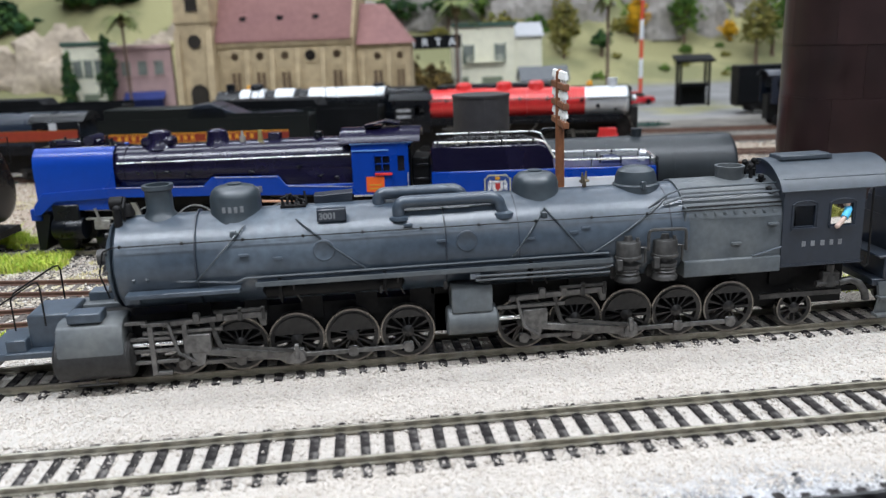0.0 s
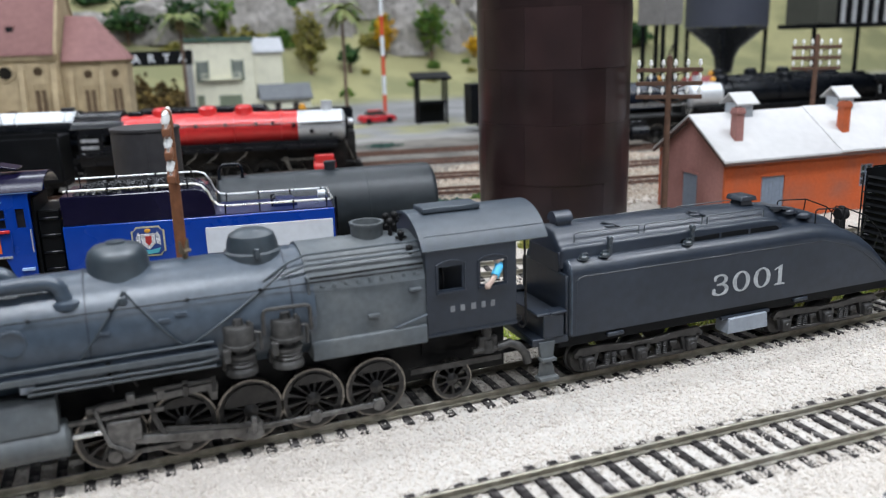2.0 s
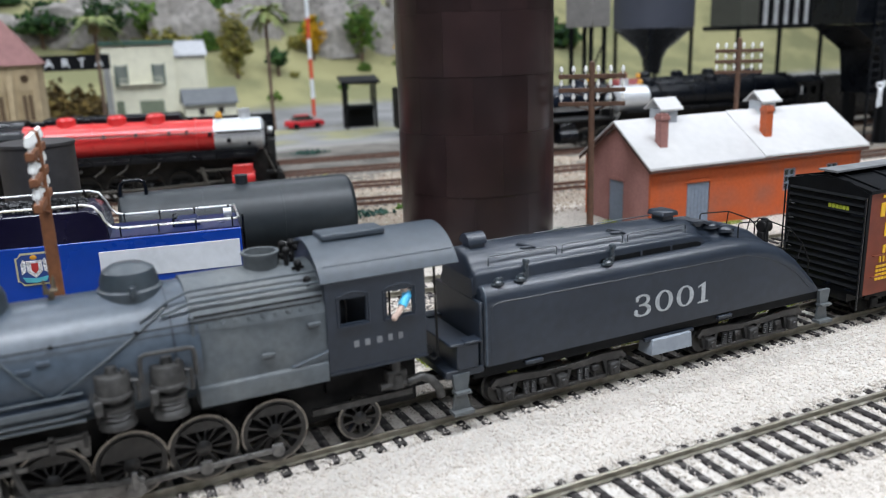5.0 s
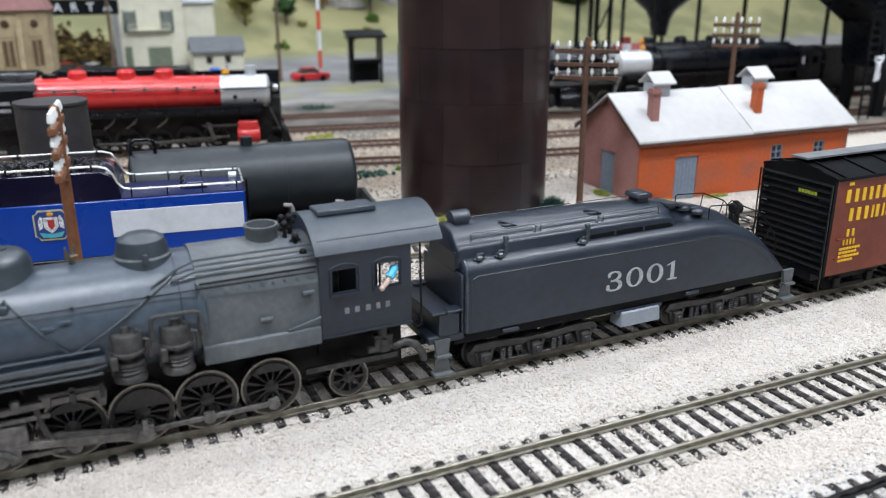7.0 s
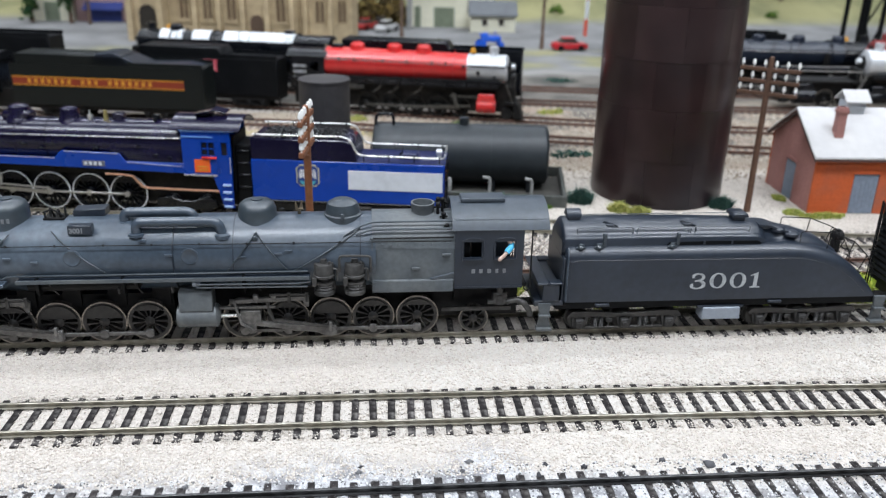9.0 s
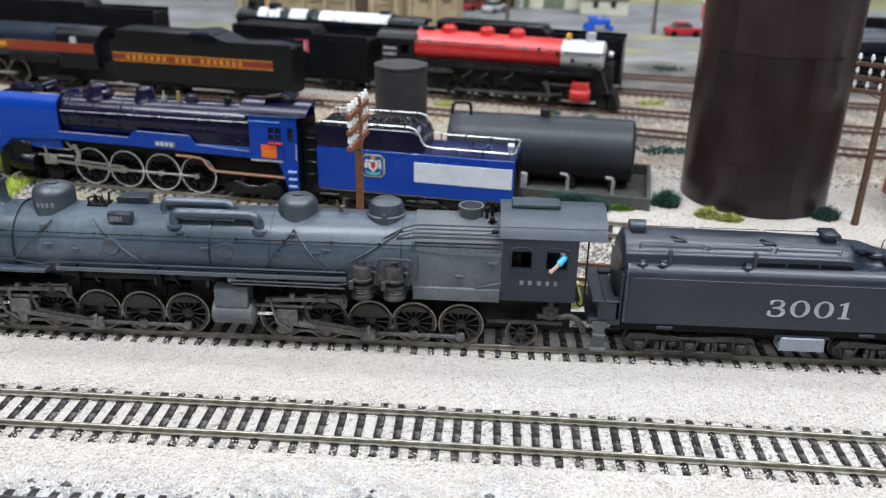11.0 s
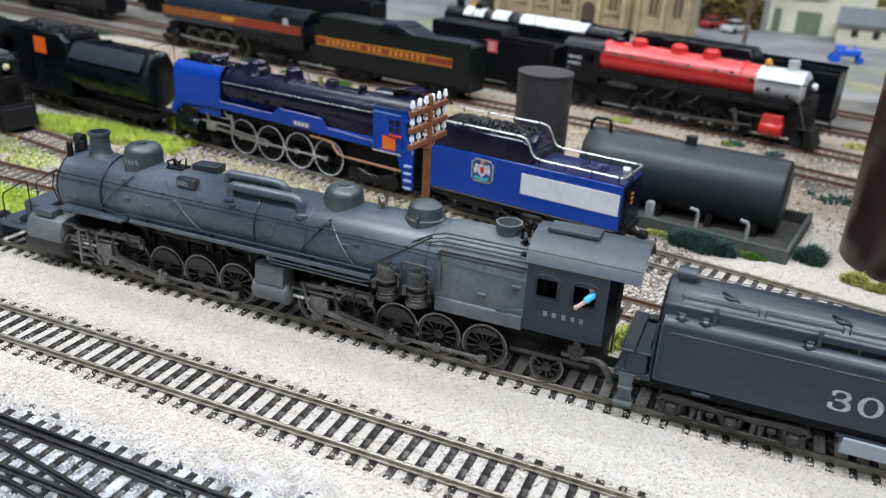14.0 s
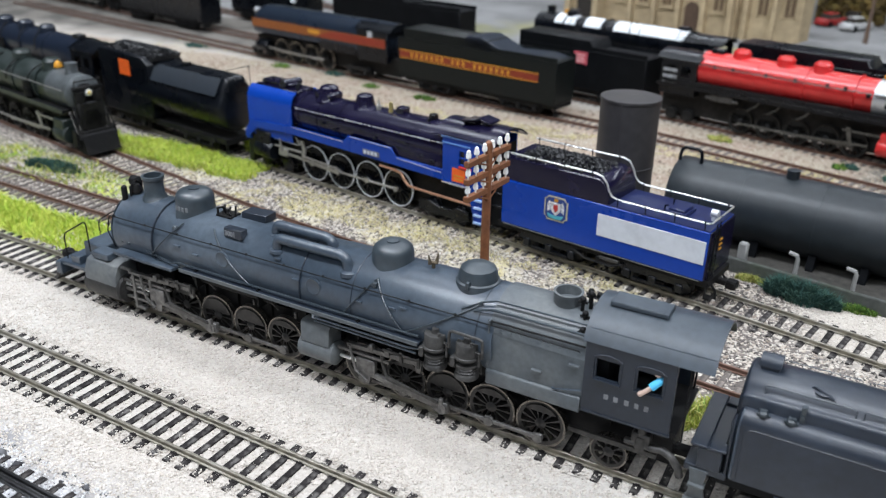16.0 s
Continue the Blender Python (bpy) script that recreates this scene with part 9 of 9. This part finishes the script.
def scatter(n, x0, x1, y0, y1, seed, edge=0.0, holes=0.0):
    """Points on the ground in a ragged patch."""
    rng = np.random.default_rng(seed)
    out = []
    for _ in range(n):
        x, y = rng.uniform(x0, x1), rng.uniform(y0, y1)
        d = min(x - x0, x1 - x, y - y0, y1 - y) + edge * noise.noise(Vector((x * 0.05, y * 0.05, seed)))
        if d > 0 and noise.noise(Vector((x * 0.06, y * 0.06, seed + 9))) > holes - 1:
            out.append((x, y, lie(x, y)))
    return out


GRASS_BRIGHT = stone("bright_green_grass", [(0.40, 0.52, 0.06), (0.48, 0.56, 0.08), (0.58, 0.60, 0.14), (0.30, 0.46, 0.06), (0.52, 0.58, 0.10)], 0.8)
GRASS_YELLOW = stone("yellow_green_grass", [(0.42, 0.42, 0.10), (0.34, 0.38, 0.06), (0.50, 0.46, 0.18), (0.24, 0.32, 0.05), (0.20, 0.28, 0.06)], 0.8)
STRAW = stone("straw_fibres", [(0.56, 0.48, 0.28), (0.64, 0.57, 0.36), (0.44, 0.38, 0.20), (0.50, 0.46, 0.22)], 0.9)
TEAL = stone("dark_teal_foam", [(0.022, 0.062, 0.054), (0.035, 0.085, 0.072), (0.015, 0.042, 0.035), (0.05, 0.10, 0.07)], 0.95)
GREEN_FOAM = stone("green_foam", [(0.06, 0.13, 0.022), (0.10, 0.18, 0.03), (0.04, 0.085, 0.018), (0.15, 0.21, 0.04)], 0.95)
YELLOW_FOAM = stone("yellow_green_foam", [(0.30, 0.32, 0.08), (0.40, 0.39, 0.12), (0.20, 0.24, 0.05), (0.34, 0.30, 0.10)], 0.95)
DEEP_FOAM = stone("deep_green_foam", [(0.016, 0.048, 0.018), (0.03, 0.075, 0.022), (0.045, 0.09, 0.022), (0.012, 0.032, 0.014)], 0.95)
OLIVE_FOAM = stone("olive_foam", [(0.16, 0.15, 0.035), (0.24, 0.21, 0.05), (0.11, 0.115, 0.03), (0.20, 0.18, 0.06)], 0.95)
OCHRE_FOAM = stone("ochre_foam", [(0.50, 0.29, 0.015), (0.62, 0.36, 0.02), (0.38, 0.21, 0.012)], 0.95)
BARK = mat("grey_brown_bark", (0.13, 0.085, 0.06), 0.85, 0, 0.25, 300, 0.2, 900)
ROCKM = mat("grey_plaster_rock", (0.30, 0.28, 0.26), 0.9, 0, 0.3, 90, 1.2, 160, (0.16, 0.145, 0.13), 0.8, 30)
TANROCK = mat("tan_plaster_rock", (0.42, 0.35, 0.27), 0.9, 0, 0.25, 90, 1.2, 160, (0.30, 0.25, 0.20), 0.8, 30)

tagged(new("grass", blades("grass", scatter(15000, 50, 330, 14, 41, 21, 10) + scatter(9000, -520, -296, 12, 44, 22, 9), (2.0, 4.6), 0.55, GRASS_BRIGHT, 0.5, 5)), "bright green static grass strip beside the main track", "grass", kind="stuff")
tagged(new("grass", blades("grass", scatter(7500, 40, 330, 9, 24, 23, 7, 0.75) + scatter(900, 20, 46, 22, 40, 31, 6), (1.6, 3.8), 0.6, GRASS_YELLOW, 0.7, 6)), "yellowish dry grass at the edge of the ballast", "grass", kind="stuff")
tagged(new("grass", blades("grass", scatter(9000, -500, -308, 135, 170, 24, 14), (2.4, 5.2), 0.7, GRASS_BRIGHT, 0.5, 7)), "bright green grass patch in front of the black tender", "grass", kind="stuff")
tagged(new("grass", blades("grass", scatter(3000, -500, -330, 134, 152, 25, 10, 0.8) + scatter(2500, -620, -380, 70, 112, 26, 12, 0.8), (2.0, 4.4), 0.7, GRASS_YELLOW, 0.6, 8)), "yellow green grass between the lines", "grass", kind="stuff")
tagged(new("dry_grass", blades("dry_grass", scatter(9000, -300, -60, 112, 150, 27, 16, 0.85) + scatter(5000, -250, 20, 330, 352, 28, 9, 0.9) + scatter(6000, -480, -180, 300, 352, 38, 16, 1.0) + scatter(3500, -700, -280, 398, 470, 29, 15, 1.0), (0.7, 1.7), 0.8, STRAW, 1.1, 9)), "flat straw coloured fibres strewn over gravel", "dry grass", kind="stuff")


def bush(label, x, y, rx, ry, h, material, n=160, size=(1.6, 3.2), seed=0, z=None):
    rng = np.random.default_rng(seed + int(abs(x) * 7 + y))
    d = rng.normal(0, 1, (n, 3))
    d /= np.linalg.norm(d, axis=1)[:, None]
    r = rng.uniform(0.35, 1.0, n) ** 0.5
    bump_ = np.array([0.82 + 0.5 * noise.noise(Vector(p) * 1.7 + Vector((x * 0.1, y * 0.1, seed))) for p in d.tolist()])
    p = d * (r * bump_)[:, None]
    pts = np.stack([p[:, 0] * rx, p[:, 1] * ry, np.abs(p[:, 2]) * h], -1)
    ob = new("bush", cloud("bush", pts, size, material, 0.9, seed))
    ob.matrix_world = pose(x * MM, y * MM, (lie(x, y) if z is None else z) * MM)
    return tagged(ob, label, "bush", "bushes")


def tuft(label, x, y, rx, ry, h, material, n=900, seed=0):
    """A clump of fibres, tallest in its middle."""
    rng = np.random.default_rng(seed + int(abs(x) * 7 + y))
    a, r_ = rng.uniform(0, 2 * math.pi, n), rng.uniform(0, 1, n) ** 0.6
    ragged = np.array([1 + 0.35 * noise.noise(Vector((math.cos(q) * 1.5, math.sin(q) * 1.5, x))) for q in a])
    px, py = rx * r_ * ragged * np.cos(a), ry * r_ * ragged * np.sin(a)
    pz = rng.uniform(0, 0.55, n) * h * (1 - r_ ** 2)
    ob = new("bush", blades("bush", np.stack([px, py, pz], -1), (h * 0.25, h * 0.6), 0.5, material, 0.6, seed))
    ob.matrix_world = pose(x * MM, y * MM, lie(x, y) * MM)
    return tagged(ob, label, "bush", "bushes")


tl, yl, gl, dl = "dark teal foam bush on the gravel", "yellow green foam bush on the sand", "low green tuft between the lines", "deep green foam bush on the hillside"
for x, y, rx, ry, h in ((9, 152, 8, 5, 9), (19, 150, 10, 6, 10), (29, 149, 6, 4, 7), (71, 163, 7, 7, 9), (158, 150, 6.5, 5, 7.5), (-432, 93, 22, 8, 5), (-444, 92, 14, 6, 4)):
    tuft(tl, x, y, rx, ry, h * 1.15, TEAL, 1500, 1)
for x, y, rx, ry, h in ((91, 147, 6.5, 4.5, 5.5), (102, 142, 8, 4, 4.5), (-6, 160, 8, 3, 3)):
    tuft(yl, x, y, rx, ry, h * 1.15, YELLOW_FOAM, 1100, 2)
for x, y, rx, ry, h in ((199, 137, 6, 5, 3.5), (214, 130, 14, 4.5, 4), (203, 165, 4, 6, 3.2), (262, 131, 10, 2.5, 2), (1, 33, 11, 7, 8), (6, 42, 9, 5, 6), (-8, 26, 7, 4, 4), (42, 152, 9, 3, 4), (3, 158, 6, 3, 3)):
    tuft("green and yellow weeds against the wall" if y > 100 else "green weeds beside the track", x, y, rx, ry, h, GREEN_FOAM if 20 < x < 190 else GRASS_YELLOW, 900, 3)
for x, y, rx, m_ in ((-652, 439, 16, TEAL), (-505, 410, 13, GREEN_FOAM), (-440, 410, 15, TEAL), (-382, 386, 9, GREEN_FOAM), (-320, 377, 14, GREEN_FOAM), (19, 370, 7, TEAL), (46, 357, 7, TEAL), (13, 366, 5, GREEN_FOAM), (90, 272, 22, TEAL), (124, 278, 10, GREEN_FOAM), (-71, 390, 12, YELLOW_FOAM), (150, 572, 22, TEAL), (107, 417, 16, YELLOW_FOAM), (180, 235, 10, GREEN_FOAM)):
    bush(tl if m_ is TEAL else gl, x, y, rx, rx * 0.55, 3.6, m_, 130, (1.4, 3.0), 4)


def tree(label, x, y, h, rx, crown_h, material, trunk=2.6, n=420, seed=0, cone=0.0, size=(4, 9), category="tree", z=None):
    t = thing("tree", label, category, (x, y, lie(x, y) - 1 if z is None else z), 0, "trees")
    rng = np.random.default_rng(seed + int(abs(x)))
    z0 = h - crown_h
    m = M().lathe([(trunk * 1.25, 0), (trunk, h * 0.1), (trunk * 0.75, z0 + crown_h * 0.3), (trunk * 0.3, h * 0.9)], n=8)
    for i in range(6):
        a, zz = i * 2.4, z0 + crown_h * (0.12 + 0.1 * i)
        m.cyl((0, 0, zz - 2), (rx * 0.6 * math.cos(a), rx * 0.6 * math.sin(a), zz + crown_h * 0.14), trunk * 0.4, trunk * 0.15, 6)
    part("trunk", m, BARK, t)
    d = rng.normal(0, 1, (n, 3))
    d /= np.linalg.norm(d, axis=1)[:, None]
    lump = np.array([0.72 + 0.75 * noise.noise(Vector(p) * 1.9 + Vector((x * 0.37, y * 0.11, seed))) for p in d.tolist()])
    p = d * (rng.uniform(0.4, 1, n) ** 0.5 * lump)[:, None]
    u = p[:, 2] * 0.5 + 0.5
    k = 1 - cone * np.clip(u, 0, 1)
    pts = np.stack([p[:, 0] * rx * k * (1 + 0.3 * cone), p[:, 1] * rx * k * (1 + 0.3 * cone), z0 + np.clip(u, 0, 1.1) * crown_h], -1)
    crown = new("crown", cloud("crown", pts, size, material, 0.8, seed))
    crown.parent = t
    return t


cl = "slim dark green cypress beside the town houses"
tree(cl, -582, 1056, 98, 17, 92, DEEP_FOAM, 3, 700, 1, 0.8, (4, 8), "conifer", 0)
tree(cl, -522, 1052, 126, 20, 118, DEEP_FOAM, 3, 800, 2, 0.8, (4, 8), "conifer", 0)
tree("loose olive tree with drooping branches on the hillside", 236, 1250, 118, 36, 112, OLIVE_FOAM, 3, 700, 3, 0.2)
tree("small ochre autumn tree on the hillside", 396, 1316, 88, 24, 78, OCHRE_FOAM, 3, 380, 4, 0.3)
tree("small ochre autumn tree on the hillside", 580, 1308, 44, 17, 40, OCHRE_FOAM, 2, 200, 5)
for x, y, h, r, m_ in ((488, 1305, 128, 40, GREEN_FOAM), (595, 1225, 128, 44, OLIVE_FOAM), (640, 1250, 130, 52, GREEN_FOAM), (720, 1230, 120, 46, OLIVE_FOAM), (850, 1290, 90, 44, GREEN_FOAM), (40, 1375, 90, 62, DEEP_FOAM), (-60, 1400, 70, 56, DEEP_FOAM), (310, 1258, 52, 20, DEEP_FOAM), (120, 1390, 76, 42, GREEN_FOAM)):
    tree("round leafy green tree on the hillside" if m_ is not OLIVE_FOAM else "olive green leafy tree on the hillside", x, y, h, r, h * 0.8, m_, 3.2, 560, 6)
for x, y, rx, h in ((200, 1332, 34, 34), (488, 1296, 16, 18), (-420, 1560, 90, 60), (-640, 1500, 100, 50), (-240, 1500, 90, 60), (-840, 1480, 90, 55), (60, 1480, 80, 50), (330, 1420, 50, 40), (540, 1400, 70, 50), (760, 1380, 80, 50), (960, 1360, 80, 50), (-480, 1380, 40, 30)):
    bush(dl, x, y, rx, rx * 0.6, h, DEEP_FOAM if rx > 60 else GREEN_FOAM, 420, (rx * 0.12, rx * 0.26), 7)


def palm(x, y, h, reach, seed):
    t = thing("palm_tree", "tall model palm tree with a slim trunk and green fronds", "palm", (x, y, 0), 20 * seed, "palms")
    part("trunk", M().lathe([(3.2, -1), (2.3, h * 0.15), (1.9, h * 0.8), (2.4, h - 2), (1.0, h)], n=10), BARK, t)
    rng = random.Random(seed)
    part("dead_leaf_skirt", M().lathe([(2.0, h - 16), (6.5, h - 13), (5.5, h - 5), (2, h - 2)], n=9), OLIVE_BARK, t, "brown skirt of dead leaves")
    for i in range(17):
        m = M()
        a, rise = i * 2.39996, rng.uniform(-0.5, 1.0)
        prev = None
        for k in range(9):
            f = k / 8
            r_, z_ = reach * f, h + reach * (rise * f - (0.55 + 0.25 * rise) * f * f)
            q = Vector((r_ * math.cos(a), r_ * math.sin(a), z_))
            if prev is not None:
                side = Vector((-math.sin(a), math.cos(a), 0)) * reach * 0.30 * (1 - abs(f - 0.5) * 1.3)
                out = (q - prev) * 1.2
                for s in (-1, 1):
                    m.add([prev, q, q + side * s + out - Vector((0, 0, reach * 0.10)), prev + side * s * 0.25], [(0, 1, 2), (0, 2, 3)])
            prev = q
        part("frond", m, PALM_LEAF, t)
    return t


PALM_LEAF = mat("palm_leaf", (0.13, 0.17, 0.045), 0.6, 0, 0.3, 200, 0, 0, (0.28, 0.27, 0.09), 0.8, 40)
OLIVE_BARK = mat("dead_palm_leaf", (0.17, 0.13, 0.06), 0.9, 0, 0.3, 200)
palm(-11, 890, 138, 30, 1)
palm(178, 812, 143, 28, 2)
palm(-490, 1040, 142, 26, 3)


def rock(x, y, rx, ry, h, material, seed, sink=0.25):
    m = M()
    nu, nv = 26, 12
    for j in range(nv + 1):
        for i in range(nu):
            a, b_ = 2 * math.pi * i / nu, math.pi / 2 * j / nv
            d = Vector((math.cos(a) * math.cos(b_), math.sin(a) * math.cos(b_), math.sin(b_)))
            k = 0.85 + 0.42 * noise.noise(d * 1.6 + Vector((seed, x * 0.01, 0))) + 0.20 * noise.noise(d * 5 + Vector((0, seed, 1))) + 0.10 * noise.noise(d * 13 + Vector((3, 1, seed)))
            c = round(k * 9) / 9 * 0.5 + k * 0.5
            m.v.append((d.x * rx * c, d.y * ry * c, d.z * h * c - h * sink * (1 - d.z)))
    m.f = [(j * nu + i, j * nu + (i + 1) % nu, (j + 1) * nu + (i + 1) % nu, (j + 1) * nu + i) for j in range(nv) for i in range(nu)]
    return single("rock", m, material, "craggy grey plaster rock on the hillside" if material is ROCKM else "tan plaster rock slope behind the town", "rock", at=(x, y, lie(x, y)), group="rocks")


for i, (x, y, rx, ry, h, m_) in enumerate(((175, 1370, 75, 40, 92, ROCKM), (90, 1440, 60, 40, 52, ROCKM), (-105, 1440, 80, 40, 48, ROCKM), (300, 1380, 70, 40, 88, ROCKM), (455, 1350, 60, 40, 82, ROCKM), (560, 1370, 60, 40, 74, ROCKM), (400, 1450, 90, 40, 70, ROCKM), (-660, 1270, 130, 60, 100, TANROCK), (-470, 1260, 110, 50, 90, TANROCK), (-860, 1260, 130, 60, 100, TANROCK), (700, 1400, 90, 50, 80, ROCKM), (860, 1420, 90, 50, 70, ROCKM))):
    rock(x, y, rx, ry, h, m_, i * 1.7)

BROWN_FOAM = stone("brown_scrub", [(0.10, 0.07, 0.025), (0.16, 0.11, 0.035), (0.07, 0.05, 0.02), (0.20, 0.15, 0.05)], 0.95)
for x, y, rx, h in ((-96, 1030, 26, 52), (-62, 1046, 30, 64), (-24, 1050, 28, 58), (-110, 1060, 30, 66), (-8, 1062, 22, 40)):
    bush("brown scrub bank behind the girder bridge", x, y, rx, rx * 0.7, h, BROWN_FOAM, 420, (5, 11), 3)

rng = random.Random(77)
for i in range(26):
    x, y = rng.uniform(-220, 1000), rng.uniform(1330, 1620)
    rx = rng.uniform(22, 60)
    bush(dl if i % 3 else "olive scrub on the hillside", x, y, rx, rx * 0.7, rx * rng.uniform(0.5, 0.9), (OLIVE_FOAM, GREEN_FOAM, DEEP_FOAM)[i % 3], 260, (rx * 0.12, rx * 0.28), i)
for i in range(9):
    x, y = rng.uniform(-150, 950), rng.uniform(1420, 1600)
    rock(x, y, rng.uniform(60, 110), 45, rng.uniform(50, 95), ROCKM, 40 + i * 2.3)
for i in range(14):
    x, y = rng.uniform(120, 700), rng.uniform(1150, 1300)
    rx = rng.uniform(7, 16)
    bush("small green shrub on the grassy slope", x, y, rx, rx, rx * 0.8, (GREEN_FOAM, OLIVE_FOAM)[i % 2], 120, (rx * 0.15, rx * 0.35), i)

for x, y, h in ((-352, 196, 13), (-344, 190, 9), (-358, 206, 10)):
    tuft("bright green weed clump between the lines", x, y, 8, 6, h, GRASS_BRIGHT, 900, 5)
